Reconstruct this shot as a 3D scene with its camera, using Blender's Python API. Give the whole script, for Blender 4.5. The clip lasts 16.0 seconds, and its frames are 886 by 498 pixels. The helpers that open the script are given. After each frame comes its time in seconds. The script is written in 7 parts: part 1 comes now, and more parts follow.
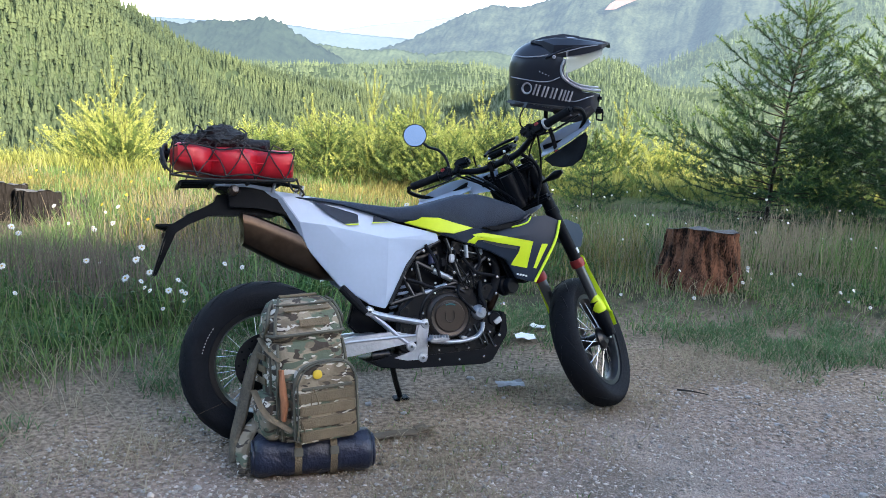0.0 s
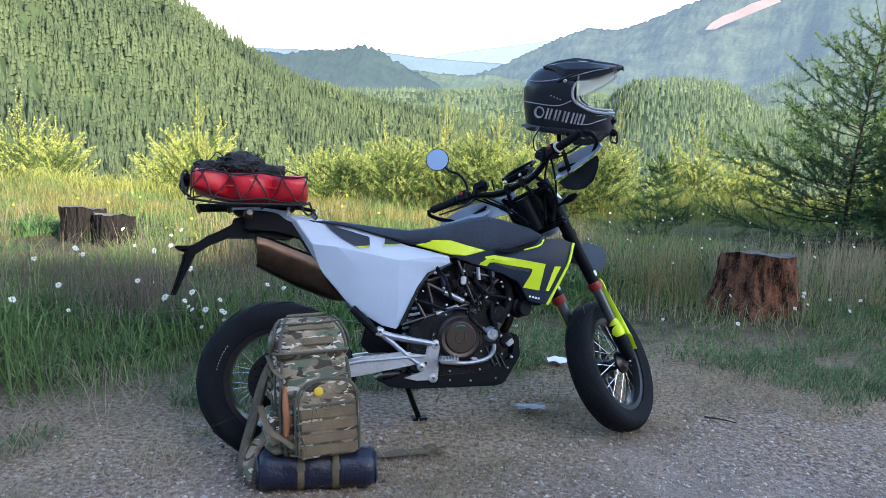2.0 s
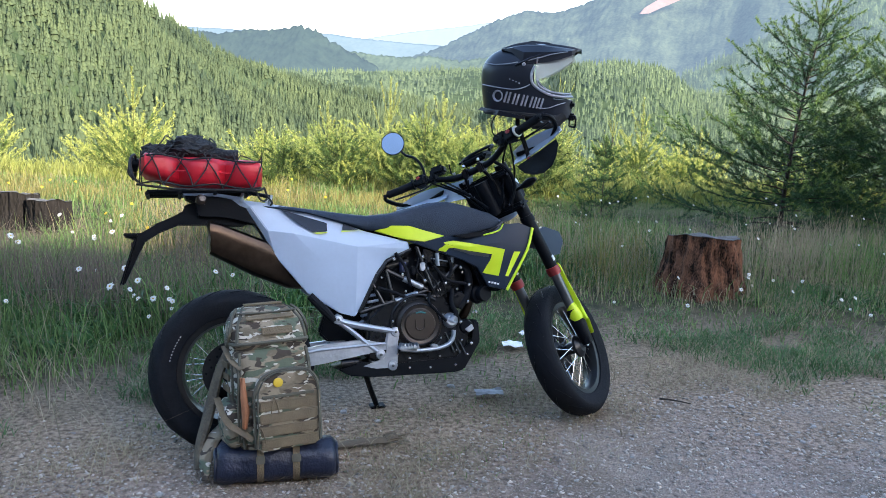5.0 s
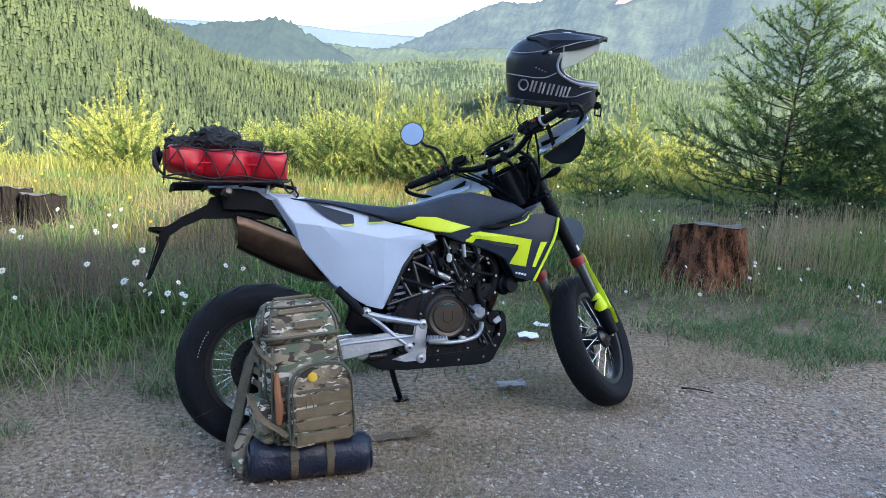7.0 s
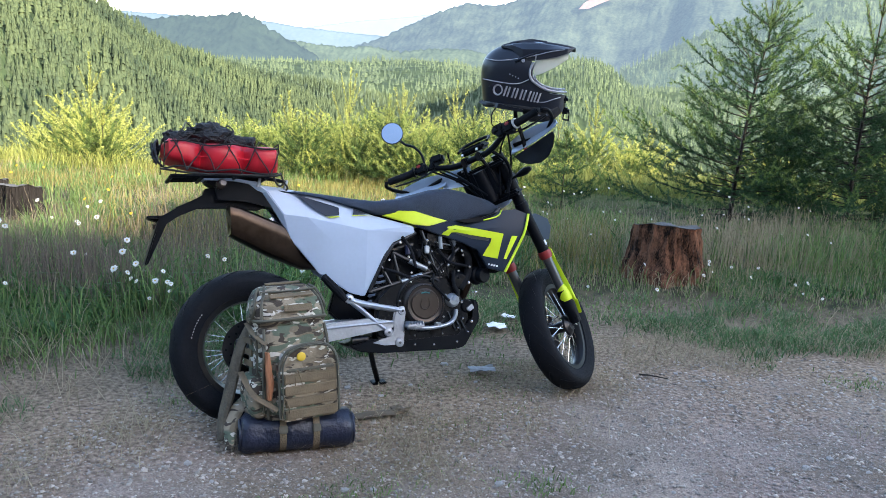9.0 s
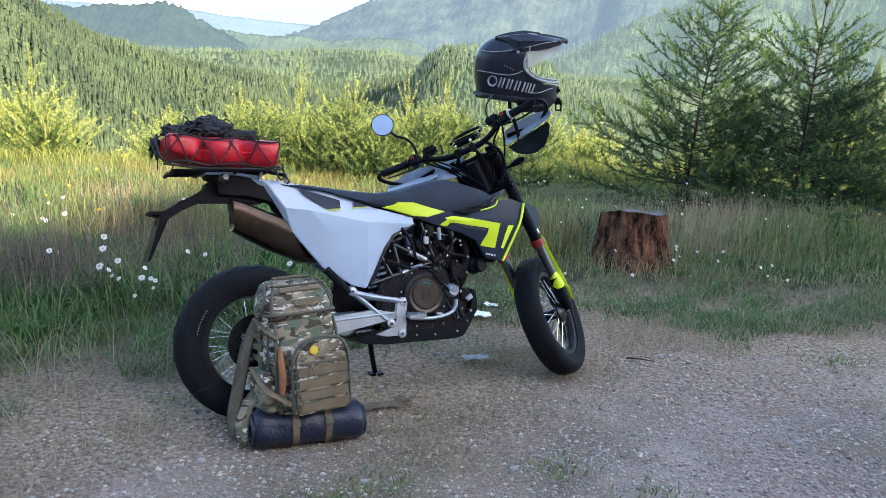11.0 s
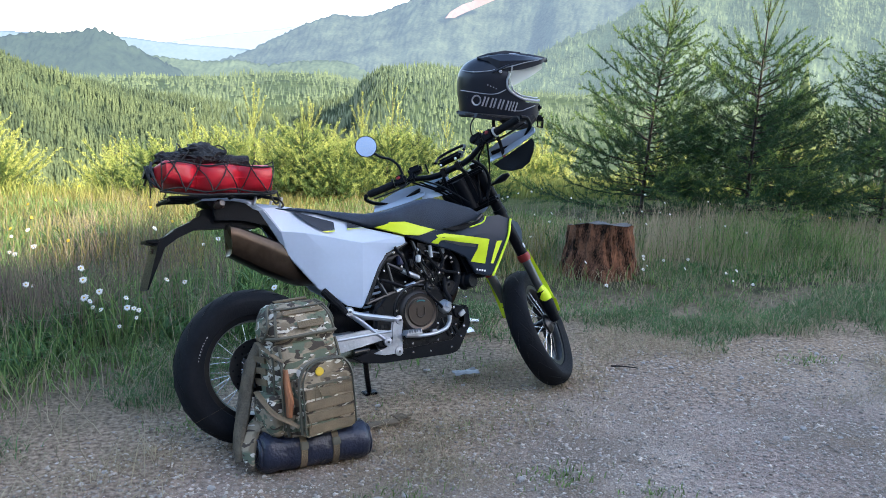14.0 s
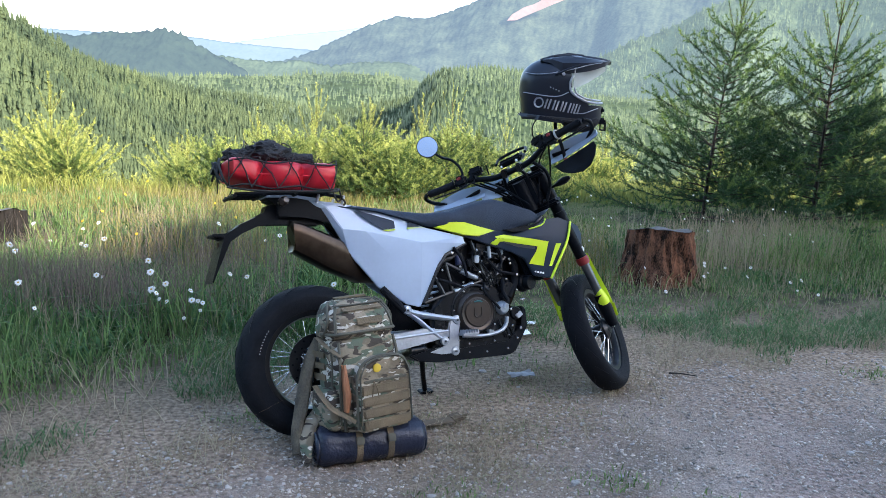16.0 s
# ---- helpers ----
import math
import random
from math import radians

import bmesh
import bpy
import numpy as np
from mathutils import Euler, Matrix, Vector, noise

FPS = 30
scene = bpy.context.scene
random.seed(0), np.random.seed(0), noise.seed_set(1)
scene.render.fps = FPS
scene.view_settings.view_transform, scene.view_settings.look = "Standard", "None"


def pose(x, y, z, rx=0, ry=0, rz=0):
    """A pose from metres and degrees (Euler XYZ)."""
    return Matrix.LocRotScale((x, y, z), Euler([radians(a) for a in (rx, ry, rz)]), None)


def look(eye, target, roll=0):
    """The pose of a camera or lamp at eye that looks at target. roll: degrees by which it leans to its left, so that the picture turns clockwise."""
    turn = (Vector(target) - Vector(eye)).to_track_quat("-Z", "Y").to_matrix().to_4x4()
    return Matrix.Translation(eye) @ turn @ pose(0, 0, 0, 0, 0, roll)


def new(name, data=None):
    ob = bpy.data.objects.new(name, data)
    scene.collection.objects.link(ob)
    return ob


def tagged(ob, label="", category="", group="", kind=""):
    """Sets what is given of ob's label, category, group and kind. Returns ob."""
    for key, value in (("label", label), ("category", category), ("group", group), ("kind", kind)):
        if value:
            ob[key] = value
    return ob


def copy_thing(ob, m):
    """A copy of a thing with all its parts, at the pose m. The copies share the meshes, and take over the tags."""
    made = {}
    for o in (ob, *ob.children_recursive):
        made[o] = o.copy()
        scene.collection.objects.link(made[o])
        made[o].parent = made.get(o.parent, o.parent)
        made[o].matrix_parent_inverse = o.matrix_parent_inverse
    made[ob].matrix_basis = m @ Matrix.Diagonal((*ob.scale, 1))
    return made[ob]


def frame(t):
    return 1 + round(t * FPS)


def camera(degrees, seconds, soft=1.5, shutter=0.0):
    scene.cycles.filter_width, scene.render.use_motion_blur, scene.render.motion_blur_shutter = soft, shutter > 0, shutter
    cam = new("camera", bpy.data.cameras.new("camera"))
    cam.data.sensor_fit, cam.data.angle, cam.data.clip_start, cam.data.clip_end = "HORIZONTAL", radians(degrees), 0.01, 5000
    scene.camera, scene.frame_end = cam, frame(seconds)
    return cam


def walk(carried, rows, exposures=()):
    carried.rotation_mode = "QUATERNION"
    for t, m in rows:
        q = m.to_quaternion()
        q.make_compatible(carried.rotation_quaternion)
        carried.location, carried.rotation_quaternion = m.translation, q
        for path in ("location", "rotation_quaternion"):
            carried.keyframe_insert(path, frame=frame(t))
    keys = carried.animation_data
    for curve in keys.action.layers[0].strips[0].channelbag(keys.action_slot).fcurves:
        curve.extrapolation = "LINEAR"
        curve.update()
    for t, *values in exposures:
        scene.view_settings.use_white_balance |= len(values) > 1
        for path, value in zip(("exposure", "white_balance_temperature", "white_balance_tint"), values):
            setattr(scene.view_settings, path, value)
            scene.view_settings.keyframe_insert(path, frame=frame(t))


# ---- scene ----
cam = camera(55.5, 16.0, soft=0.85)
PATH = [
    (0, (0.004, -0.001, 1.494), (0.0, 1.951, 1.063), 2.9),
    (0.5, (0.099, 0.017, 1.5), (0.05, 1.976, 1.099), 2.8),
    (1, (0.24, -0.004, 1.505), (0.107, 1.95, 1.102), 3.1),
    (1.5, (0.325, -0.022, 1.513), (0.125, 1.926, 1.11), 2.5),
    (2, (0.353, -0.033, 1.513), (0.122, 1.916, 1.128), 1.8),
    (2.5, (0.353, -0.033, 1.514), (0.135, 1.916, 1.124), 1.8),
    (3, (0.349, -0.034, 1.516), (0.171, 1.917, 1.116), 1.9),
    (3.5, (0.336, -0.042, 1.517), (0.201, 1.913, 1.114), 2.0),
    (4, (0.325, -0.036, 1.515), (0.215, 1.919, 1.107), 2.0),
    (6.3, (0.154, 0.058, 1.511), (0.1, 2.011, 1.083), 1.8),
    (6.5, (0.135, 0.052, 1.501), (0.087, 2.006, 1.075), 1.6),
    (7, (0.065, 0.039, 1.496), (0.032, 1.99, 1.058), 2.0),
    (7.5, (0.045, -0.003, 1.497), (0.02, 1.951, 1.071), 2.7),
    (8, (0.045, -0.106, 1.504), (0.035, 1.849, 1.082), 2.8),
    (8.5, (0.042, -0.2, 1.508), (0.06, 1.752, 1.075), 3.0),
    (9, (0.0, -0.221, 1.514), (0.057, 1.731, 1.081), 3.4),
    (9.5, (-0.126, -0.184, 1.517), (-0.006, 1.765, 1.087), 3.2),
    (10, (-0.253, -0.158, 1.506), (-0.066, 1.783, 1.062), 3.3),
    (10.2, (-0.281, -0.153, 1.504), (-0.074, 1.785, 1.055), 3.4),
    (12.3, (-0.278, -0.404, 1.517), (-0.091, 1.54, 1.087), 2.5),
    (12.5, (-0.293, -0.39, 1.514), (-0.115, 1.557, 1.091), 2.5),
    (13, (-0.364, -0.345, 1.516), (-0.166, 1.602, 1.104), 2.6),
    (13.5, (-0.443, -0.295, 1.508), (-0.178, 1.646, 1.106), 1.7),
    (14, (-0.496, -0.266, 1.504), (-0.159, 1.664, 1.106), 1.8),
    (14.5, (-0.528, -0.262, 1.498), (-0.182, 1.668, 1.102), 2.5),
    (15, (-0.551, -0.264, 1.492), (-0.24, 1.673, 1.101), 3.0),
    (15.5, (-0.543, -0.272, 1.495), (-0.286, 1.672, 1.102), 2.7),
    (16, (-0.51, -0.282, 1.5), (-0.305, 1.667, 1.102), 2.4),
]
walk(cam, [(t, look(eye, target, roll)) for t, eye, target, roll in PATH], [(0, 2.31, 6550, 10), (0.6, 2.21, 6350, 10), (1, 2.15, 6250, 10), (2, 2.15, 6250, 10), (3.5, 2.15, 6150, 10), (6.5, 2.25, 6450, 10), (10, 2.31, 6500, 10), (12.5, 2.29, 6550, 10), (14.5, 2.31, 6400, 10), (16, 2.25, 6300, 10)])

# ---- world, sun ----
SUN_EL, SUN_AZ = 24.0, 135.0          # degrees; azimuth clockwise from straight ahead (+y)
world = bpy.data.worlds.new("world")
scene.world = world
world.use_nodes = True
wn = world.node_tree
sky = wn.nodes.new("ShaderNodeTexSky")
sky.sky_type, sky.sun_disc = "NISHITA", False
sky.sun_elevation, sky.sun_rotation = radians(SUN_EL), radians(SUN_AZ)
sky.air_density, sky.dust_density, sky.ozone_density = 1.0, 1.2, 1.0
bg = wn.nodes["Background"]
bg.inputs["Strength"].default_value = 0.15
wn.links.new(sky.outputs[0], bg.inputs[0])
sun_data = bpy.data.lights.new("sun", "SUN")
sun_data.energy, sun_data.angle, sun_data.color = 3.1, radians(0.5), (1.0, 0.88, 0.66)
sun = new("sun", sun_data)
sa, se = radians(SUN_AZ), radians(SUN_EL)
SUN_DIR = Vector((math.sin(sa) * math.cos(se), math.cos(sa) * math.cos(se), math.sin(se)))
sun.matrix_world = look(SUN_DIR * 60, (0, 0, 0))


# ---- materials ----
def material(name, color, rough=0.6, metal=0.0, vary=0.25, scale=8.0, bump=0.0, bump_scale=60.0, spec=0.5, dark=None,
             by_object=0.0, island=0.0, coat=0.0, translucent=0.0, stretch=None, crisp=0.0):
    """A surface with colour variation at two scales and a fine relief."""
    m = bpy.data.materials.new(name)
    m.use_nodes = True
    n, l = m.node_tree.nodes, m.node_tree.links
    b = n["Principled BSDF"]
    b.inputs["Roughness"].default_value, b.inputs["Metallic"].default_value = rough, metal
    b.inputs["Specular IOR Level"].default_value = spec
    b.inputs["Coat Weight"].default_value = coat
    co = n.new("ShaderNodeTexCoord")
    big, fine = n.new("ShaderNodeTexNoise"), n.new("ShaderNodeTexNoise")
    big.inputs["Scale"].default_value, fine.inputs["Scale"].default_value = scale, scale * 9
    big.inputs["Detail"].default_value = 5
    mix = n.new("ShaderNodeMath")
    mix.operation = "MULTIPLY_ADD"
    where = co.outputs["Object"]
    if stretch:
        mp = n.new("ShaderNodeMapping")
        mp.inputs["Scale"].default_value = stretch
        l.new(where, mp.inputs[0])
        where = mp.outputs[0]
    l.new(where, big.inputs["Vector"])
    l.new(where, fine.inputs["Vector"])
    l.new(fine.outputs["Fac"], mix.inputs[0])
    mix.inputs[1].default_value = 0.5
    l.new(big.outputs["Fac"], mix.inputs[2])
    fac = mix.outputs[0]
    if by_object or island:
        add = n.new("ShaderNodeMath")
        add.operation = "MULTIPLY_ADD"
        src = n.new("ShaderNodeObjectInfo").outputs["Random"] if by_object else n.new("ShaderNodeNewGeometry").outputs["Random Per Island"]
        l.new(src, add.inputs[0])
        add.inputs[1].default_value = by_object or island
        l.new(fac, add.inputs[2])
        fac = add.outputs[0]
    ramp = n.new("ShaderNodeMapRange")
    ramp.inputs["From Min"].default_value, ramp.inputs["From Max"].default_value = 0.45 + crisp, 1.05 - crisp + (by_object or island)
    l.new(fac, ramp.inputs["Value"])
    cm = n.new("ShaderNodeMix")
    cm.data_type = "RGBA"
    low = dark or tuple(c * (1 - vary) for c in color)
    high = tuple(min(1, c * (1 + vary * 0.6)) for c in color)
    cm.inputs[6].default_value, cm.inputs[7].default_value = (*low, 1), (*high, 1)
    l.new(ramp.outputs[0], cm.inputs[0])
    l.new(cm.outputs[2], b.inputs["Base Color"])
    rr = n.new("ShaderNodeMapRange")
    rr.inputs["To Min"].default_value, rr.inputs["To Max"].default_value = max(0.02, rough - 0.08), min(1, rough + 0.1)
    l.new(big.outputs["Fac"], rr.inputs["Value"])
    l.new(rr.outputs[0], b.inputs["Roughness"])
    if bump:
        bt, bn = n.new("ShaderNodeTexNoise"), n.new("ShaderNodeBump")
        bt.inputs["Scale"].default_value, bt.inputs["Detail"].default_value = bump_scale, 4
        l.new(where, bt.inputs["Vector"])
        l.new(bt.outputs["Fac"], bn.inputs["Height"])
        bn.inputs["Strength"].default_value, bn.inputs["Distance"].default_value = min(1, bump * 100), 0.01
        l.new(bn.outputs[0], b.inputs["Normal"])
    if translucent:
        tr, ms = n.new("ShaderNodeBsdfTranslucent"), n.new("ShaderNodeMixShader")
        l.new(cm.outputs[2], tr.inputs["Color"])
        ms.inputs[0].default_value = translucent
        l.new(b.outputs[0], ms.inputs[1])
        l.new(tr.outputs[0], ms.inputs[2])
        l.new(ms.outputs[0], n["Material Output"].inputs["Surface"])
    return m


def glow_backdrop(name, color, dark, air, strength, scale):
    """Distant hillside, with the light of the air in front of it put into colour and emission."""
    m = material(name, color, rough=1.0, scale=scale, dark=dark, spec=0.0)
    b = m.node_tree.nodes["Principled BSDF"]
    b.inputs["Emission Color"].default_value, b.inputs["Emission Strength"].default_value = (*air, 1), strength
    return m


M_BLACK = material("black_plastic", (0.004, 0.0055, 0.0085), 0.42, spec=0.1, bump=0.002, bump_scale=300)
M_RUBBER = material("tyre_rubber", (0.0105, 0.012, 0.0155), 0.75, spec=0.11, vary=0.4, bump=0.003, bump_scale=150)
M_WHITE = material("white_plastic", (0.43, 0.53, 0.69), 0.33, vary=0.06)
M_DARKGREY = material("dark_grey_plastic", (0.02, 0.031, 0.052), 0.38, spec=0.18, vary=0.1)
M_SEAT = material("seat_vinyl", (0.03, 0.043, 0.068), 0.6, spec=0.2, bump=0.004, bump_scale=250)
M_NEON = material("neon_yellow", (0.62, 0.78, 0.02), 0.4, vary=0.06)
M_ALU = material("cast_aluminium", (0.4, 0.44, 0.5), 0.42, 0.75, vary=0.22, bump=0.002)
M_STEEL = material("spoke_steel", (0.7, 0.7, 0.7), 0.25, 1.0, vary=0.1)
M_RED = material("red_plastic", (0.56, 0.01, 0.026), 0.35, vary=0.12)
M_NAVY = material("navy_nylon", (0.010, 0.015, 0.036), 0.38, vary=0.4, bump=0.004, bump_scale=80)
M_GRASS = material("grass_blades", (0.19, 0.285, 0.095), 0.6, vary=0.75, scale=1.1, island=1.0, translucent=0.45, spec=0.2)
M_SHORT = material("short_grass_blades", (0.12, 0.215, 0.085), 0.6, vary=0.7, scale=1.6, island=0.9, translucent=0.4, spec=0.2)
M_STRAW = material("dry_grass", (0.4, 0.335, 0.225), 0.75, vary=0.5, island=0.8, translucent=0.3, spec=0.2)
M_BARK = material("bark", (0.035, 0.027, 0.02), 0.9, vary=0.5, scale=20, bump=0.01, bump_scale=70)
# Growth on the lit slope, lighter and yellower to carry the sunlight.
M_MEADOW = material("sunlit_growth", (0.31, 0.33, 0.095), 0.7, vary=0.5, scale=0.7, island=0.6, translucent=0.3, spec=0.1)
M_FIR = material("fir_needles", (0.046, 0.102, 0.038), 0.55, vary=0.6, island=0.7, translucent=0.16, spec=0.25)
# Bright tips, dark inner needles: growth age, with sun and inner shade added.
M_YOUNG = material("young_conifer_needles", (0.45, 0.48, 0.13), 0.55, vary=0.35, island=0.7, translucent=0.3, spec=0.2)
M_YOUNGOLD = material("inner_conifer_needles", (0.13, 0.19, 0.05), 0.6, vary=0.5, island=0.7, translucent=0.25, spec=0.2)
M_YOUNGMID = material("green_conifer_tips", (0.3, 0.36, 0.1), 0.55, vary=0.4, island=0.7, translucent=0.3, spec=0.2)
# Fir green lightened as if sunlit, for the thicket.
M_FIRLIT = material("sunlit_fir_needles", (0.085, 0.14, 0.042), 0.6, vary=0.55, island=0.7, translucent=0.2, spec=0.2)
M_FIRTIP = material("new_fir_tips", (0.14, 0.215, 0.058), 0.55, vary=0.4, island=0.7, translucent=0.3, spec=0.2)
M_FOREST = material("forest_trees", (0.115, 0.14, 0.06), 0.8, dark=(0.035, 0.055, 0.03), scale=0.012, island=0.8, spec=0.05)
M_TRUNKS = material("pale_trunks", (0.42, 0.38, 0.32), 0.9, vary=0.4, scale=2.0)


# ---- mesh helpers ----
def mesh_arrays(name, co, tri, mat, smooth=False):
    """A triangle mesh straight from arrays."""
    me = bpy.data.meshes.new(name)
    co, tri = np.asarray(co, np.float32).reshape(-1, 3), np.asarray(tri, np.int32).reshape(-1, 3)
    me.vertices.add(len(co))
    me.vertices.foreach_set("co", co.ravel())
    me.loops.add(tri.size)
    me.loops.foreach_set("vertex_index", tri.ravel())
    me.polygons.add(len(tri))
    me.polygons.foreach_set("loop_start", np.arange(0, tri.size, 3, dtype=np.int32))
    me.update(calc_edges=True)
    me.materials.append(mat)
    if smooth:
        me.polygons.foreach_set("use_smooth", np.ones(len(tri), bool))
    return me


# ---- ground: one sheet to the horizon ----
def smooth(u):
    u = np.clip(u, 0, 1)
    return u * u * (3 - 2 * u)


def wav(x, y, k, seed=0.0):
    """Smooth irregular noise in about -1..1: waves of many directions and lengths."""
    rng = np.random.default_rng(int(seed * 10) + 77)
    out = 0.0
    for i in range(10):
        a, f, ph = rng.uniform(0, 6.283), k * 1.45 ** (i * 0.6), rng.uniform(0, 6.283)
        out = out + np.sin((x * math.cos(a) + y * math.sin(a)) * f + ph) / 1.25 ** i
    return out / 2.6


def verge_line(x):
    """Where the gravel ends and the grass begins."""
    return 4.15 + 0.8 * np.minimum(x, 0) - 0.8 * np.maximum(0, 1 - np.abs(1.1 * x - 0.1))


RIDGES = {  # distance, where its front begins, azimuths, elevations
    "left": (650, 0.42, (-70, -48, -36, -28, -23.6, -20.2, -18.4, -16.2, -12.9, -9.4, -5.8, -3.3, -0.6, 1.7, 4, 8), (10.9, 10.9, 9.0, 6.3, 3.9, 1.9, 1.0, -0.1, -1.1, -1.6, -2.3, -2.9, -3.5, -4.3, -5.5, -9)),
    "mid": (1000, 0.6, (0, 3, 4.2, 5.3, 8, 11, 12.3, 14, 18, 24), (-6, -2.9, -0.7, 0.15, 0.7, 0.5, -0.1, -1.7, -2.7, -3.1)),
    "valley": (1700, 0.55, (-60, -12, -9, -4.5, -0.9, 1.2, 4.2, 8, 16, 60), (-0.8, -0.6, -0.45, -0.3, 0.05, 0.0, -0.4, -0.9, -0.9, -0.9)),
}


def height(x, y):
    x, y = np.asarray(x, float), np.asarray(y, float)
    r, az = np.hypot(x, y), np.degrees(np.arctan2(x, y))
    edge = 9.0 + 0.5 * np.sin(x * 0.5)
    s = np.maximum(0, y - edge)
    fall = np.where(x < 2, 0.2, 0.13) * s * smooth(s / 6)
    z = -np.minimum(fall, 70 + 0 * s)
    # Unseen bank behind the viewpoint, its crest shaped to cast the shade line.
    back = np.maximum(0, -y - 6)
    shade_crest = 14.3 + 0.85 * smooth((x - 20.9) / 0.9) + 2.35 * smooth((x - 23) / 8.5) + 0.25 * np.sin(x * 0.31)
    z = z + shade_crest * smooth(back / 11) + 0.2 * np.maximum(0, np.minimum(back, 300) - 11)
    z = z + 0.02 * wav(x, y, 1.3) * smooth((y - 3.5) / 2) + 0.008 * wav(x, y, 3.1, 2)
    for key, (R, a, azs, els) in RIDGES.items():
        if key == "left":
            R = np.interp(az, (-45, -20, 6), (480, 700, 1400))
        top = 1.5 + R * np.tan(np.radians(np.interp(az, azs, els)))
        up = smooth((r - R * a) / (R * (1 - a))) * 0.5 + 0.5 * np.clip((r - R * a) / (R * (1 - a)), 0, 1)
        down = 1 - 0.8 * smooth((r - R) / (R * 0.35))
        h = z + (top - z) * up * down + 7 * wav(x, y, 0.02) * up * (r < R * 0.93)
        z = np.where((y > 0) & (h > z), h, z)
    return z


AZ = np.concatenate([np.arange(-180, -50, 4.0), np.arange(-50, 50, 0.3), np.arange(50, 110, 4.0), np.arange(110, 150, 0.7), np.arange(150, 180, 4.0)])
RAD = np.concatenate([[0.0], 0.4 * 1.055 ** np.arange(0, 177)])
RAD = RAD[RAD < 4900]
gx, gy = np.sin(np.radians(AZ))[None] * RAD[:, None], np.cos(np.radians(AZ))[None] * RAD[:, None]
gz = height(gx, gy)
na = len(AZ)
idx = np.arange(len(RAD) * na).reshape(len(RAD), na)
i0, i1 = idx[:-1], idx[1:]
j0, j1, j2, j3 = i0, np.roll(i0, -1, 1), np.roll(i1, -1, 1), i1
tris = np.concatenate([np.stack([j0, j2, j1], -1).reshape(-1, 3), np.stack([j0, j3, j2], -1).reshape(-1, 3)])

M_GROUND = bpy.data.materials.new("ground_gravel_and_meadow")
M_GROUND.use_nodes = True
n, l = M_GROUND.node_tree.nodes, M_GROUND.node_tree.links
geo = n.new("ShaderNodeTexCoord")
sep = n.new("ShaderNodeSeparateXYZ")
l.new(geo.outputs["Object"], sep.inputs[0])


def tex(scale, detail=6, kind="ShaderNodeTexNoise"):
    t = n.new(kind)
    t.inputs["Scale"].default_value = scale
    if kind == "ShaderNodeTexNoise":
        t.inputs["Detail"].default_value = detail
    l.new(geo.outputs["Object"], t.inputs["Vector"])
    return t


def calc(op, a, b=0.0, c=0.0):
    q = n.new("ShaderNodeMath")
    q.operation = op
    for i, v in enumerate((a, b, c)):
        if isinstance(v, (int, float)):
            q.inputs[i].default_value = v
        else:
            l.new(v, q.inputs[i])
    return q.outputs[0]


def blend(f, a, b):
    q = n.new("ShaderNodeMix")
    q.data_type = "RGBA"
    if isinstance(f, (int, float)):
        q.inputs[0].default_value = f
    else:
        l.new(f, q.inputs[0])
    for i, v in ((6, a), (7, b)):
        if isinstance(v, tuple):
            q.inputs[i].default_value = (*v, 1)
        else:
            l.new(v, q.inputs[i])
    return q.outputs[2]


def span(v, lo, hi):
    q = n.new("ShaderNodeMapRange")
    q.inputs["From Min"].default_value, q.inputs["From Max"].default_value = lo, hi
    l.new(v, q.inputs["Value"])
    return q.outputs[0]


patch, grit, speck, cells = tex(1.3), tex(45), tex(170, 3), tex(120, kind="ShaderNodeTexVoronoi")
stones = blend(span(cells.outputs["Distance"], 0.1, 0.6), (0.63, 0.52, 0.44), (0.155, 0.122, 0.095))
gravel = blend(span(grit.outputs["Fac"], 0.35, 0.68), (0.17, 0.14, 0.11), stones)
gravel = blend(span(patch.outputs["Fac"], 0.4, 0.65), gravel, blend(span(speck.outputs["Fac"], 0.35, 0.65), (0.2, 0.153, 0.12), (0.6, 0.49, 0.415)))
straw = blend(span(grit.outputs["Fac"], 0.35, 0.65), (0.14, 0.1, 0.068), (0.42, 0.315, 0.225))
soil = blend(span(tex(9).outputs["Fac"], 0.35, 0.65), (0.03, 0.036, 0.016), (0.085, 0.075, 0.04))
# Kept dark, standing for the shade between distant trees.
far_green = blend(span(tex(0.05).outputs["Fac"], 0.4, 0.6), (0.028, 0.046, 0.022), (0.05, 0.074, 0.032))
edge_y = calc("MULTIPLY_ADD", calc("MINIMUM", sep.outputs[0], 0.0), 0.8, 4.15)
lobe = calc("MAXIMUM", calc("SUBTRACT", 1.0, calc("ABSOLUTE", calc("MULTIPLY_ADD", sep.outputs[0], 1.1, -0.1))), 0.0)
edge_y = calc("MULTIPLY_ADD", lobe, -0.8, edge_y)
off = calc("MULTIPLY_ADD", calc("SUBTRACT", tex(2.2).outputs["Fac"], 0.5), 1.6, calc("SUBTRACT", sep.outputs[1], edge_y))
dirt = blend(span(tex(0.9).outputs["Fac"], 0.46, 0.62), gravel, blend(span(grit.outputs["Fac"], 0.35, 0.65), (0.15, 0.11, 0.09), (0.41, 0.315, 0.27)))
dirt = blend(calc("MULTIPLY", span(tex(3.4).outputs["Fac"], 0.52, 0.66), 0.65), dirt, blend(span(speck.outputs["Fac"], 0.4, 0.6), (0.1, 0.071, 0.05), (0.32, 0.235, 0.175)))
mid_line = calc("MULTIPLY_ADD", sep.outputs[1], 0.42, -1.25)          # dry strip between the wheel tracks
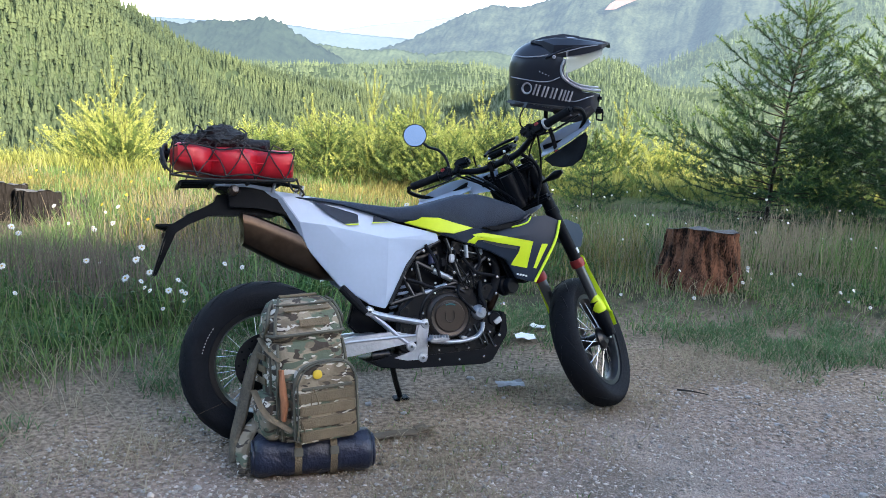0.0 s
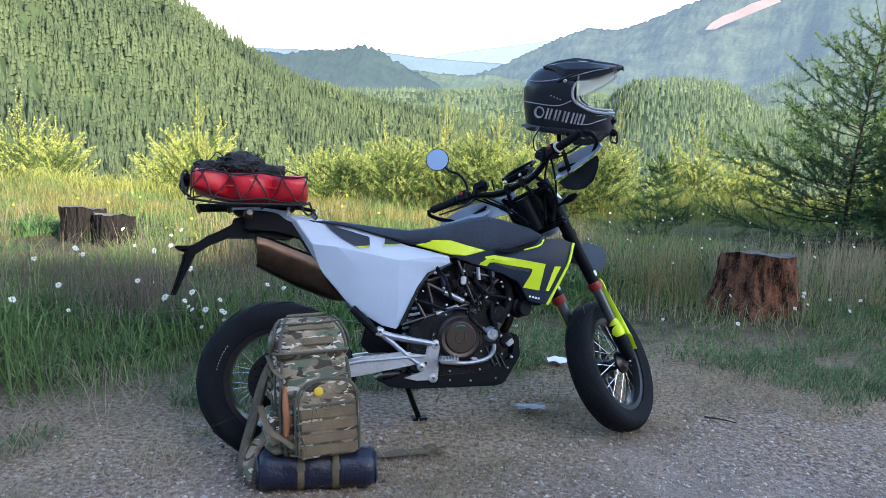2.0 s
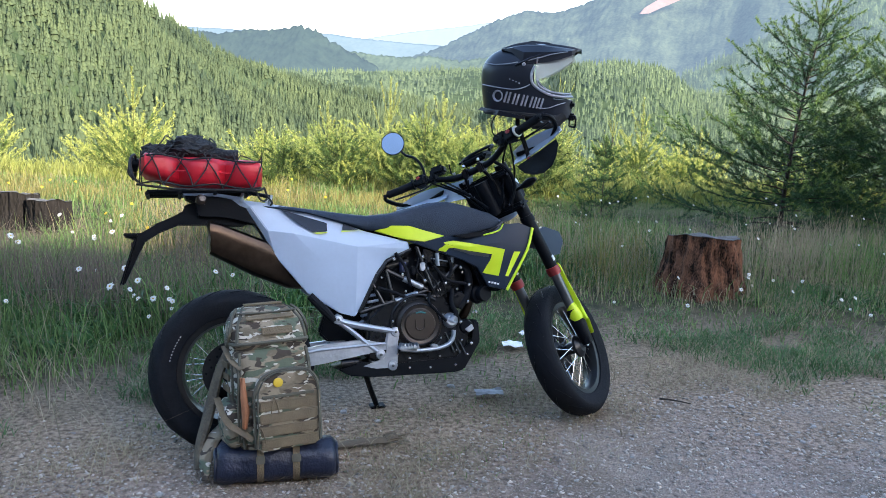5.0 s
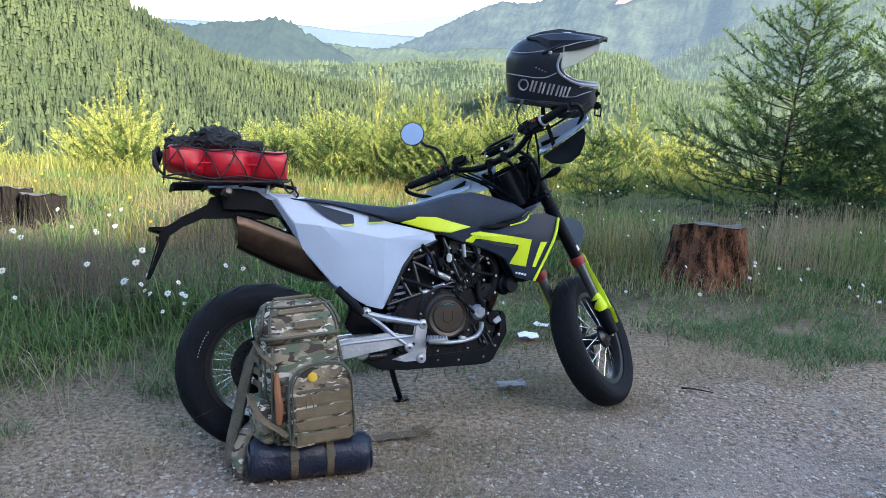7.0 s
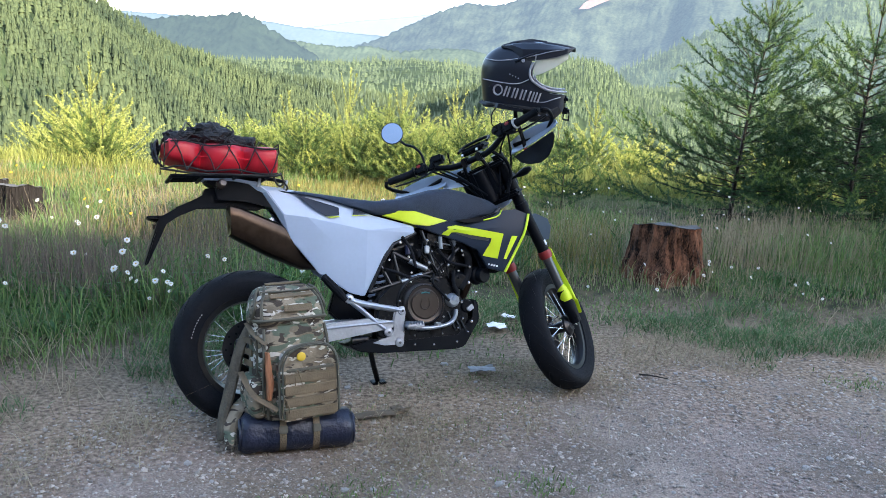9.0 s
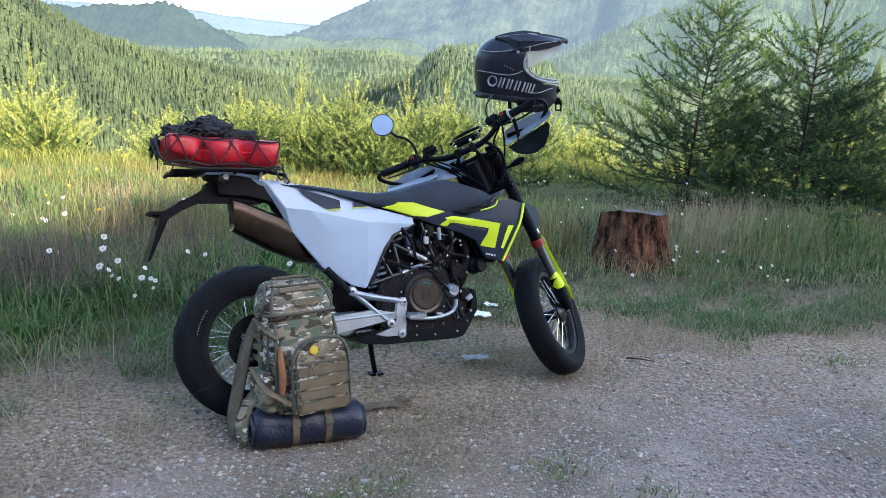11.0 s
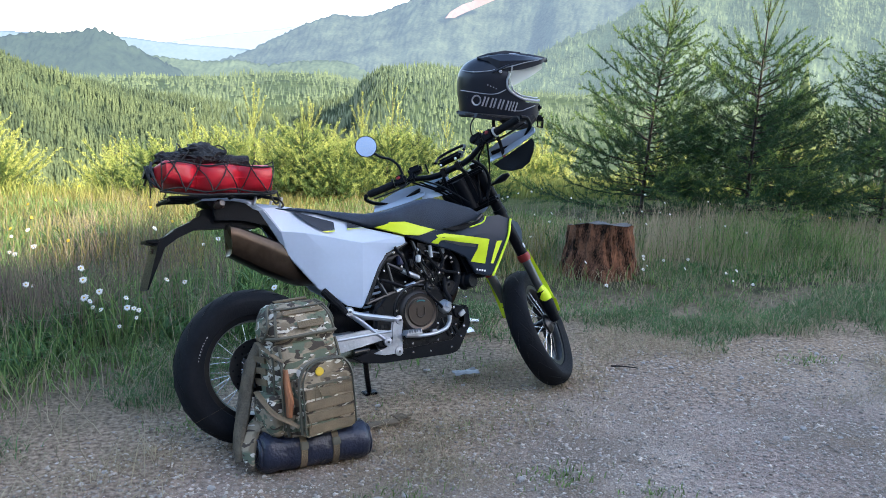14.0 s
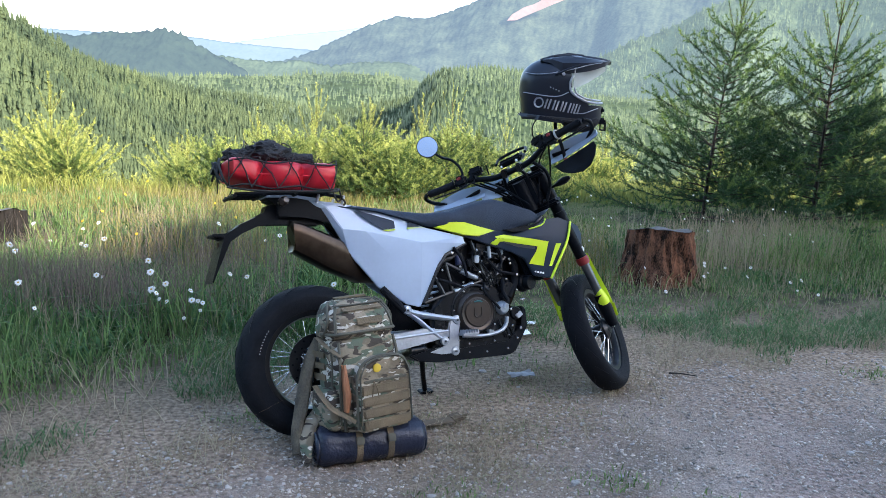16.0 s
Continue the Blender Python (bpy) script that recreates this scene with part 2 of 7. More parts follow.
strip = calc("SUBTRACT", 1.0, calc("MULTIPLY", calc("ABSOLUTE", calc("SUBTRACT", sep.outputs[0], mid_line)), 1.7))
strip = calc("MULTIPLY_ADD", calc("SUBTRACT", tex(4.5).outputs["Fac"], 0.5), 2.4, strip)
dirt = blend(calc("MULTIPLY", span(strip, 0.3, 0.9), 0.8), dirt, blend(span(tex(90).outputs["Fac"], 0.35, 0.65), (0.12, 0.088, 0.06), (0.3, 0.235, 0.165)))
base = blend(span(off, -1.0, -0.2), dirt, straw)
base = blend(span(off, 0.15, 1.5), base, soil)
# Unseen bank takes the straw tone, to bounce warm light forward.
base = blend(span(calc("MULTIPLY", sep.outputs[1], -1.0), 3.5, 7), base, straw)
# Slope past the shade line turns bright yellow-green, sunlight put into its colour.
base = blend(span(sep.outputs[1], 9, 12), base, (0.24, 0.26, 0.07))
base = blend(span(sep.outputs[1], 40, 80), base, far_green)
l.new(base, n["Principled BSDF"].inputs["Base Color"])
n["Principled BSDF"].inputs["Roughness"].default_value = 0.95
n["Principled BSDF"].inputs["Specular IOR Level"].default_value = 0.2
bn = n.new("ShaderNodeBump")
bn.inputs["Strength"].default_value, bn.inputs["Distance"].default_value = 1.0, 0.009
l.new(calc("ADD", calc("MULTIPLY", cells.outputs["Distance"], -0.8), calc("ADD", grit.outputs["Fac"], calc("MULTIPLY", speck.outputs["Fac"], 0.4))), bn.inputs["Height"])
l.new(bn.outputs[0], n["Principled BSDF"].inputs["Normal"])
ground = new("ground", mesh_arrays("ground", np.stack([gx, gy, gz], -1), tris, M_GROUND, True))
tagged(ground, "grey gravel pull-out running into a grassy hillside", "ground", kind="structure")


# ---- far mountains ----
def ridge(name, label, R, azs, els, mat, jag, step=0.12, base=-150, front=0.72):
    az = np.arange(azs[0], azs[-1], step)
    rows = []
    rng = np.random.default_rng(int(R))
    e = np.interp(az, azs, els)
    for k in range(41):
        u = k / 40
        r = R * (front + (1 - front) * u)
        x, y = r * np.sin(np.radians(az)), r * np.cos(np.radians(az))
        top = 1.5 + R * np.tan(np.radians(e))
        # spurs and gullies on the slope
        spur = wav(az * 0.55, az * 0 + u * 2.5, 1.0, R) * 0.10 * u * (1 - u) * 4
        z = base + (top - base) * np.clip(u ** 1.25 + spur, 0, 1)
        z = z + rng.normal(0, jag, len(az)) * (0.3 + 0.7 * u)
        rows.append(np.stack([x, y, z], -1))
    back = rows[-1] * (1.005, 1.005, 1.0)
    back[:, 2] = base
    rows.append(back)
    co = np.array(rows)
    m, k = co.shape[:2]
    q = np.arange(m * k).reshape(m, k)
    t = np.concatenate([np.stack([q[:-1, :-1], q[:-1, 1:], q[1:, 1:]], -1).reshape(-1, 3), np.stack([q[:-1, :-1], q[1:, 1:], q[1:, :-1]], -1).reshape(-1, 3)])
    ob = new(name, mesh_arrays(name, co, t, mat))
    return tagged(ob, label, "backdrop", kind="structure")


# Hillside base colour lightened a little to stand for thin haze.
M_HILL = material("hillside_trees", (0.085, 0.108, 0.054), 0.9, dark=(0.032, 0.048, 0.035), scale=0.015, spec=0.0)
# Haze of the distance is put into these colours and their glow.
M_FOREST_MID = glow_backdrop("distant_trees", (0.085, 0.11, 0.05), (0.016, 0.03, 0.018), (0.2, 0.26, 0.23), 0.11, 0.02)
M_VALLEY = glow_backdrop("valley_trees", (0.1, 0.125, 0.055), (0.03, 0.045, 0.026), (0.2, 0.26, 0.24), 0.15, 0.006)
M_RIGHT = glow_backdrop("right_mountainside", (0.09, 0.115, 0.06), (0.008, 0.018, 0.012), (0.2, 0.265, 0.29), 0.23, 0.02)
M_MOUNT = glow_backdrop("haze_blue_mountain", (0.05, 0.062, 0.04), (0.004, 0.008, 0.01), (0.2, 0.275, 0.37), 0.25, 0.012)
M_CONE = glow_backdrop("haze_blue_hill", (0.02, 0.03, 0.02), (0.005, 0.01, 0.01), (0.2, 0.275, 0.34), 0.2, 0.02)
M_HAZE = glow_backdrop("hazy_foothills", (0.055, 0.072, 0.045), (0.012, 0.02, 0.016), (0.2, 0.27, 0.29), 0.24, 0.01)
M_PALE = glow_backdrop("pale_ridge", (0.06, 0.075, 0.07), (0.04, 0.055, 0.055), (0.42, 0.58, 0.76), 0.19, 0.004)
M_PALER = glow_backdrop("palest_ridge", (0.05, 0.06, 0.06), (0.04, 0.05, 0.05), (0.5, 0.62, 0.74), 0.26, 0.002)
RIGHT_AZ, RIGHT_EL = (9, 14, 16.1, 17.9, 20.4, 22.4, 26, 34, 60), (-2, 0.75, 1.94, 2.9, 3.88, 5.16, 6.2, 7.5, 9)
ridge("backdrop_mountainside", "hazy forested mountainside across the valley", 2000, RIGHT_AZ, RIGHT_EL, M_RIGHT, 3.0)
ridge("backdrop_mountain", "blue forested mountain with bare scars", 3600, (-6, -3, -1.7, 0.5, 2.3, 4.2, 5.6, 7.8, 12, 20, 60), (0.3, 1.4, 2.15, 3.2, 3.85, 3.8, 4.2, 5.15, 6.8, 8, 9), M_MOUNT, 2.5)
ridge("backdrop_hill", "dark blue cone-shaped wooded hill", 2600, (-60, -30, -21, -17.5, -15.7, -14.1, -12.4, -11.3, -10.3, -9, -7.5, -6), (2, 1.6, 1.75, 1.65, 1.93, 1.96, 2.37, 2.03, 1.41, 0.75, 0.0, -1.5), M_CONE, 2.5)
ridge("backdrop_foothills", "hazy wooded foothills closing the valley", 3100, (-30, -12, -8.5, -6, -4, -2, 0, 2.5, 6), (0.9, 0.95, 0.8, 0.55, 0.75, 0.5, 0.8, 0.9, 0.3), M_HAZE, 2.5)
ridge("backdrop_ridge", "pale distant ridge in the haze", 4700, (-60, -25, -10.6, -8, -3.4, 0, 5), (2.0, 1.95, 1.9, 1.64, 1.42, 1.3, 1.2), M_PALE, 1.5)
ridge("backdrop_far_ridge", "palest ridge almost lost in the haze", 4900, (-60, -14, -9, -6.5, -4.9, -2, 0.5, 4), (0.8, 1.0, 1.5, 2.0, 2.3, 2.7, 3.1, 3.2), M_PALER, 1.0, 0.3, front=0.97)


# bare, pinkish logged slope high on the mountain
bm = bmesh.new()
pts = []
for a, e in ((9.6, 3.85), (9.9, 4.25), (10.7, 4.75), (11.3, 4.95), (12.2, 5.45), (13.6, 5.9), (13.9, 5.55), (12.6, 5.0), (11.6, 4.55), (10.8, 4.2), (10.2, 3.9)):
    pts.append(bm.verts.new((3300 * math.sin(radians(a)), 3300 * math.cos(radians(a)), 1.5 + 3300 * math.tan(radians(e)))))
face = bm.faces.new(pts)
ext = bmesh.ops.extrude_face_region(bm, geom=[face])
bmesh.ops.translate(bm, verts=[g for g in ext["geom"] if isinstance(g, bmesh.types.BMVert)], vec=(0, 20, 0))
me = bpy.data.meshes.new("backdrop_scar")
bm.to_mesh(me)
bm.free()
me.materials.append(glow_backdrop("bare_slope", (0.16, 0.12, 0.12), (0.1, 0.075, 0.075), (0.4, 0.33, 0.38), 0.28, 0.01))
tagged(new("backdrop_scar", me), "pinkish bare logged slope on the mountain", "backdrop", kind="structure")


# ---- forest on the hills ----
def forest(name, label, spots, hmin, hmax, mat, seed, sides=6, tiers=5, bare=0.04, wide=1.0, ground_z=None):
    rng = np.random.default_rng(seed)
    co, tr = [], []
    k = 0
    spots = np.asarray(spots, float)
    if ground_z is None:
        ground_z = height(spots[:, 0], spots[:, 1])
    drift = np.interp(np.degrees(np.arctan2(spots[:, 0], spots[:, 1])), (-34, -14), (1.45, 1.0)) if name == "forest_hillside" else 1.0
    drift = drift * 0.78 + (0.3 if hmin > 2 else 0.1) * wav(spots[:, 0], spots[:, 1], 0.025, 3)      # stands of older and younger trees
    for i, (x, y) in enumerate(spots):
        h = rng.uniform(hmin, hmax) * drift[i]
        w = h * rng.uniform(0.12, 0.19) * wide
        z0 = ground_z[i] - 0.8
        for t in range(tiers):
            g = t / (tiers - 1)
            lo = h * (bare + (0.74 - bare) * g)
            hi = min(h, lo + h * (0.42 - 0.14 * g) * (1.05 - 1.2 * bare))
            rad = w * (1.05 - 0.88 * g)
            a = rng.uniform(0, 6.28) + np.arange(sides) * 6.2832 / sides
            rr = rad * rng.uniform(0.5, 1.3, sides)
            ring = np.stack([x + rr * np.cos(a), y + rr * np.sin(a), z0 + lo + rng.uniform(-0.06, 0.04, sides) * h], -1)
            co.append(ring)
            co.append([[x, y, z0 + hi]])
            b = k + np.arange(sides)
            tr.append(np.stack([b, k + (np.arange(sides) + 1) % sides, np.full(sides, k + sides)], -1))
            k += sides + 1
    ob = new(name, mesh_arrays(name, np.concatenate(co), np.concatenate(tr), mat, True))
    return tagged(ob, label, "forest", kind="stuff")


def scatter(count, az0, az1, r0, r1, seed):
    rng = np.random.default_rng(seed)
    az, r = np.radians(rng.uniform(az0, az1, count)), np.sqrt(rng.uniform(r0 * r0, r1 * r1, count))
    return np.stack([r * np.sin(az), r * np.cos(az)], -1)


def hill_spots(count, seed):
    """Places on the near hillside, evenly over its face as it recedes."""
    rng = np.random.default_rng(seed)
    az = rng.uniform(-45, 6, count * 4)
    R = np.interp(az, (-45, -20, 6), (480, 700, 1400))
    ok = rng.random(count * 4) < (R / 1400) ** 1.3
    az, R = az[ok][:count], R[ok][:count]
    r = R * np.sqrt(rng.uniform(0.36 ** 2, 1.0, len(az)))
    return np.stack([r * np.sin(np.radians(az)), r * np.cos(np.radians(az))], -1)


forest("forest_hillside", "sunlit conifer forest on a steep hillside", hill_spots(17500, 3), 6.5, 14, M_HILL, 4, 5, 4, wide=1.4)
grove = scatter(40, 29, 46, 54, 80, 12)
forest("forest_grove", "tall dark conifers standing at the end of the clearing", grove, 9, 13, M_FOREST, 13, 9, 9, 0.38)
co, tr = [], []
for i, (x, y) in enumerate(grove):
    z, r = float(height(x, y)), 0.09 + 0.05 * (i % 3)
    for k in range(5):
        a = k * 1.2566
        co += [(x + r * math.cos(a), y + r * math.sin(a), z - 0.3), (x + 0.5 * r * math.cos(a), y + 0.5 * r * math.sin(a), z + 6.5)]
        b = i * 10
        tr += [(b + 2 * k, b + (2 * k + 2) % 10, b + (2 * k + 3) % 10), (b + 2 * k, b + (2 * k + 3) % 10, b + 2 * k + 1)]
tagged(new("grove_trunks", mesh_arrays("grove_trunks", co, tr, M_TRUNKS)), "pale bare trunks of the tall conifers", "trunks", kind="stuff")
forest("forest_slope", "young sunlit conifers below the road", scatter(2200, -44, 40, 90, 300, 9), 3, 6, M_FOREST, 10, 5, 4, wide=1.3)
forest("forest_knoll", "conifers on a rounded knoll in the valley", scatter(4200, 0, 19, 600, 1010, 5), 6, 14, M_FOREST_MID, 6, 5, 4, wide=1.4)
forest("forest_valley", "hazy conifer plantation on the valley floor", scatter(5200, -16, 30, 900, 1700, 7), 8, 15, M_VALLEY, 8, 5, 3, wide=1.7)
rng = np.random.default_rng(15)
far_az, far_u = rng.uniform(9.5, 44, 6500), rng.uniform(0.12, 1.0, 6500) ** 0.8
far_r = 2000 * (0.72 + 0.28 * far_u)
far_top = 1.5 + 2000 * np.tan(np.radians(np.interp(far_az, RIGHT_AZ, RIGHT_EL)))
far_spur = wav(far_az * 0.55, far_az * 0 + far_u * 2.5, 1.0, 2000) * 0.10 * far_u * (1 - far_u) * 4
far_z = -150 + (far_top + 150) * np.clip(far_u ** 1.25 + far_spur, 0, 1)
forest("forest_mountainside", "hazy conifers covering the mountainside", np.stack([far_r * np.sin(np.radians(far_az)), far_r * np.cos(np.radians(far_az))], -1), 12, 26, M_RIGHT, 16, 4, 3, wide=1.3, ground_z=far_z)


# ---- young conifers ----
def conifer(name, label, place, h, spread, mat, seed, inner, whorls=10, per=6, brush=200, needle=0.034, width=0.005, lean=(0, 0), low=0.06,
            leader=0.2, taper=0.9, rise=(0.2, 0.9), bow=0.25, step=0.12, reach=0.4, candles=4, side=0.9, flop=0.7, fresh=0.75):
    """A young conifer: tapered trunk, whorls of upswept limbs, side twigs all round them, and needles along each like a bottle brush."""
    rng = np.random.default_rng(seed)
    root = new(name)
    root.matrix_world = Matrix.Translation(place)
    tagged(root, label, "conifer", "young conifers")
    wood, twigs = [], []                      # wood (a, b, ra, rb); twigs (a, b, old growth)

    def axis(u):
        return np.array([lean[0] * u * u * h, lean[1] * u * u * h, u * h])

    def unit(v):
        return v / (np.linalg.norm(v) + 1e-9)

    rr = 0.017 * h / 1.6
    for k in range(12):
        u0, u1 = k / 12, (k + 1) / 12
        wood.append((axis(u0), axis(u1), rr * (1.04 - u0), rr * (1.04 - u1)))
    for k in range(4):
        twigs.append((axis(1 - leader + leader * k / 4), axis(1 - leader + leader * (k + 1) / 4), False))
    for tier, size in ((1 - leader, 1.0), (1 - 1.55 * leader, 1.15)):       # candles in fans round the leader
        for k in range(candles):
            a = 6.283 * (k + rng.uniform(-0.3, 0.3)) / candles
            out = rng.uniform(0.35, 0.8)
            d0 = unit(np.array([math.cos(a) * out, math.sin(a) * out, 1.0]))
            p, length = axis(tier), leader * h * rng.uniform(0.5, 0.95) * size
            for q in range(4):
                d0 = unit(d0 + np.array([0, 0, 0.14]))
                twigs.append((p, p + d0 * length / 4, False))
                wood.append((p, p + d0 * length / 4, 0.004, 0.003))
                p = p + d0 * length / 4
    for k in range(whorls):
        u = low + (1 - leader * 1.7 - low) * k / (whorls - 1)
        turn = rng.uniform(0, 6.283)
        for j in range(per):
            a = turn + 6.283 * (j + rng.uniform(-0.35, 0.35)) / per
            uu = u + rng.uniform(-0.03, 0.03)
            length = spread * (1 - uu) ** taper * rng.uniform(0.6, 1.15) + 0.035 * h
            up = rise[0] + (rise[1] - rise[0]) * uu + rng.uniform(-0.15, 0.15)
            d = unit(np.array([math.cos(a), math.sin(a), up]))
            start, prev = axis(uu), axis(uu)
            count = max(3, int(length / step))
            for q in range(1, count + 1):
                f = q / count
                p = start + d * length * f + np.array([0, 0, bow * length * (f * f - 0.45 * f)]) + rng.normal(0, 0.008, 3)
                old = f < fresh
                wood.append((prev, p, 0.0042 * (1.15 - f) * h / 1.8 + 0.001, 0.0042 * (1.1 - f) * h / 1.8 + 0.001))
                if f > 0.22:
                    twigs.append((prev, p, old))
                    dd = unit(p - prev)
                    sd, ud = unit(np.cross(dd, (0, 0, 1.0))), np.array([0, 0, 1.0])
                    for sgn in (-1, 1):
                        if rng.random() < side:
                            phi = rng.normal(0.15, flop)
                            tv = unit(sd * sgn * math.cos(phi) * rng.uniform(0.6, 1.1) + ud * math.sin(phi) + dd * rng.uniform(0.7, 1.1))
                            tl = length * reach * (1.12 - f) * rng.uniform(0.6, 1.3) + 0.05
                            mid = p + tv * tl * 0.55
                            tip = mid + unit(tv + np.array([0, 0, 0.25])) * tl * 0.45
                            twigs.append((p, mid, old or f < fresh + 0.1))
                            twigs.append((mid, tip, old and rng.random() < 0.7))
                prev = p
    ta, tb = np.array([q[0] for q in twigs]), np.array([q[1] for q in twigs])
    told = np.array([q[2] for q in twigs])
    tlen = np.linalg.norm(tb - ta, axis=1)
    pick = np.repeat(np.arange(len(twigs)), np.maximum(3, (tlen * brush).astype(int)))
    m = len(pick)
    d = ((tb - ta) / (tlen[:, None] + 1e-9))[pick]
    p = ta[pick] + (tb - ta)[pick] * rng.uniform(0, 1.05, (m, 1))
    out = rng.normal(0, 1, (m, 3))
    out -= (out * d).sum(1)[:, None] * d
    out /= np.linalg.norm(out, axis=1)[:, None] + 1e-6
    dirs = d * rng.uniform(0.35, 1.0, (m, 1)) + out
    dirs /= np.linalg.norm(dirs, axis=1)[:, None]
    w = np.cross(dirs, rng.normal(0, 1, (m, 3)))
    w *= (width * rng.uniform(0.7, 1.2, (m, 1))) / (np.linalg.norm(w, axis=1)[:, None] + 1e-6)
    tri = np.stack([p - w, p + w, p + dirs * needle * rng.uniform(0.7, 1.25, (m, 1))], 1).reshape(-1, 3)
    co, tr, k = [], [], 0
    for a, b, ra, rb in wood:
        dv = np.asarray(b) - a
        e = unit(np.cross(dv, (0.31, 0.2, 0.93)))
        g = unit(np.cross(dv, e))
        for c, r in ((a, ra), (b, rb)):
            for ang in (0, 2.094, 4.189):
                co.append(c + r * (math.cos(ang) * e + math.sin(ang) * g))
        for i in range(3):
            i2 = (i + 1) % 3
            tr += [(k + i, k + i2, k + 3 + i2), (k + i, k + 3 + i2, k + 3 + i)]
        k += 6
    trunk = new("trunk", mesh_arrays("trunk", co, tr, M_BARK))
    trunk.parent = root
    me = mesh_arrays("crown", tri, np.arange(len(tri)), mat)
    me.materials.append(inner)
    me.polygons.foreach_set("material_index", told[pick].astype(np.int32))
    crown = new("crown", me)
    crown.parent = root
    return root


def gz_at(x, y):
    return float(height(x, y))


FIRS = [  # x, y, height, spread, lean, seed, leader
    (3.3, 8.6, 2.7, 1.5, (0.11, 0.0), 1, 0.15),
    (4.4, 8.3, 2.85, 1.5, (0.02, 0.0), 2, 0.22),
    (6.15, 8.4, 2.7, 1.4, (0.0, 0.0), 3, 0.2),
    (5.15, 8.9, 1.9, 1.2, (0.0, 0.0), 4, 0.2),
    (3.95, 8.9, 1.3, 1.0, (0.0, 0.0), 5, 0.15),
    (1.55, 9.0, 0.95, 0.6, (0.0, 0.0), 6, 0.15),
]
for x, y, h, sp, ln, sd, ld in FIRS:
    conifer("fir_tree", "dark green young fir with light new tips, in the shade", (x, y, gz_at(x, y) - 0.03), h, sp, M_FIRTIP, sd, M_FIR, whorls=max(6, int(h * 5.2)), per=7, brush=430 if x < 5 else 260, needle=0.03, width=0.003 if x < 5 else 0.004, lean=ln,
            leader=ld, taper=1.1, rise=(0.1, 0.7), low=0.05, bow=0.22, step=0.11, reach=0.36, fresh=0.88, flop=0.8)
YOUNG = [  # x, y, height, spread, seed
    (-1.15, 12.6, 2.35, 1.1, 11), (-1.9, 11.6, 1.6, 1.0, 12), (-0.35, 12.2, 1.9, 1.0, 13), (0.45, 12.6, 2.1, 1.0, 14),
    (-4.7, 11.8, 2.1, 1.0, 15), (-5.5, 12.8, 1.7, 1.0, 16), (-3.3, 13.2, 1.5, 1.0, 17), (-6.9, 11.8, 1.35, 0.8, 18),
    (1.1, 13.5, 2.2, 1.0, 19), (2.55, 12.5, 1.75, 0.7, 20), (3.9, 14.5, 1.7, 1.0, 21), (-8.3, 13.0, 2.1, 1.0, 22), (-0.9, 10.7, 1.1, 1.0, 23),
    (-2.9, 11.9, 1.3, 1.0, 24), (-4.2, 10.9, 1.15, 0.9, 25), (-2.3, 14.5, 2.0, 1.1, 26), (1.9, 14.5, 1.6, 1.0, 27), (-6.2, 14.5, 1.8, 1.0, 28), (5.6, 13.5, 1.6, 1.0, 29), (0.2, 11.0, 1.15, 0.9, 30),
    (2.8, 30.0, 4.6, 1.3, 40), (1.2, 27.0, 3.4, 1.1, 41), (0.2, 25.0, 3.0, 1.1, 42), (4.6, 29.0, 3.4, 1.2, 43), (-1.5, 20.0, 2.6, 1.2, 44), (-4.5, 19.0, 2.4, 1.2, 45),
    (-3.7, 15.0, 1.9, 1.0, 31), (3.2, 12.6, 1.0, 0.8, 32), (-9.5, 12.0, 1.6, 0.9, 33), (7.5, 12.5, 2.0, 1.0, 34),
]
for x, y, h, sp, sd in YOUNG:
    near = y < 13
    h = h * (0.82 if y < 16 else 0.9)
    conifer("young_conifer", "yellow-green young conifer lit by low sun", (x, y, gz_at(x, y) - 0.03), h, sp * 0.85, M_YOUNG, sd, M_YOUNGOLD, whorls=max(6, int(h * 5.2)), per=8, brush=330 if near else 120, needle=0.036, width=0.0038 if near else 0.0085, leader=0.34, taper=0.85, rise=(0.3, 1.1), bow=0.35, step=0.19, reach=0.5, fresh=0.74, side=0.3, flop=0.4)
THICKET = [(-0.45, 10.2, 1.15, 0.75, 61), (0.6, 10.3, 1.05, 0.7, 62), (-1.5, 10.4, 0.95, 0.7, 63), (-0.05, 9.9, 0.8, 0.65, 64), (1.05, 10.7, 1.0, 0.6, 65), (-2.3, 10.7, 0.8, 0.65, 66)]
for x, y, h, sp, sd in THICKET:
    conifer("young_conifer", "dense green young conifer, tips coloured bright as if sunlit", (x, y, gz_at(x, y) - 0.03), h, sp, M_YOUNGMID, sd, M_FIRLIT, whorls=7, per=8, brush=360, needle=0.034, width=0.0034, leader=0.24, taper=0.75, rise=(0.25, 1.0), bow=0.3, step=0.15, reach=0.42, fresh=0.85, side=0.6, flop=0.7)


# ---- unseen trees added on the bank behind, to help shade the road ----
bank = [(x + (i % 3) * 0.5, -16.5 - (i * 7 % 5) * 0.8) for i, x in enumerate(np.arange(-34, 56, 0.75))]
forest("unseen_shade_trees", "unseen young conifers added on the bank to shade the road", bank, 0.5, 1.0, M_FOREST, 31, 8, 6)


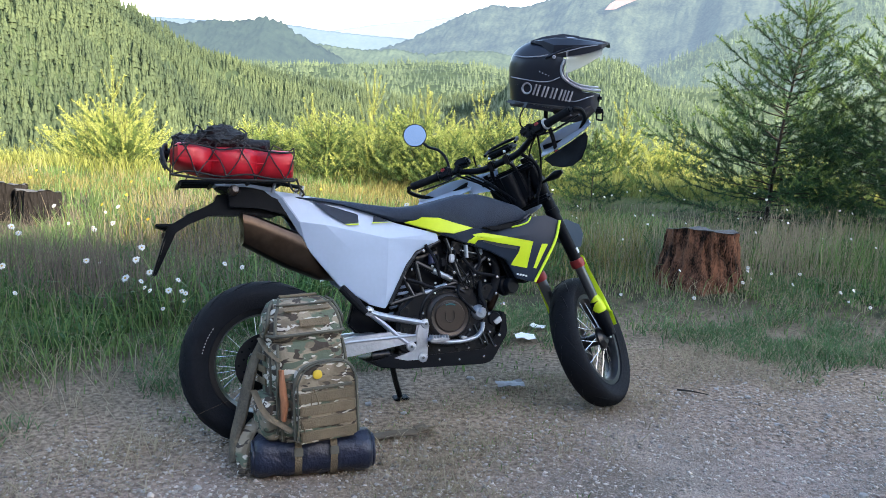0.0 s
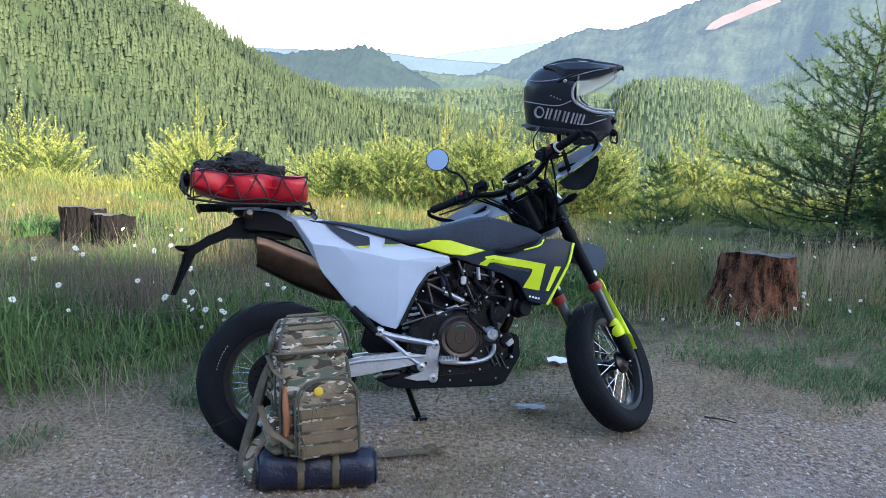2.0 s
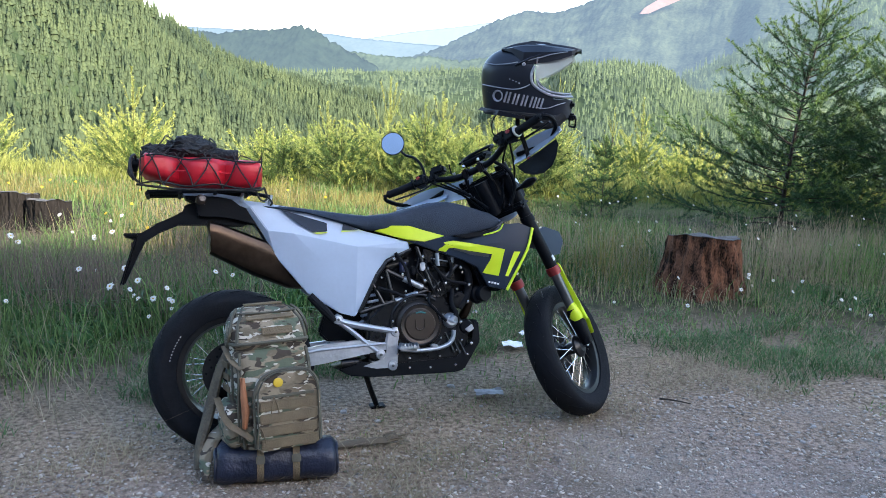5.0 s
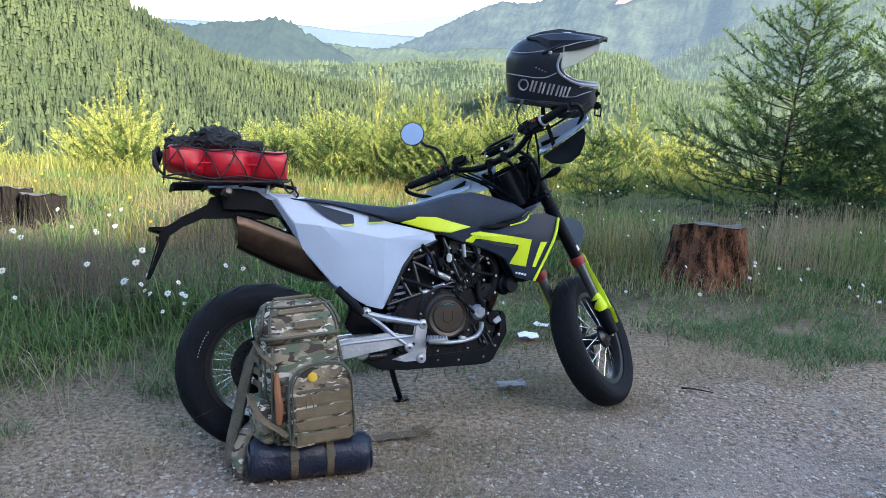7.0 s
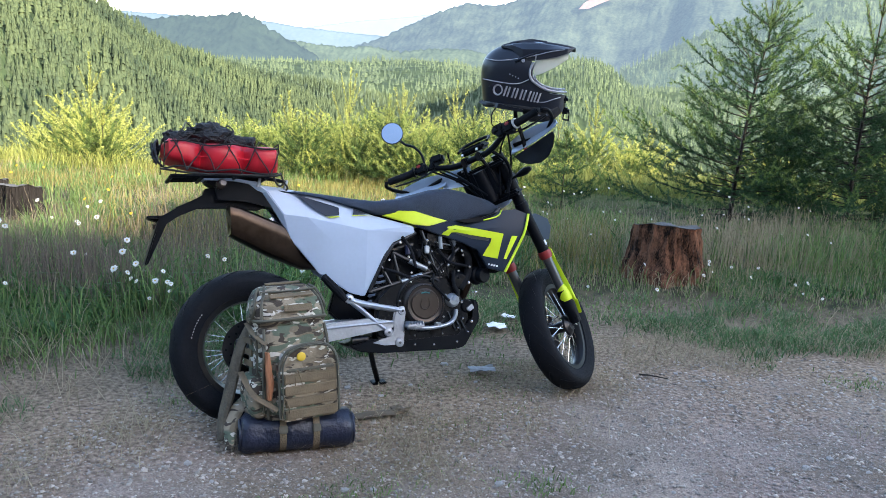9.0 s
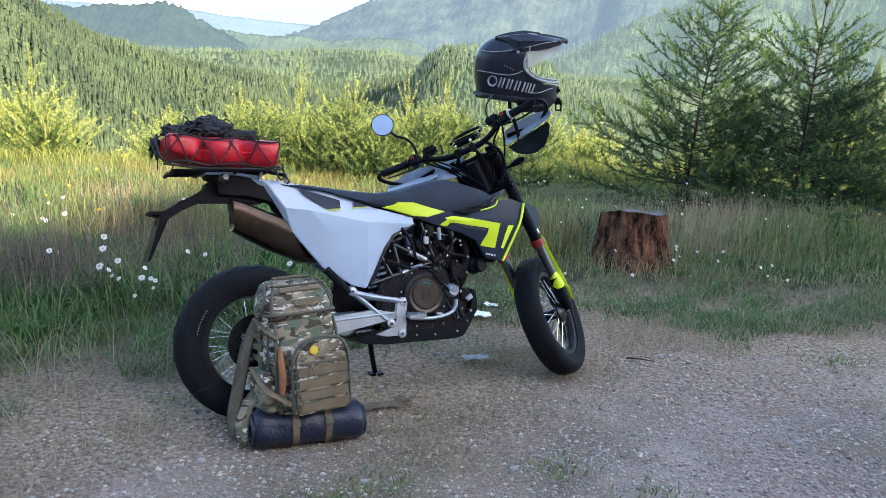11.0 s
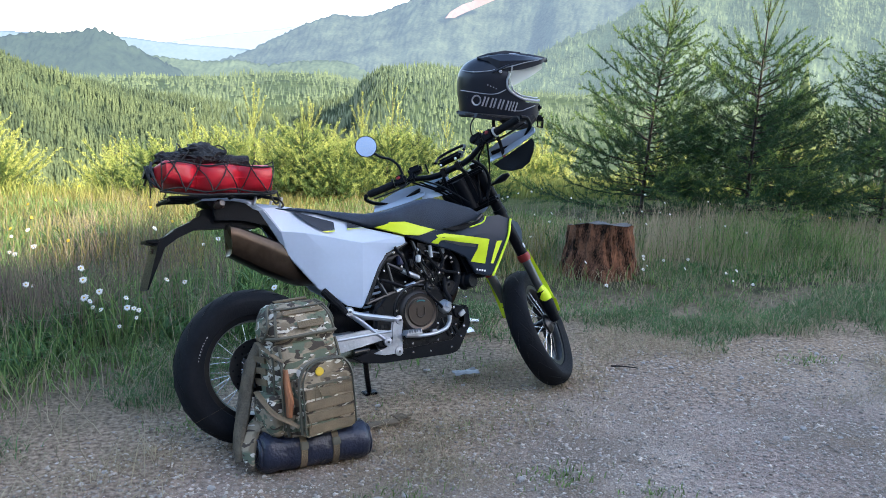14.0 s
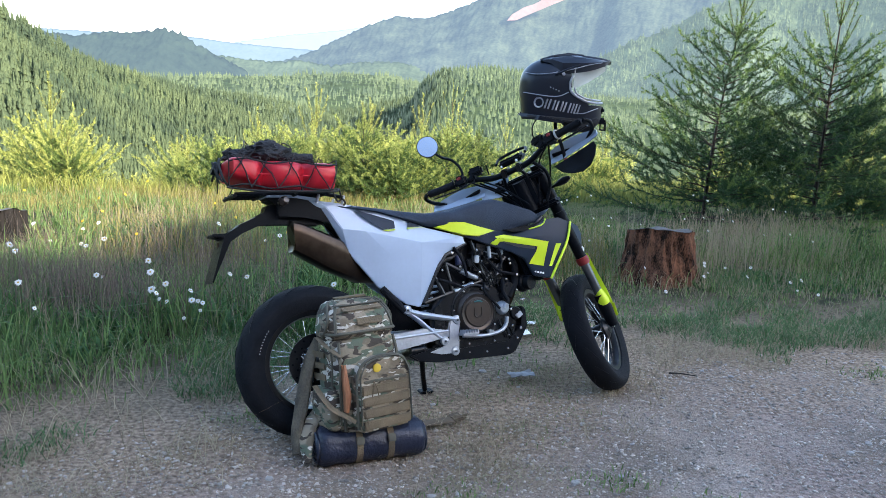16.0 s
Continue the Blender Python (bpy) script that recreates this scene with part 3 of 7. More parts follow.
# ---- grass ----
def tallness(x, y):
    """How far the grass has grown: trodden short by the gravel, tall behind the stump and on the bank."""
    left = 0.2 + 0.8 * smooth((y - verge_line(x) - 0.15) / 1.3)
    right = 0.13 + 0.87 * smooth((y - 5.35) / 1.1)
    g = left + (right - left) * smooth((x + 0.7) / 1.2)
    g = g * (1 - 0.75 * np.exp(-((x + 3.55) / 0.8) ** 2 - ((y - 6.2) / 0.7) ** 2))
    g = g * (1 - 0.8 * smooth((y - 7.9) / 0.9) * smooth((x - 0.2) / 0.8))
    return g * (1 - 0.55 * smooth((y - 6.6) / 1.8))


def blades(name, label, count, region, hmin, hmax, mat, seed, width=0.004, bend=0.35, keep=None, full=False):
    rng = np.random.default_rng(seed)
    x = rng.uniform(region[0], region[1], count)
    y = rng.uniform(region[2], region[3], count)
    if keep is not None:
        ok = keep(x, y, rng)
        x, y = x[ok], y[ok]
    ok = np.hypot((x + 3.6) / 0.75, (y - 6.95) / 0.55) > 1      # the stumps stand clear
    ok &= np.hypot(x - 1.88, y - 6.06) > 0.31
    ok &= (np.hypot(x - 0.475, y - 4.46) > 0.09) & (np.hypot(x - 0.565, y - 4.66) > 0.07)
    x, y = x[ok], y[ok]
    m = len(x)
    z = height(x, y)
    h = hmin + (hmax - hmin) * rng.random(m) ** 1.5
    if not full:
        h = h * (0.45 + 0.9 * smooth(0.5 + 0.7 * wav(x, y, 2.6, seed))) * tallness(x, y)
    a, b = rng.uniform(0, 6.283, m), rng.uniform(0, 6.283, m)
    dx, dy = np.cos(a) * width, np.sin(a) * width
    arch = rng.uniform(0.15, 1.0, m)
    off = h * bend * arch
    bx, by = np.cos(b) * off, np.sin(b) * off
    p0 = np.stack([x - dx, y - dy, z - 0.01], -1)
    p1 = np.stack([x + dx, y + dy, z - 0.01], -1)
    p2 = np.stack([x - dx * 0.8 + bx * 0.35, y - dy * 0.8 + by * 0.35, z + h * 0.6], -1)
    p3 = np.stack([x + dx * 0.8 + bx * 0.35, y + dy * 0.8 + by * 0.35, z + h * 0.6], -1)
    p4 = np.stack([x + bx, y + by, z + h * (1.0 - 0.4 * arch * arch * min(1.0, bend))], -1)
    co = np.stack([p0, p1, p2, p3, p4], 1).reshape(-1, 3)
    k = np.arange(m)[:, None] * 5
    tr = np.concatenate([k + [0, 1, 3], k + [0, 3, 2], k + [2, 3, 4]], 1).reshape(-1, 3)
    ob = new(name, mesh_arrays(name, co, tr, mat))
    return tagged(ob, label, "grass", kind="stuff")


def verge(margin):
    def keep(x, y, rng):
        e = verge_line(x) + 0.35 * wav(x, y, 1.9, 5) + margin
        return rng.random(len(x)) < smooth((y - e) / 0.8) * (0.35 + 0.65 * smooth(0.55 + 0.9 * wav(x, y, 2.0, 9 + 10 * margin)))
    return keep


blades("meadow_grass", "tall green meadow grass at the edge of the gravel", 125000, (-7, 8, 2.4, 10.5), 0.06, 0.42, M_GRASS, 41, width=0.0036, bend=1.0, keep=verge(0.1))
blades("dry_meadow_grass", "dry straw-coloured grass stems among the green", 24000, (-7, 8, 3.2, 11), 0.12, 0.5, M_STRAW, 42, width=0.0018, bend=0.6, keep=verge(0.7))
blades("dry_grass_stems", "tall dry grass stems in front of the firs", 11000, (0.3, 6, 5.5, 8.2), 0.15, 0.5, M_STRAW, 46, width=0.0018, bend=0.4)
M_HERB = material("leafy_herbs", (0.075, 0.165, 0.05), 0.5, vary=0.65, scale=2.0, island=0.8, translucent=0.3, spec=0.3)
# Golden tone partly stands for low sun on the grass.
M_GOLD = material("sun_warmed_grass", (0.3, 0.27, 0.1), 0.75, vary=0.6, scale=1.5, island=0.8, translucent=0.35, spec=0.1)


def clumps(x, y, rng):
    e = verge_line(x) + 0.25
    return (y > e) & (wav(x, y, 3.2, 21) > 0.0) & (tallness(x, y) > 0.3)


def bank_top(x, y, rng):
    return rng.random(len(x)) < smooth((y - 5.6) / 1.2) * smooth(0.5 + 0.8 * wav(x, y, 1.7, 27))


blades("leafy_herbs", "broad-leaved green herbs and clover among the grass", 60000, (-4.5, 4.5, 2.2, 7.8), 0.05, 0.24, M_HERB, 48, width=0.0095, bend=1.5, keep=clumps)
blades("golden_grass", "golden-brown grass, its colour warmed for the low sun", 52000, (-8, 1.6, 5.8, 11.0), 0.12, 0.44, M_GOLD, 50, width=0.003, bend=0.8, keep=bank_top)
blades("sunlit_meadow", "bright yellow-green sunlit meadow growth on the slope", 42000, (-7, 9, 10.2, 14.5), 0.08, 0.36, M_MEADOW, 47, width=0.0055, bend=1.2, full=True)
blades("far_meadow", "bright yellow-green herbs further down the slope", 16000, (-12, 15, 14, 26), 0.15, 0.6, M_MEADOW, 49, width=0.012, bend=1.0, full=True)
M_SEED = material("purple_grass_heads", (0.2, 0.16, 0.13), 0.8, vary=0.4, island=0.8, translucent=0.3, spec=0.1)
blades("seeding_grass", "hazy purple-brown seeding grass", 13000, (-7, -0.9, 4.4, 6.7), 0.3, 0.58, M_SEED, 43, width=0.0016, bend=0.45, keep=verge(1.0))


def sparse(lo, hi, dens, level=0.55, contrast=0.9):
    def keep(x, y, rng):
        e = verge_line(x) + 0.3 * wav(x, y, 2.3, 6)
        near = smooth((y - e - lo) / 0.5) * (1 - smooth((y - e - hi) / 0.6))
        return rng.random(len(x)) < near * dens * smooth(level + contrast * wav(x, y, 3.4, 8))
    return keep


blades("short_dry_grass", "trampled dry grass and straw on the edge of the gravel", 130000, (-3.5, 5.5, 2.2, 6.2), 0.02, 0.075, M_STRAW, 44, width=0.0016, bend=3.2, keep=sparse(-0.95, 1.6, 0.9, 0.35, 1.4), full=True)
blades("short_green_grass", "short green grass creeping into the gravel", 170000, (-3.2, 5.0, 2.4, 6.3), 0.015, 0.09, M_SHORT, 45, width=0.0029, bend=2.0, keep=sparse(0.0, 2.4, 1.0, 0.3, 1.8), full=True)


def tuft(x, y, count, r, seed):
    def keep(px, py, rng):
        return rng.random(len(px)) < np.exp(-(((px - x) / r) ** 2 + ((py - y) / (r * 0.6)) ** 2))
    blades("grass_tuft", "low green weed tuft in the gravel", count, (x - 2 * r, x + 2 * r, y - 2 * r, y + 2 * r), 0.012, 0.04, M_GRASS, seed, width=0.0028, bend=1.8, keep=keep, full=True)


tuft(-0.33, 2.36, 1500, 0.13, 51)
tuft(0.5, 2.62, 1000, 0.12, 52)
tuft(0.83, 2.45, 500, 0.1, 53)
tuft(2.3, 3.85, 700, 0.15, 54)
tuft(-0.95, 3.25, 900, 0.12, 55)
tuft(-0.15, 2.5, 500, 0.12, 56)


def middle_strip(x, y, rng):
    return rng.random(len(x)) < np.exp(-((x - 0.42 * y + 1.25) / 0.3) ** 2) * smooth(0.45 + 0.9 * wav(x, y, 4.2, 31))


blades("strip_dry_grass", "short trampled straw between the wheel tracks", 26000, (-0.9, 1.0, 2.0, 4.0), 0.008, 0.025, M_STRAW, 57, width=0.0016, bend=3.0, keep=middle_strip, full=True)
blades("strip_green_grass", "sparse short green grass between the wheel tracks", 5000, (-0.9, 1.0, 2.0, 4.0), 0.008, 0.03, M_GRASS, 58, width=0.0018, bend=2.0, keep=middle_strip, full=True)
blades("fallen_stems", "long pale dry stems bent over the grass edge", 420, (-2.6, -0.95, 2.75, 3.9), 0.1, 0.3, M_STRAW, 59, width=0.0018, bend=2.0, full=True)
blades("fallen_stems", "long pale dry stems bent over the grass edge", 260, (1.6, 4.5, 4.4, 5.8), 0.1, 0.26, M_STRAW, 60, width=0.0018, bend=1.6, full=True)


# ---- gravel stones ----
def pebbles(name, label, count, region, rmin, rmax, mat, seed):
    rng = np.random.default_rng(seed)
    x, y = rng.uniform(region[0], region[1], count), rng.uniform(region[2], region[3], count)
    ok = y < verge_line(x) - 0.15 + rng.normal(0, 0.22, count)
    x, y = x[ok], y[ok]
    m = len(x)
    r = rmin * (rmax / rmin) ** (rng.random(m) ** 2.2)
    z = height(x, y)
    d = np.array([[1, 0, 0], [0, 1, 0], [-1, 0, 0], [0, -1, 0], [0, 0, 1], [0, 0, -1]], float)
    f = np.array([[0, 1, 4], [1, 2, 4], [2, 3, 4], [3, 0, 4], [1, 0, 5], [2, 1, 5], [3, 2, 5], [0, 3, 5]])
    a = rng.uniform(0, 6.283, m)
    v = d[None] * rng.uniform(0.6, 1.3, (m, 6, 1)) + rng.normal(0, 0.18, (m, 6, 3))
    v[:, :, 2] *= 0.55
    c, sn = np.cos(a)[:, None], np.sin(a)[:, None]
    vx, vy = v[:, :, 0] * c - v[:, :, 1] * sn, v[:, :, 0] * sn + v[:, :, 1] * c
    co = np.stack([vx, vy, v[:, :, 2]], -1) * r[:, None, None] + np.stack([x, y, z + r * 0.2], -1)[:, None]
    tr = (np.arange(m)[:, None, None] * 6 + f[None]).reshape(-1, 3)
    return tagged(new(name, mesh_arrays(name, co.reshape(-1, 3), tr, mat)), label, "gravel", kind="stuff")


M_PEBBLE = material("gravel_stones", (0.48, 0.42, 0.365), 0.85, vary=0.8, island=1.2, scale=30, bump=0.004, bump_scale=200)
pebbles("gravel", "loose grey crushed gravel", 46000, (-2.4, 3.4, 1.8, 4.7), 0.003, 0.013, M_PEBBLE, 61)


# ---- building blocks for made things ----
def part(name, bm, mat, parent, label="", flat=False, angle=35):
    me = bpy.data.meshes.new(name)
    bmesh.ops.recalc_face_normals(bm, faces=bm.faces)
    bm.to_mesh(me)
    bm.free()
    me.materials.append(mat)
    if not flat:
        me.polygons.foreach_set("use_smooth", [True] * len(me.polygons))
        me.set_sharp_from_angle(angle=radians(angle))
    ob = new(name, me)
    ob.parent = parent
    return tagged(ob, label)


def spline(pts, n=6):
    """A smooth line through points."""
    p = [Vector(q) for q in pts]
    p = [p[0] * 2 - p[1]] + p + [p[-1] * 2 - p[-2]]
    out = []
    for i in range(1, len(p) - 2):
        for k in range(n):
            t = k / n
            a, b, c, d = p[i - 1:i + 3]
            out.append(0.5 * (2 * b + (c - a) * t + (2 * a - 5 * b + 4 * c - d) * t * t + (3 * b - a - 3 * c + d) * t ** 3))
    return out + [p[-2]]


def tube(pts, r, seg=10, bm=None, caps=True, flat=1.0, up=(0, 0, 1)):
    """A round (or flattened) bar along points; r may be one radius or one for each point."""
    bm = bm or bmesh.new()
    p = [Vector(q) for q in pts]
    rad = r if isinstance(r, (list, tuple)) else [r] * len(p)
    if len(rad) != len(p):
        rad = [float(v) for v in np.interp(np.linspace(0, 1, len(p)), np.linspace(0, 1, len(rad)), rad)]
    rings, side = [], None
    for i, q in enumerate(p):
        d = (p[min(i + 1, len(p) - 1)] - p[max(i - 1, 0)]).normalized()
        if side is None:
            side = d.cross(Vector(up))
            if side.length < 1e-3:
                side = d.cross(Vector((1, 0, 0)))
        side = (side - d * side.dot(d)).normalized()
        o = d.cross(side)
        rings.append([bm.verts.new(q + rad[i] * (math.cos(a) * side + flat * math.sin(a) * o)) for a in [6.28318 * k / seg for k in range(seg)]])
    for a, b in zip(rings, rings[1:]):
        for k in range(seg):
            bm.faces.new((a[k], a[(k + 1) % seg], b[(k + 1) % seg], b[k]))
    if caps:
        bm.faces.new(rings[0][::-1])
        bm.faces.new(rings[-1])
    return bm


def lathe(profile, centre, seg=48, axis=(0, 1, 0), bm=None, closed=True):
    """A turned solid: profile as (radius, place along the axis)."""
    bm = bm or bmesh.new()
    ax = Vector(axis).normalized()
    u = ax.cross(Vector((0, 0, 1)))
    u = u.normalized() if u.length > 1e-3 else Vector((1, 0, 0))
    w = ax.cross(u)
    rings = []
    for k in range(seg):
        a = 6.283185 * k / seg
        d = math.cos(a) * u + math.sin(a) * w
        rings.append([bm.verts.new(Vector(centre) + d * r + ax * h) for r, h in profile])
    m = len(profile)
    for k in range(seg):
        a, b = rings[k], rings[(k + 1) % seg]
        for i in range(m if closed else m - 1):
            j = (i + 1) % m
            bm.faces.new((a[i], b[i], b[j], a[j]))
    bmesh.ops.remove_doubles(bm, verts=bm.verts, dist=1e-6)
    return bm


def prism(pts, y0, y1, bevel=0.004, segs=2):
    """A plate of outline pts (x, z) between y0 and y1."""
    bm = bmesh.new()
    a = [bm.verts.new((x, y0, z)) for x, z in pts]
    b = [bm.verts.new((x, y1, z)) for x, z in pts]
    bm.faces.new(a)
    bm.faces.new(b[::-1])
    for i in range(len(pts)):
        j = (i + 1) % len(pts)
        bm.faces.new((a[i], b[i], b[j], a[j]))
    if bevel:
        bmesh.ops.bevel(bm, geom=bm.edges[:], offset=bevel, segments=segs, affect="EDGES", clamp_overlap=True)
    return bm


def folded(points, faces, thick, bevel=0.003):
    """A folded plastic panel: points in space, faces by index, thickness towards +y."""
    bm = bmesh.new()
    v = [bm.verts.new(p) for p in points]
    f = [bm.faces.new([v[i] for i in q]) for q in faces]
    bmesh.ops.recalc_face_normals(bm, faces=f)
    ext = bmesh.ops.extrude_face_region(bm, geom=f)
    bmesh.ops.translate(bm, verts=[g for g in ext["geom"] if isinstance(g, bmesh.types.BMVert)], vec=(0, thick, 0))
    bmesh.ops.recalc_face_normals(bm, faces=bm.faces)
    rim = [e for e in bm.edges if len(e.link_faces) == 2 and e.calc_face_angle(0) > 0.9]
    if bevel:
        bmesh.ops.bevel(bm, geom=rim, offset=bevel, segments=2, affect="EDGES", clamp_overlap=True)
    return bm


def decal(points, thick=0.0015):
    """A thin sticker from points in space, given in order."""
    bm = bmesh.new()
    a = [bm.verts.new(p) for p in points]
    b = [bm.verts.new((x, y - thick, z)) for x, y, z in points]
    bm.faces.new(b)
    for i in range(len(points)):
        j = (i + 1) % len(points)
        bm.faces.new((a[i], a[j], b[j], b[i]))
    bmesh.ops.triangulate(bm, faces=[f for f in bm.faces if len(f.verts) > 4])
    return bm


def box(size, m=None, bevel=0.004, segs=2):
    bm = bmesh.new()
    bmesh.ops.create_cube(bm, size=1.0, matrix=(m or Matrix()) @ Matrix.Diagonal((*size, 1)))
    if bevel:
        bmesh.ops.bevel(bm, geom=bm.edges[:], offset=bevel, segments=segs, affect="EDGES", clamp_overlap=True)
    return bm


def mirrored(bm):
    bmesh.ops.transform(bm, matrix=Matrix.Diagonal((1, -1, 1, 1)), verts=bm.verts)
    bmesh.ops.reverse_faces(bm, faces=bm.faces)
    return bm


def loft(sections, closed_ends=True):
    """A skin over rings of points."""
    bm = bmesh.new()
    rings = [[bm.verts.new(p) for p in s] for s in sections]
    m = len(rings[0])
    for a, b in zip(rings, rings[1:]):
        for k in range(m):
            bm.faces.new((a[k], a[(k + 1) % m], b[(k + 1) % m], b[k]))
    if closed_ends:
        bm.faces.new(rings[0][::-1])
        bm.faces.new(rings[-1])
    return bm


def bolt(parent, at, r=0.006, axis=(0, -1, 0), mat=None):
    r *= 0.62
    prof = [(0, 0), (r * 1.5, 0), (r * 1.5, 0.002), (r, 0.003), (r * 0.9, 0.006), (r * 0.5, 0.006), (r * 0.45, 0.003), (0, 0.003)]
    return part("bolt", lathe(prof, at, 10, axis, closed=False), mat or M_STEEL, parent)


# ---- the motorcycle ----
M_ENGINE = material("dark_engine_metal", (0.005, 0.0065, 0.0095), 0.26, 0.0, spec=0.3, vary=0.4, bump=0.0006, bump_scale=200)
M_FRAME = material("gloss_black_frame", (0.007, 0.008, 0.01), 0.25, spec=0.5, vary=0.2)
M_BRONZE = material("bronze_cover", (0.062, 0.052, 0.046), 0.36, 0.75, vary=0.15, bump=0.0006, bump_scale=250)
M_EXHAUST = material("heat_browned_steel", (0.062, 0.045, 0.035), 0.28, 1.0, vary=0.5, scale=4)
M_REDRUB = material("red_rubber", (0.26, 0.018, 0.02), 0.45)
M_FORK = material("fork_grey", (0.11, 0.12, 0.13), 0.3, 0.7, vary=0.15)
M_RIM = material("black_rim", (0.008, 0.0085, 0.011), 0.3, 0.2, vary=0.2)
# Glass tinted blue-grey: the reflected sky's tone is put into its colour.
M_MIRROR = material("mirror_glass", (0.22, 0.26, 0.32), 0.03, 1.0, vary=0.0)
M_DECALWHITE = material("white_print", (0.75, 0.75, 0.75), 0.5, vary=0.05)
M_SILVERPRINT = material("grey_print", (0.4, 0.4, 0.4), 0.6, vary=0.3, scale=60)
M_LIGHTGREY = material("light_grey_plastic", (0.45, 0.47, 0.5), 0.4, vary=0.1)
M_LENS = material("smoked_lens", (0.05, 0.035, 0.03), 0.25, vary=0.1)
M_DISC = material("brake_disc_steel", (0.03, 0.03, 0.032), 0.4, 0.7, vary=0.3)

bike = new("motorcycle")
tagged(bike, "white, grey and neon yellow supermoto motorcycle leaning on its side stand", "motorcycle")
M_BIKE = Matrix.Translation((-0.658, 3.062, 0)) @ Matrix.Rotation(radians(21.07), 4, "Z") @ Matrix.Rotation(radians(-14.16), 4, "X")
bike.matrix_world = M_BIKE
AXIS = Vector((-math.sin(radians(27)), 0, math.cos(radians(27))))
HEAD = Vector((1.4643, 0, 0.2879))
M_STEER = Matrix.Translation(HEAD) @ Matrix.Rotation(radians(42.1), 4, AXIS) @ Matrix.Translation(-HEAD)


def steered(bm):
    bmesh.ops.transform(bm, matrix=M_STEER, verts=bm.verts)
    return bm


def wheel(name, centre, R, w, m, disc_side, disc_r):
    """Spoked wheel: rim and hub, tyre, spokes and brake disc."""
    c = Vector(centre)

    def put(bm):
        bmesh.ops.transform(bm, matrix=m, verts=bm.verts)
        return bm
    h = w / 2
    rim_r = 0.2159
    rim = lathe([(rim_r - 0.022, -h * 0.62), (rim_r + 0.008, -h * 0.66), (rim_r + 0.008, -h * 0.58), (rim_r - 0.008, -h * 0.5), (rim_r - 0.014, -h * 0.2),
                 (rim_r - 0.02, 0), (rim_r - 0.014, h * 0.2), (rim_r - 0.008, h * 0.5), (rim_r + 0.008, h * 0.58), (rim_r + 0.008, h * 0.66), (rim_r - 0.022, h * 0.62),
                 (rim_r - 0.03, h * 0.35), (rim_r - 0.034, 0), (rim_r - 0.03, -h * 0.35)], c, 64)
    lathe([(0.012, -0.075), (0.03, -0.075), (0.05, -0.06), (0.052, -0.05), (0.03, -0.04), (0.026, 0), (0.03, 0.04), (0.052, 0.05), (0.05, 0.06), (0.03, 0.075), (0.012, 0.075)], c, 32, bm=rim)
    ob = part(name, put(rim), M_RIM, bike, "black spoked wheel")
    prof = []
    for k in range(25):
        a = -math.pi / 2 * 1.18 + math.pi * 1.18 * k / 24
        prof.append((R - (1 - math.cos(a)) * h * 0.62 if abs(a) < 1.571 else rim_r + (R - h * 0.62 - rim_r) * (1 - (abs(a) - 1.571) / 0.283), h * (math.sin(a) if abs(a) < 1.571 else math.copysign(1 - 0.9 * (abs(a) - 1.571), a))))
    prof += [(rim_r - 0.004, h * 0.6), (rim_r - 0.004, -h * 0.6)]
    part("tyre", put(lathe(prof, c, 96)), M_RUBBER, ob, "worn black road tyre")
    # slits of the tread
    for k in range(18):
        a0 = 6.283 * k / 18
        for sgn in (-1, 1):
            line = []
            for j in range(6):
                f = j / 5
                lat = sgn * (0.15 + 0.55 * f)
                rr = R - (1 - math.sqrt(max(0, 1 - lat * lat))) * h * 0.62 + 0.0006
                a = a0 + sgn * 0.06 + 0.26 * f ** 1.4
                line.append(c + Vector((rr * math.cos(a), lat * h, rr * math.sin(a))))
            part("tread_groove", put(tube(line, 0.0022, 4)), M_BLACK, ob)
    for k in range(36):
        a = 6.283185 * k / 36
        sgn = 1 if k % 2 else -1
        twist = 0.42 * (1 if (k // 2) % 2 else -1)
        p = c + Vector((0.045 * math.cos(a + twist), sgn * 0.05, 0.045 * math.sin(a + twist)))
        q = c + Vector((0.186 * math.cos(a), sgn * 0.012, 0.186 * math.sin(a)))
        part("spoke", put(tube([p, q], 0.0015, 5)), M_STEEL, ob)
    for s in disc_side:
        y = s * 0.075
        d = lathe([(disc_r * 0.62, y - 0.002), (disc_r, y - 0.002), (disc_r, y + 0.002), (disc_r * 0.62, y + 0.002)], c, 48)
        arms = []
        for k in range(6):
            a = 6.283 * k / 6
            arms.append(tube([c + Vector((0.04 * math.cos(a), y * 0.8, 0.04 * math.sin(a))), c + Vector((disc_r * 0.66 * math.cos(a + 0.3), y, disc_r * 0.66 * math.sin(a + 0.3)))], 0.009, 6))
        disc = part("brake_disc", put(d), M_DISC, ob, "drilled steel brake disc")
        for bm in arms:
            part("disc_arm", put(bm), M_DISC, disc)
        for k in range(24):
            a = 6.283 * k / 24
            rr = disc_r * (0.74 if k % 2 else 0.88)
            p = c + Vector((rr * math.cos(a), y + s * 0.0022, rr * math.sin(a)))
            part("disc_hole", put(lathe([(0, -0.0005), (0.0045, -0.0005), (0.0045, 0.0005), (0, 0.0005)], p, 8)), M_BLACK, disc)
    part("axle", put(lathe([(0, -0.1), (0.013, -0.1), (0.013, 0.1), (0, 0.1)], c, 12)), M_STEEL, ob)
    # worn white print on the tyre wall
    if name == "rear_wheel":
        for a in (2.5 + 0.05 * k for k in range(9)):
            p = c + Vector(((rim_r + 0.028) * math.cos(a), -h * 0.93, (rim_r + 0.028) * math.sin(a)))
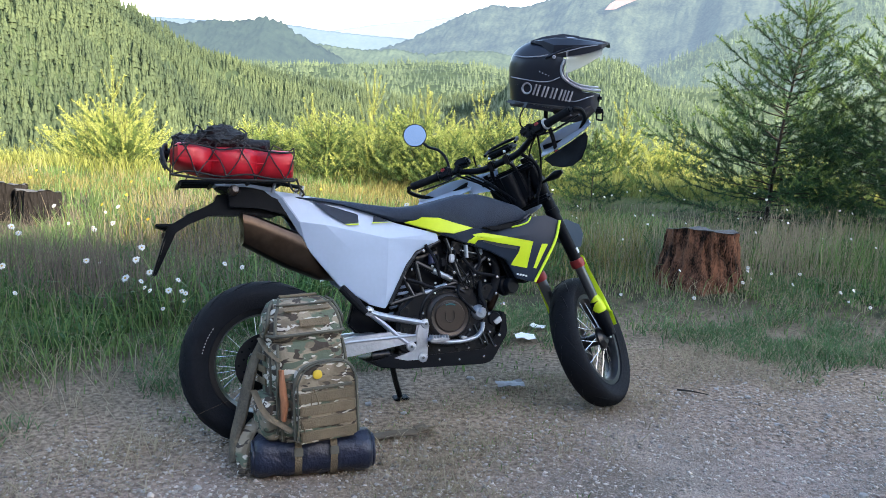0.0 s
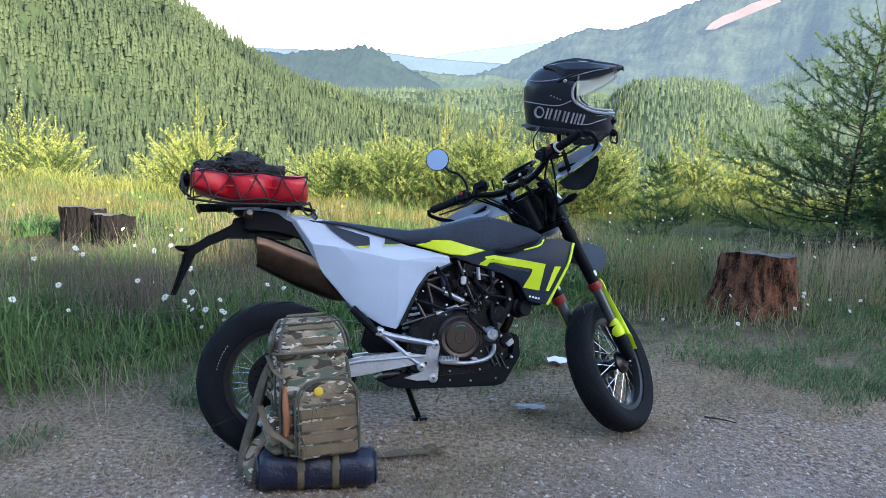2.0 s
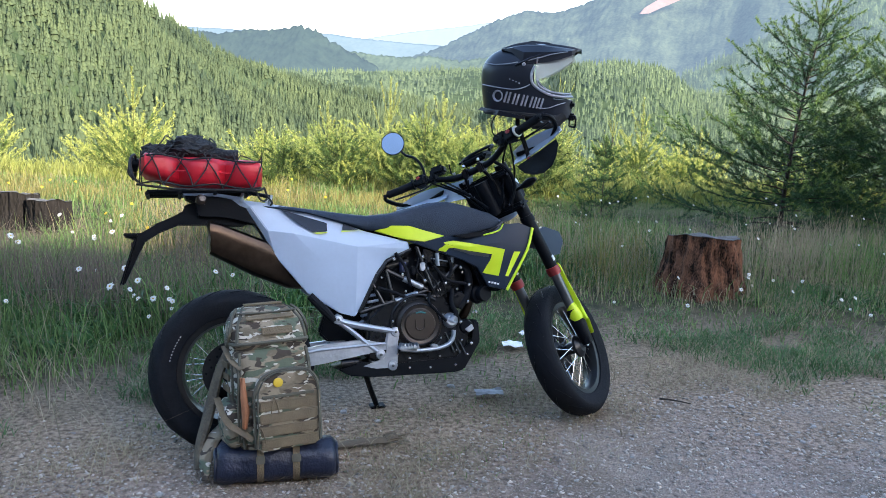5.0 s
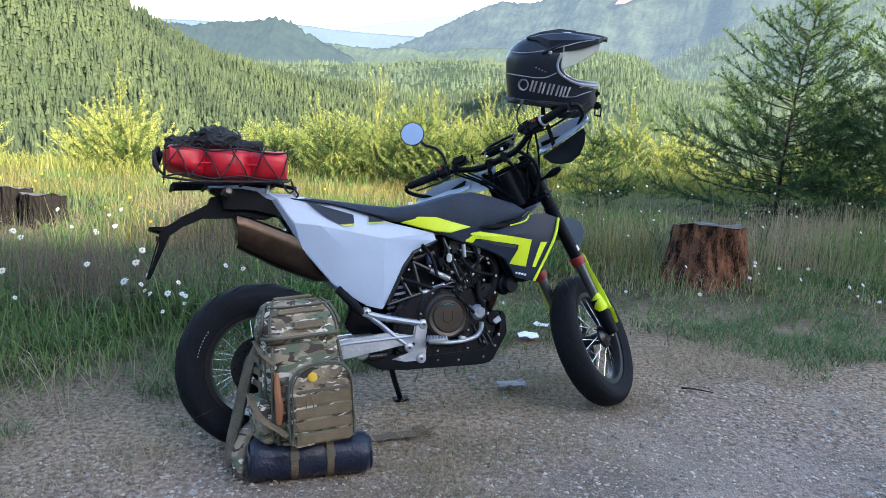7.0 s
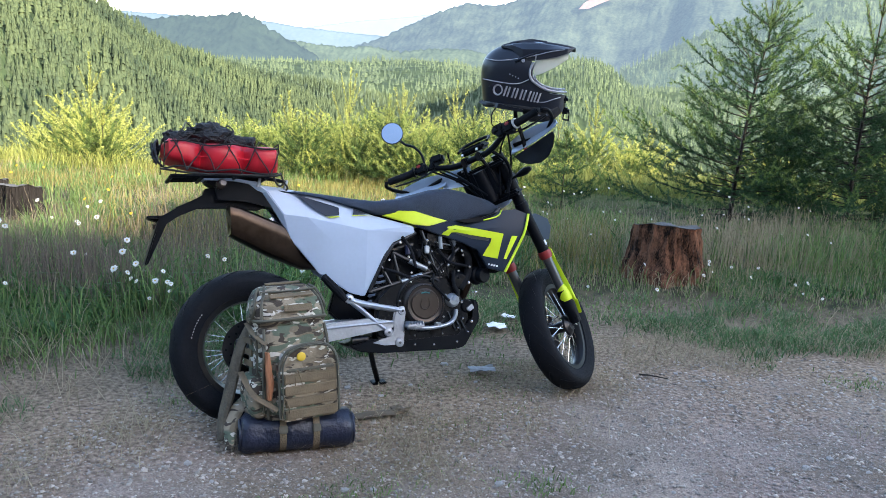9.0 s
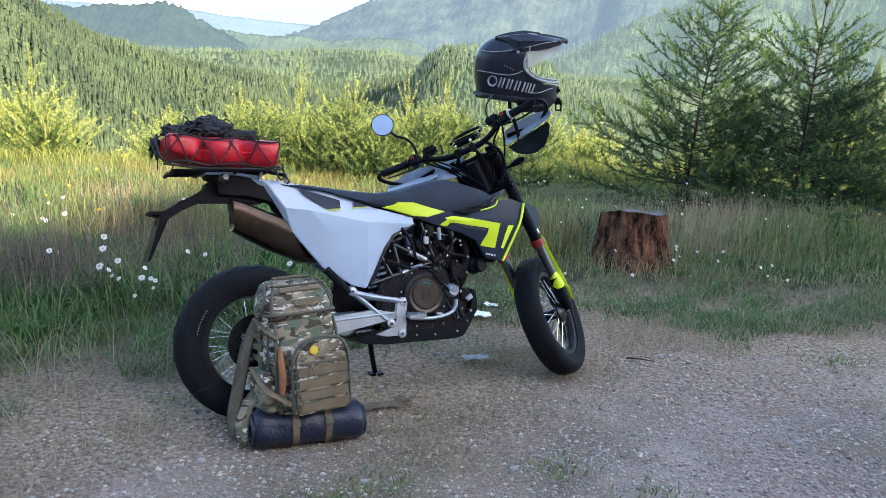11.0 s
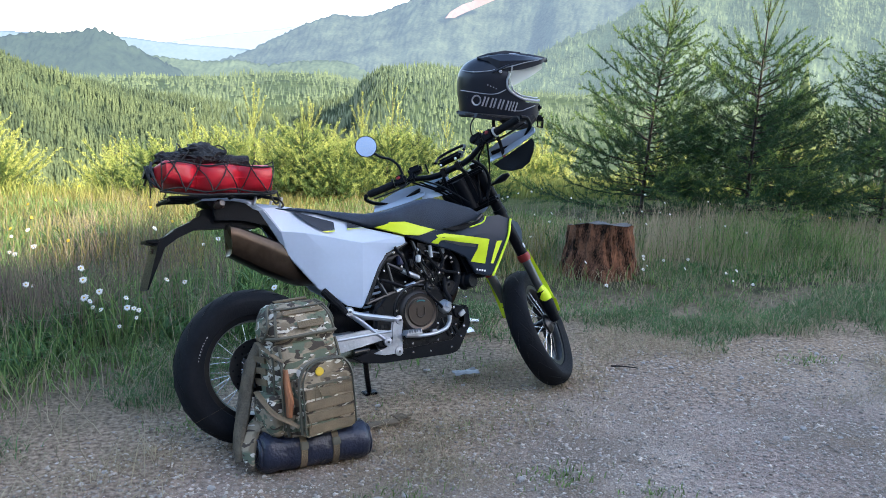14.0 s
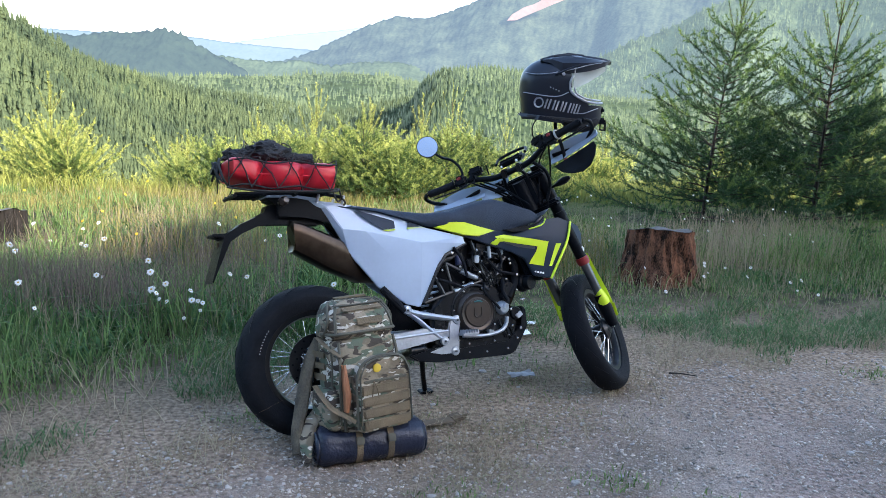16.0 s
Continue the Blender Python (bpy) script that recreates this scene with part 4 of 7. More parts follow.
            part("tyre_print", put(box((0.004, 0.002, 0.004 + 0.003 * (round(a * 20) % 3) / 2), Matrix.Translation(p) @ Matrix.Rotation(-a, 4, "Y"), 0)), M_SILVERPRINT, ob, "worn white print bars")
    return ob


wheel("rear_wheel", (0, 0, 0.3187), 0.3187, 0.162, Matrix(), (-1,), 0.12)
wheel("front_wheel", (1.491, 0, 0.3015), 0.3015, 0.121, M_STEER, (1,), 0.16)

# swing arm, silver, both sides
for s in (-1, 1):
    arm = prism([(0.62, 0.36), (0.62, 0.40), (0.50, 0.412), (0.33, 0.40), (0.06, 0.352), (-0.03, 0.345), (-0.045, 0.30), (0.05, 0.29), (0.33, 0.325), (0.5, 0.35)], s * 0.1, s * 0.062, 0.008)
    part("swing_arm", arm, M_ALU, bike, "silver cast swing arm")
part("swing_arm_bridge", box((0.09, 0.13, 0.06), Matrix.Translation((0.42, 0, 0.375)), 0.01), M_ALU, bike)
part("rear_caliper", box((0.1, 0.04, 0.055), pose(0.085, -0.09, 0.41, 0, 20, 0), 0.01), M_ENGINE, bike)

# engine
case = prism([(0.52, 0.33), (0.53, 0.50), (0.60, 0.56), (0.72, 0.575), (0.86, 0.58), (0.90, 0.50), (0.97, 0.44), (0.96, 0.33), (0.90, 0.285), (0.60, 0.29)], -0.095, 0.11, 0.015, 3)
engine = part("engine", case, M_ENGINE, bike, "black single-cylinder engine")
cover = lathe([(0, 0.02), (0.062, 0.02), (0.064, 0.016), (0.068, 0.014), (0.072, 0.016), (0.084, 0.017), (0.092, 0.012), (0.098, 0.0), (0.103, -0.012), (0.105, -0.045), (0, -0.045)], (0.748, -0.10, 0.462), 56, (0, -1, 0), closed=False)
clutch = part("clutch_cover", cover, M_BRONZE, engine, "bronze-coloured round clutch cover")
part("cover_mark", tube(spline([(0.73, -0.121, 0.48), (0.728, -0.121, 0.45), (0.745, -0.121, 0.438), (0.765, -0.121, 0.45), (0.766, -0.121, 0.483)], 4), 0.003, 6), M_BRONZE, clutch)
# Raised bronze arc modelled as the cover's highlight.
part("cover_highlight", tube(spline([(0.705, -0.121, 0.498), (0.722, -0.121, 0.512), (0.75, -0.121, 0.518), (0.775, -0.121, 0.513)], 4), 0.003, 6), M_BRONZE, clutch)
for k in range(7):
    a = 6.283 * k / 7 + 0.3
    bolt(engine, (0.748 + 0.112 * math.cos(a), -0.097, 0.462 + 0.112 * math.sin(a)), 0.005)
tilt = Matrix.Translation((0.80, 0, 0.56)) @ Matrix.Rotation(radians(12), 4, "Y")
for k in range(5):
    part("casting_rib", box((0.18, 0.148, 0.004), tilt @ Matrix.Translation((0.02, 0, 0.012 + 0.016 * k)), 0.0015, 1), M_ENGINE, engine)
part("cylinder", box((0.17, 0.14, 0.15), tilt @ Matrix.Translation((0.02, 0, 0.065)), 0.012), M_ENGINE, engine)
part("cylinder_head", box((0.2, 0.16, 0.09), tilt @ Matrix.Translation((0.02, 0, 0.18)), 0.02, 3), M_ENGINE, engine)
part("head_cover", box((0.16, 0.12, 0.04), tilt @ Matrix.Translation((0.02, 0, 0.24)), 0.012, 3), M_BLACK, engine)
part("water_pump", lathe([(0, 0.03), (0.02, 0.03), (0.03, 0.02), (0.034, 0), (0, 0)], (0.885, -0.09, 0.47), 20, (0, -1, 0), closed=False), M_ALU, engine, "silver pump cover")
part("pump_pipe", tube(spline([(0.885, -0.115, 0.475), (0.905, -0.12, 0.5), (0.89, -0.11, 0.54), (0.9, -0.09, 0.6)]), 0.009, 10), M_RUBBER, engine)
part("hose_fitting", tube([(0.885, -0.118, 0.468), (0.897, -0.121, 0.49)], 0.014, 12), M_ALU, engine, "silver hose fitting")
for q in range(3):
    part("wire", tube(spline([(0.76 + 0.03 * q, -0.085, 0.735), (0.75 + 0.045 * q, -0.095, 0.68), (0.8 + 0.03 * q, -0.1, 0.63), (0.83 + 0.02 * q, -0.1, 0.57)]), 0.0035, 6), M_BLACK, engine)
part("oil_filter_cover", lathe([(0, 0.02), (0.026, 0.02), (0.03, 0.012), (0.032, 0), (0, 0)], (0.955, -0.085, 0.44), 20, (0, -1, 0), closed=False), M_BLACK, engine)
part("sensor_bracket", prism([(0.945, 0.43), (0.975, 0.45), (0.985, 0.43), (0.96, 0.415)], -0.115, -0.1, 0.002), M_ALU, engine)
part("oil_hose", tube(spline([(0.8, -0.1, 0.59), (0.79, -0.115, 0.55), (0.83, -0.125, 0.5), (0.86, -0.12, 0.47)]), 0.006, 8), M_BLACK, engine)
part("throttle_body", lathe([(0, -0.05), (0.034, -0.05), (0.034, -0.02), (0.028, 0), (0.034, 0.03), (0.034, 0.05), (0, 0.05)], (0.68, -0.01, 0.71), 20, (1, 0, 0.2), closed=False), M_ENGINE, engine)
part("blue_injector", tube([(0.7, -0.05, 0.72), (0.7, -0.055, 0.68)], 0.016, 10), material("blue_plastic", (0.02, 0.03, 0.09), 0.4), engine, "dark blue connector")
part("coolant_hose", tube(spline([(0.86, -0.05, 0.75), (0.93, -0.07, 0.72), (0.98, -0.07, 0.66), (0.97, -0.08, 0.58), (0.93, -0.08, 0.52)]), 0.018, 12), M_RUBBER, engine)
part("header_pipe", tube(spline([(0.93, 0.0, 0.7), (1.0, 0.0, 0.64), (1.015, 0.02, 0.55), (0.97, 0.05, 0.45), (0.9, 0.11, 0.4)]), 0.022, 14), M_EXHAUST, engine)
part("radiator", box((0.04, 0.11, 0.24), pose(1.06, -0.08, 0.7, 0, -20, 0), 0.008), M_BLACK, bike)
part("radiator", box((0.04, 0.11, 0.24), pose(1.06, 0.08, 0.7, 0, -20, 0), 0.008), M_BLACK, bike)
part("horn", lathe([(0, 0.02), (0.02, 0.022), (0.04, 0.012), (0.044, 0.0), (0.04, -0.015), (0, -0.018)], (1.02, -0.07, 0.575), 22, (0.5, -1, 0), closed=False), M_BLACK, bike)
for p in ((0.87, -0.1, 0.627), (0.94, -0.1, 0.69), (0.975, -0.1, 0.615), (0.93, -0.1, 0.46), (0.78, -0.1, 0.64), (0.84, -0.085, 0.75), (0.86, -0.085, 0.76), (0.69, -0.085, 0.67), (1.0, -0.1, 0.5), (0.97, -0.11, 0.37)):
    bolt(engine, p, 0.0065)
for a, b in (((0.84, -0.09, 0.755), (0.842, -0.09, 0.70)), ((0.905, -0.09, 0.745), (0.906, -0.09, 0.715))):
    part("silver_fitting", tube([a, b], 0.009, 10), M_ALU, engine)

# bolts, ribs and small fittings on the engine's side
for x, z, r in ((0.655, 0.735, 0.007), (0.70, 0.60, 0.005), (0.60, 0.66, 0.005), (0.845, 0.60, 0.008), (0.925, 0.60, 0.006), (0.965, 0.545, 0.006), (0.985, 0.50, 0.005), (0.93, 0.385, 0.005), (0.905, 0.345, 0.004), (0.83, 0.325, 0.005), (0.70, 0.325, 0.005), (0.65, 0.345, 0.005), (0.78, 0.74, 0.006), (0.80, 0.69, 0.005), (0.95, 0.67, 0.006)):
    bolt(engine, (x, -0.104 if z < 0.58 else -0.086, z), r)
part("case_rim", tube([(0.748 + 0.121 * math.cos(a), -0.094, 0.462 + 0.121 * math.sin(a)) for a in np.linspace(0.9, 5.6, 30)], 0.007, 8), M_ENGINE, engine)
part("cover_ring", tube([(0.748 + 0.083 * math.cos(a), -0.118, 0.462 + 0.083 * math.sin(a)) for a in np.linspace(0, 6.283, 41)], 0.0022, 6, caps=False), M_ENGINE, clutch)
# Teal arc painted on the cover as a glint.
part("cover_glint", tube([(0.748 + 0.05 * math.cos(a), -0.1205, 0.462 + 0.05 * math.sin(a)) for a in np.linspace(1.1, 1.95, 9)], 0.0035, 6), material("teal_glint", (0.02, 0.16, 0.17), 0.35), clutch, "small teal arc drawn as a glint")
for k in range(3):
    part("case_rib", tube([(0.86 + 0.03 * k, -0.097, 0.42 - 0.02 * k), (0.895 + 0.026 * k, -0.097, 0.335 - 0.006 * k)], 0.0055, 6), M_ENGINE, engine)
for k in range(4):
    part("head_fin", box((0.1, 0.012, 0.006), tilt @ Matrix.Translation((0.03, -0.082, 0.15 + 0.022 * k)), 0.002, 1), M_ALU if k == 1 else M_ENGINE, engine)
for k, (x, z) in enumerate(((0.735, 0.685), (0.775, 0.70), (0.86, 0.66))):
    part("plug", box((0.022, 0.02, 0.034), pose(x, -0.088, z, 0, 15 * k - 10, 0), 0.004), M_LIGHTGREY if k == 1 else M_BLACK, engine)
part("starter_cover", lathe([(0, 0.02), (0.03, 0.02), (0.038, 0.012), (0.04, -0.02), (0, -0.02)], (0.93, -0.075, 0.555), 24, (0, -1, 0), closed=False), M_ENGINE, engine)
part("radiator_cap", lathe([(0, 0.022), (0.03, 0.022), (0.034, 0.016), (0.034, -0.02), (0, -0.02)], (1.035, -0.095, 0.575), 22, (0.3, -1, 0), closed=False), M_BLACK, engine)
for k, (a, b, c) in enumerate((((0.58, 0.62), (0.64, 0.60), (0.7, 0.575)), ((0.66, 0.76), (0.70, 0.7), (0.72, 0.62)), ((0.88, 0.75), (0.9, 0.68), (0.86, 0.62)), ((0.82, 0.7), (0.88, 0.64), (0.96, 0.62)))):
    part("hose", tube(spline([(q[0], -0.088 - 0.004 * k, q[1]) for q in (a, b, c)]), 0.007, 8), M_RUBBER, engine)

# trellis frame
Y = -0.075
for a, b in (((0.755, 0.785), (0.818, 0.605)), ((0.815, 0.6), (0.95, 0.715)), ((0.62, 0.69), (0.80, 0.60)), ((0.80, 0.60), (0.605, 0.548)), ((0.607, 0.549), (0.505, 0.522)), ((0.607, 0.549), (0.56, 0.64)),
             ((0.73, 0.775), (0.625, 0.725)), ((0.625, 0.725), (0.585, 0.675)), ((0.585, 0.675), (0.505, 0.522)), ((0.95, 0.715), (1.15, 0.88)), ((0.607, 0.549), (0.585, 0.44)), ((0.65, 0.55), (0.62, 0.69))):
    for s in (1, -1):
        part("frame_tube", tube([(a[0], s * Y, a[1]), (b[0], s * Y, b[1])], 0.0095, 10), M_FRAME, bike)
for a, b in (((0.694, 0.653), (0.775, 0.613)), ((0.752, 0.588), (0.655, 0.5615))):
    part("frame_sleeve", tube([(a[0], Y - 0.002, a[1]), (b[0], Y - 0.002, b[1])], 0.0125, 12), M_ALU, bike, "bare silver sleeve on a frame tube")
coil = [(0.55 + 0.034 * math.cos(t) + 0.004 * t / 6.28, -0.01 + 0.034 * math.sin(t), 0.44 + 0.026 * t / 6.28) for t in np.linspace(0, 6.283 * 6, 90)]
part("shock_spring", tube(coil, 0.0062, 6), M_WHITE, bike, "white coil spring")
part("shock_body", tube([(0.55, -0.01, 0.4), (0.575, -0.01, 0.66)], 0.022, 14), M_ENGINE, bike)
part("airbox", prism([(0.2, 0.8), (0.25, 0.93), (0.7, 0.86), (0.66, 0.74), (0.52, 0.6), (0.42, 0.56)], -0.05, 0.05, 0.01), M_BLACK, bike)

# Black blocks added so the gaps in the frame stay dark.
part("dark_backing", prism([(0.56, 0.55), (0.58, 0.735), (0.74, 0.8), (0.97, 0.775), (1.01, 0.66), (0.97, 0.52), (0.62, 0.5)], -0.035, 0.05, 0.012), M_BLACK, bike, "black block added to darken gaps behind the frame tubes")
part("lower_backing", prism([(0.35, 0.44), (0.4, 0.6), (0.57, 0.66), (0.58, 0.34), (0.46, 0.33)], 0.03, 0.07, 0.008), M_BLACK, bike)
part("radiator", box((0.05, 0.2, 0.2), pose(1.02, 0, 0.69, 0, -24, 0), 0.008), M_BLACK, bike, "black filler added between the radiators")

# foot-rest bracket, pedal, skid plate
def bar(name, pts, r, mat, y, flat=0.6, n=4):
    return part(name, tube(spline([(x, y, z) for x, z in pts], n), r, 10, flat=flat), mat, bike)


bar("footrest_bracket", [(0.40, 0.512), (0.43, 0.488), (0.53, 0.462), (0.635, 0.44)], 0.025, M_ALU, -0.085)
bar("footrest_bracket", [(0.415, 0.49), (0.47, 0.445), (0.53, 0.39), (0.58, 0.35)], 0.018, M_ALU, -0.088)
part("footrest_plate", prism([(0.615, 0.457), (0.66, 0.454), (0.668, 0.425), (0.648, 0.395), (0.655, 0.345), (0.65, 0.30), (0.62, 0.285), (0.56, 0.292), (0.5, 0.3), (0.503, 0.312), (0.57, 0.318), (0.605, 0.335), (0.612, 0.37), (0.6, 0.395)], -0.103, -0.075, 0.006), M_ALU, bike, "silver cast footrest plate")
for a, b in (((0.33, 0.382), (0.6, 0.392)), ((0.02, 0.336), (0.33, 0.382))):
    part("swing_arm_rib", tube([(a[0], -0.1, a[1]), (b[0], -0.1, b[1])], 0.007, 8, flat=0.8), M_ALU, bike)
for p in ((0.645, 0.437), (0.58, 0.348), (0.628, 0.3), (0.41, 0.50)):
    part("bracket_boss", lathe([(0, 0.01), (0.008, 0.01), (0.011, 0.008), (0.018, 0.008), (0.02, 0.005), (0.02, -0.01), (0, -0.01)], (p[0], -0.1, p[1]), 18, (0, -1, 0), closed=False), M_ALU, bike)
    bolt(bike, (p[0], -0.112, p[1]), 0.006, mat=M_FORK)
part("passenger_footrest", tube([(0.30, -0.1, 0.60), (0.36, -0.1, 0.535), (0.395, -0.1, 0.495)], [0.016, 0.019, 0.014], 10), M_RUBBER, bike, "folded black rubber passenger peg")
for k in range(6):
    part("peg_tooth", prism([(0.655 + 0.013 * k, 0.375), (0.66 + 0.013 * k, 0.39), (0.665 + 0.013 * k, 0.375)], -0.15, -0.1, 0), M_ALU, bike)
part("footrest", box((0.085, 0.05, 0.012), Matrix.Translation((0.69, -0.125, 0.371)), 0.004), M_ALU, bike)
bar("brake_pedal", [(0.66, 0.365), (0.73, 0.357), (0.80, 0.358), (0.86, 0.372), (0.885, 0.40), (0.89, 0.43)], 0.0115, M_ALU, -0.125, 0.8)
part("pedal_tip", box((0.03, 0.03, 0.014), pose(0.80, -0.125, 0.372, 0, 10, 0), 0.004), M_ALU, bike)
part("skid_plate", prism([(0.40, 0.30), (0.45, 0.27), (0.55, 0.258), (0.90, 0.252), (0.94, 0.262), (1.015, 0.375), (1.01, 0.46), (0.985, 0.47), (0.985, 0.385), (0.91, 0.31), (0.62, 0.30), (0.5, 0.325)], -0.1, 0.1, 0.006), M_BLACK, bike, "black plastic engine guard")
for x, z in ((0.7, 0.286), (0.79, 0.28), (0.9, 0.284), (0.955, 0.325)):
    bolt(bike, (x, -0.1, z), 0.0045)
part("rear_brake_cylinder", tube([(0.42, -0.08, 0.318), (0.49, -0.085, 0.322)], [0.022, 0.016], 12), M_ENGINE, bike)
part("linkage", prism([(0.43, 0.28), (0.47, 0.335), (0.52, 0.33), (0.50, 0.275)], -0.06, 0.06, 0.006), M_ENGINE, bike)
part("side_stand", tube([(0.55, 0.09, 0.27), (0.60, 0.20, 0.17), (0.645, 0.288, 0.085)], 0.0125, 10, flat=0.8), M_BLACK, bike, "black metal side stand")
part("stand_foot", box((0.07, 0.05, 0.012), Matrix.Translation((0.65, 0.295, 0.078)) @ Matrix.Rotation(radians(14), 4, "X"), 0.004), M_BLACK, bike)

# exhaust under the tail
axis_a, axis_b = Vector((-0.075, -0.07, 0.846)), Vector((0.34, 0.05, 0.655))
d = (axis_b - axis_a).normalized()
up_v, side_v = Vector((-d.z, 0, d.x)), Vector((0, 1, 0))
secs = []
for f, hh, ww in ((0.0, 0.034, 0.04), (0.0, 0.06, 0.055), (0.05, 0.07, 0.06), (0.45, 0.082, 0.066), (0.8, 0.075, 0.06), (1.0, 0.04, 0.04)):
    c = axis_a.lerp(axis_b, f)
    tilt_end = d * (0.03 if f == 0 else 0)
    ring = []
    for k in range(24):
        a = 6.283185 * k / 24
        q = 4.0
        ca, sn = math.cos(a), math.sin(a)
        rr = (abs(ca) ** q + abs(sn) ** q) ** (-1 / q) * 0.93
        ring.append(c + side_v * ww * ca * rr + up_v * hh * sn * rr + (-d * 0.03 * sn if f < 0.04 else Vector()))
    secs.append(ring)
exhaust = part("silencer", loft(secs), M_EXHAUST, bike, "heat-browned metal silencer under the tail")

# tail, rear mudguard arm and plate holder
part("tail_unit", prism([(-0.06, 1.012), (-0.16, 1.015), (-0.165, 1.0), (-0.12, 0.985), (-0.12, 0.925), (0.0, 0.92), (0.10, 0.90), (0.14, 0.87), (0.30, 0.66), (0.36, 0.62), (0.40, 0.70), (0.22, 0.94), (0.05, 0.985)], -0.055, 0.055, 0.006), M_BLACK, bike, "black tail under the seat")
part("tail_cover", prism([(-0.172, 1.019), (-0.05, 1.017), (0.06, 1.0), (0.06, 0.984), (-0.04, 1.004), (-0.167, 1.009)], -0.059, 0.059, 0.003), M_WHITE, bike, "narrow white tail cover")
part("plate_arm", prism([(-0.115, 0.985), (-0.165, 0.975), (-0.168, 0.948), (-0.215, 0.928), (-0.275, 0.903), (-0.325, 0.866), (-0.384, 0.868), (-0.386, 0.854), (-0.345, 0.846), (-0.352, 0.80), (-0.404, 0.672), (-0.392, 0.672), (-0.336, 0.79), (-0.318, 0.838), (-0.265, 0.872), (-0.19, 0.902), (-0.06, 0.895), (0.05, 0.885), (0.1, 0.905), (0.02, 0.95)], -0.03, 0.03, 0.004), M_BLACK, bike, "long black plastic plate carrier")
part("plate_lamp", box((0.05, 0.12, 0.012), pose(-0.365, 0, 0.862, 0, 0, 0), 0.003), M_BLACK, bike)
part("number_plate", box((0.005, 0.16, 0.18), pose(-0.376, 0, 0.76, 0, 18, 0), 0.001), M_BLACK, bike, "plate carrier seen from the side")
part("reflector", box((0.012, 0.03, 0.02), pose(-0.36, 0, 0.825), 0.002), M_LENS, bike)
part("rear_indicator", lathe([(0, -0.03), (0.014, -0.028), (0.02, -0.012), (0.02, 0.012), (0.012, 0.026), (0, 0.028)], (-0.105, -0.10, 0.987), 18, (0.2, -1, 0.2), closed=False), M_LENS, bike, "smoked indicator lens")
part("indicator_stalk", tube([(-0.10, -0.04, 0.985), (-0.105, -0.09, 0.986)], 0.008, 8), M_BLACK, bike)

# side panels
P = [(-0.05, -0.045, 1.002), (0.046, -0.06, 0.990), (0.15, -0.068, 0.974), (0.309, -0.072, 0.94), (0.542, -0.078, 0.852), (0.716, -0.085, 0.806), (0.724, -0.085, 0.774), (0.623, -0.08, 0.736), (0.589, -0.076, 0.684), (0.531, -0.072, 0.566), (0.486, -0.07, 0.506), (0.424, -0.068, 0.524),
     (0.297, -0.062, 0.609), (0.177, -0.058, 0.76), (0.131, -0.056, 0.85), (0.067, -0.055, 0.955),
     (0.082, -0.072, 0.962), (0.145, -0.082, 0.865), (0.245, -0.098, 0.85), (0.356, -0.098, 0.735), (0.49, -0.088, 0.59), (0.5, -0.105, 0.79)]
FACES = [(0, 1, 16, 15), (1, 2, 16), (2, 17, 16), (16, 17, 14, 15), (17, 13, 14), (2, 3, 18, 17), (17, 18, 13), (18, 19, 12, 13), (19, 20, 11, 12), (20, 10, 11), (20, 9, 10), (3, 4, 21, 18), (18, 21, 19), (21, 20, 19), (4, 5, 21), (5, 6, 21), (6, 7, 21), (7, 8, 21), (8, 20, 21), (8, 9, 20)]
for s in (1, -1):
    bm = folded(P, FACES, 0.012)
    part("side_panel", bm if s == 1 else mirrored(bm), M_WHITE, bike, "large white folded side panel", angle=12)

part("panel_sticker", decal([(0.20, -0.0785, 0.947), (0.37, -0.0865, 0.893), (0.379, -0.091, 0.888), (0.379, -0.0985, 0.856), (0.32, -0.1005, 0.853), (0.27, -0.0965, 0.884)]), M_DARKGREY, bike, "dark grey sticker")
part("panel_sticker", decal([(0.446, -0.085, 0.884), (0.51, -0.085, 0.86), (0.44, -0.094, 0.858)]), M_DARKGREY, bike, "dark grey sticker")
part("panel_line", decal([(0.32, -0.1012, 0.851), (0.379, -0.1005, 0.853), (0.379, -0.1012, 0.848), (0.335, -0.1022, 0.846)]), M_NEON, bike)
part("panel_line", decal([(0.436, -0.0965, 0.857), (0.53, -0.0865, 0.855), (0.435, -0.0985, 0.852)]), M_NEON, bike)
# seat, lofted along the bike
secs = []
for x, zt, w in ((0.10, 0.982, 0.055), (0.13, 0.978, 0.07), (0.22, 0.962, 0.085), (0.31, 0.949, 0.095), (0.45, 0.928, 0.1), (0.55, 0.917, 0.1), (0.66, 0.926, 0.095), (0.75, 0.948, 0.09), (0.83, 0.967, 0.085), (0.9, 0.973, 0.08), (0.97, 0.959, 0.075), (1.1, 0.92, 0.07), (1.17, 0.882, 0.055)):
    zb = np.interp(x, (0.1, 0.3, 0.54, 0.69, 0.88, 0.97, 1.17), (0.968, 0.932, 0.858, 0.85, 0.818, 0.83, 0.865))
    ring = []
    for y, z in ((-w * 0.9, zb), (-w, zb + 0.15 * (zt - zb)), (-w * 0.97, zt - 0.018), (-w * 0.86, zt - 0.005), (-w * 0.5, zt + 0.002), (0, zt + 0.004), (w * 0.5, zt + 0.002), (w * 0.86, zt - 0.005), (w * 0.97, zt - 0.018), (w, zb + 0.15 * (zt - zb)), (w * 0.9, zb)):
        ring.append((x, y, z))
    secs.append(ring)
part("seat", loft(secs), M_SEAT, bike, "long dark grey motorcycle seat", angle=50)
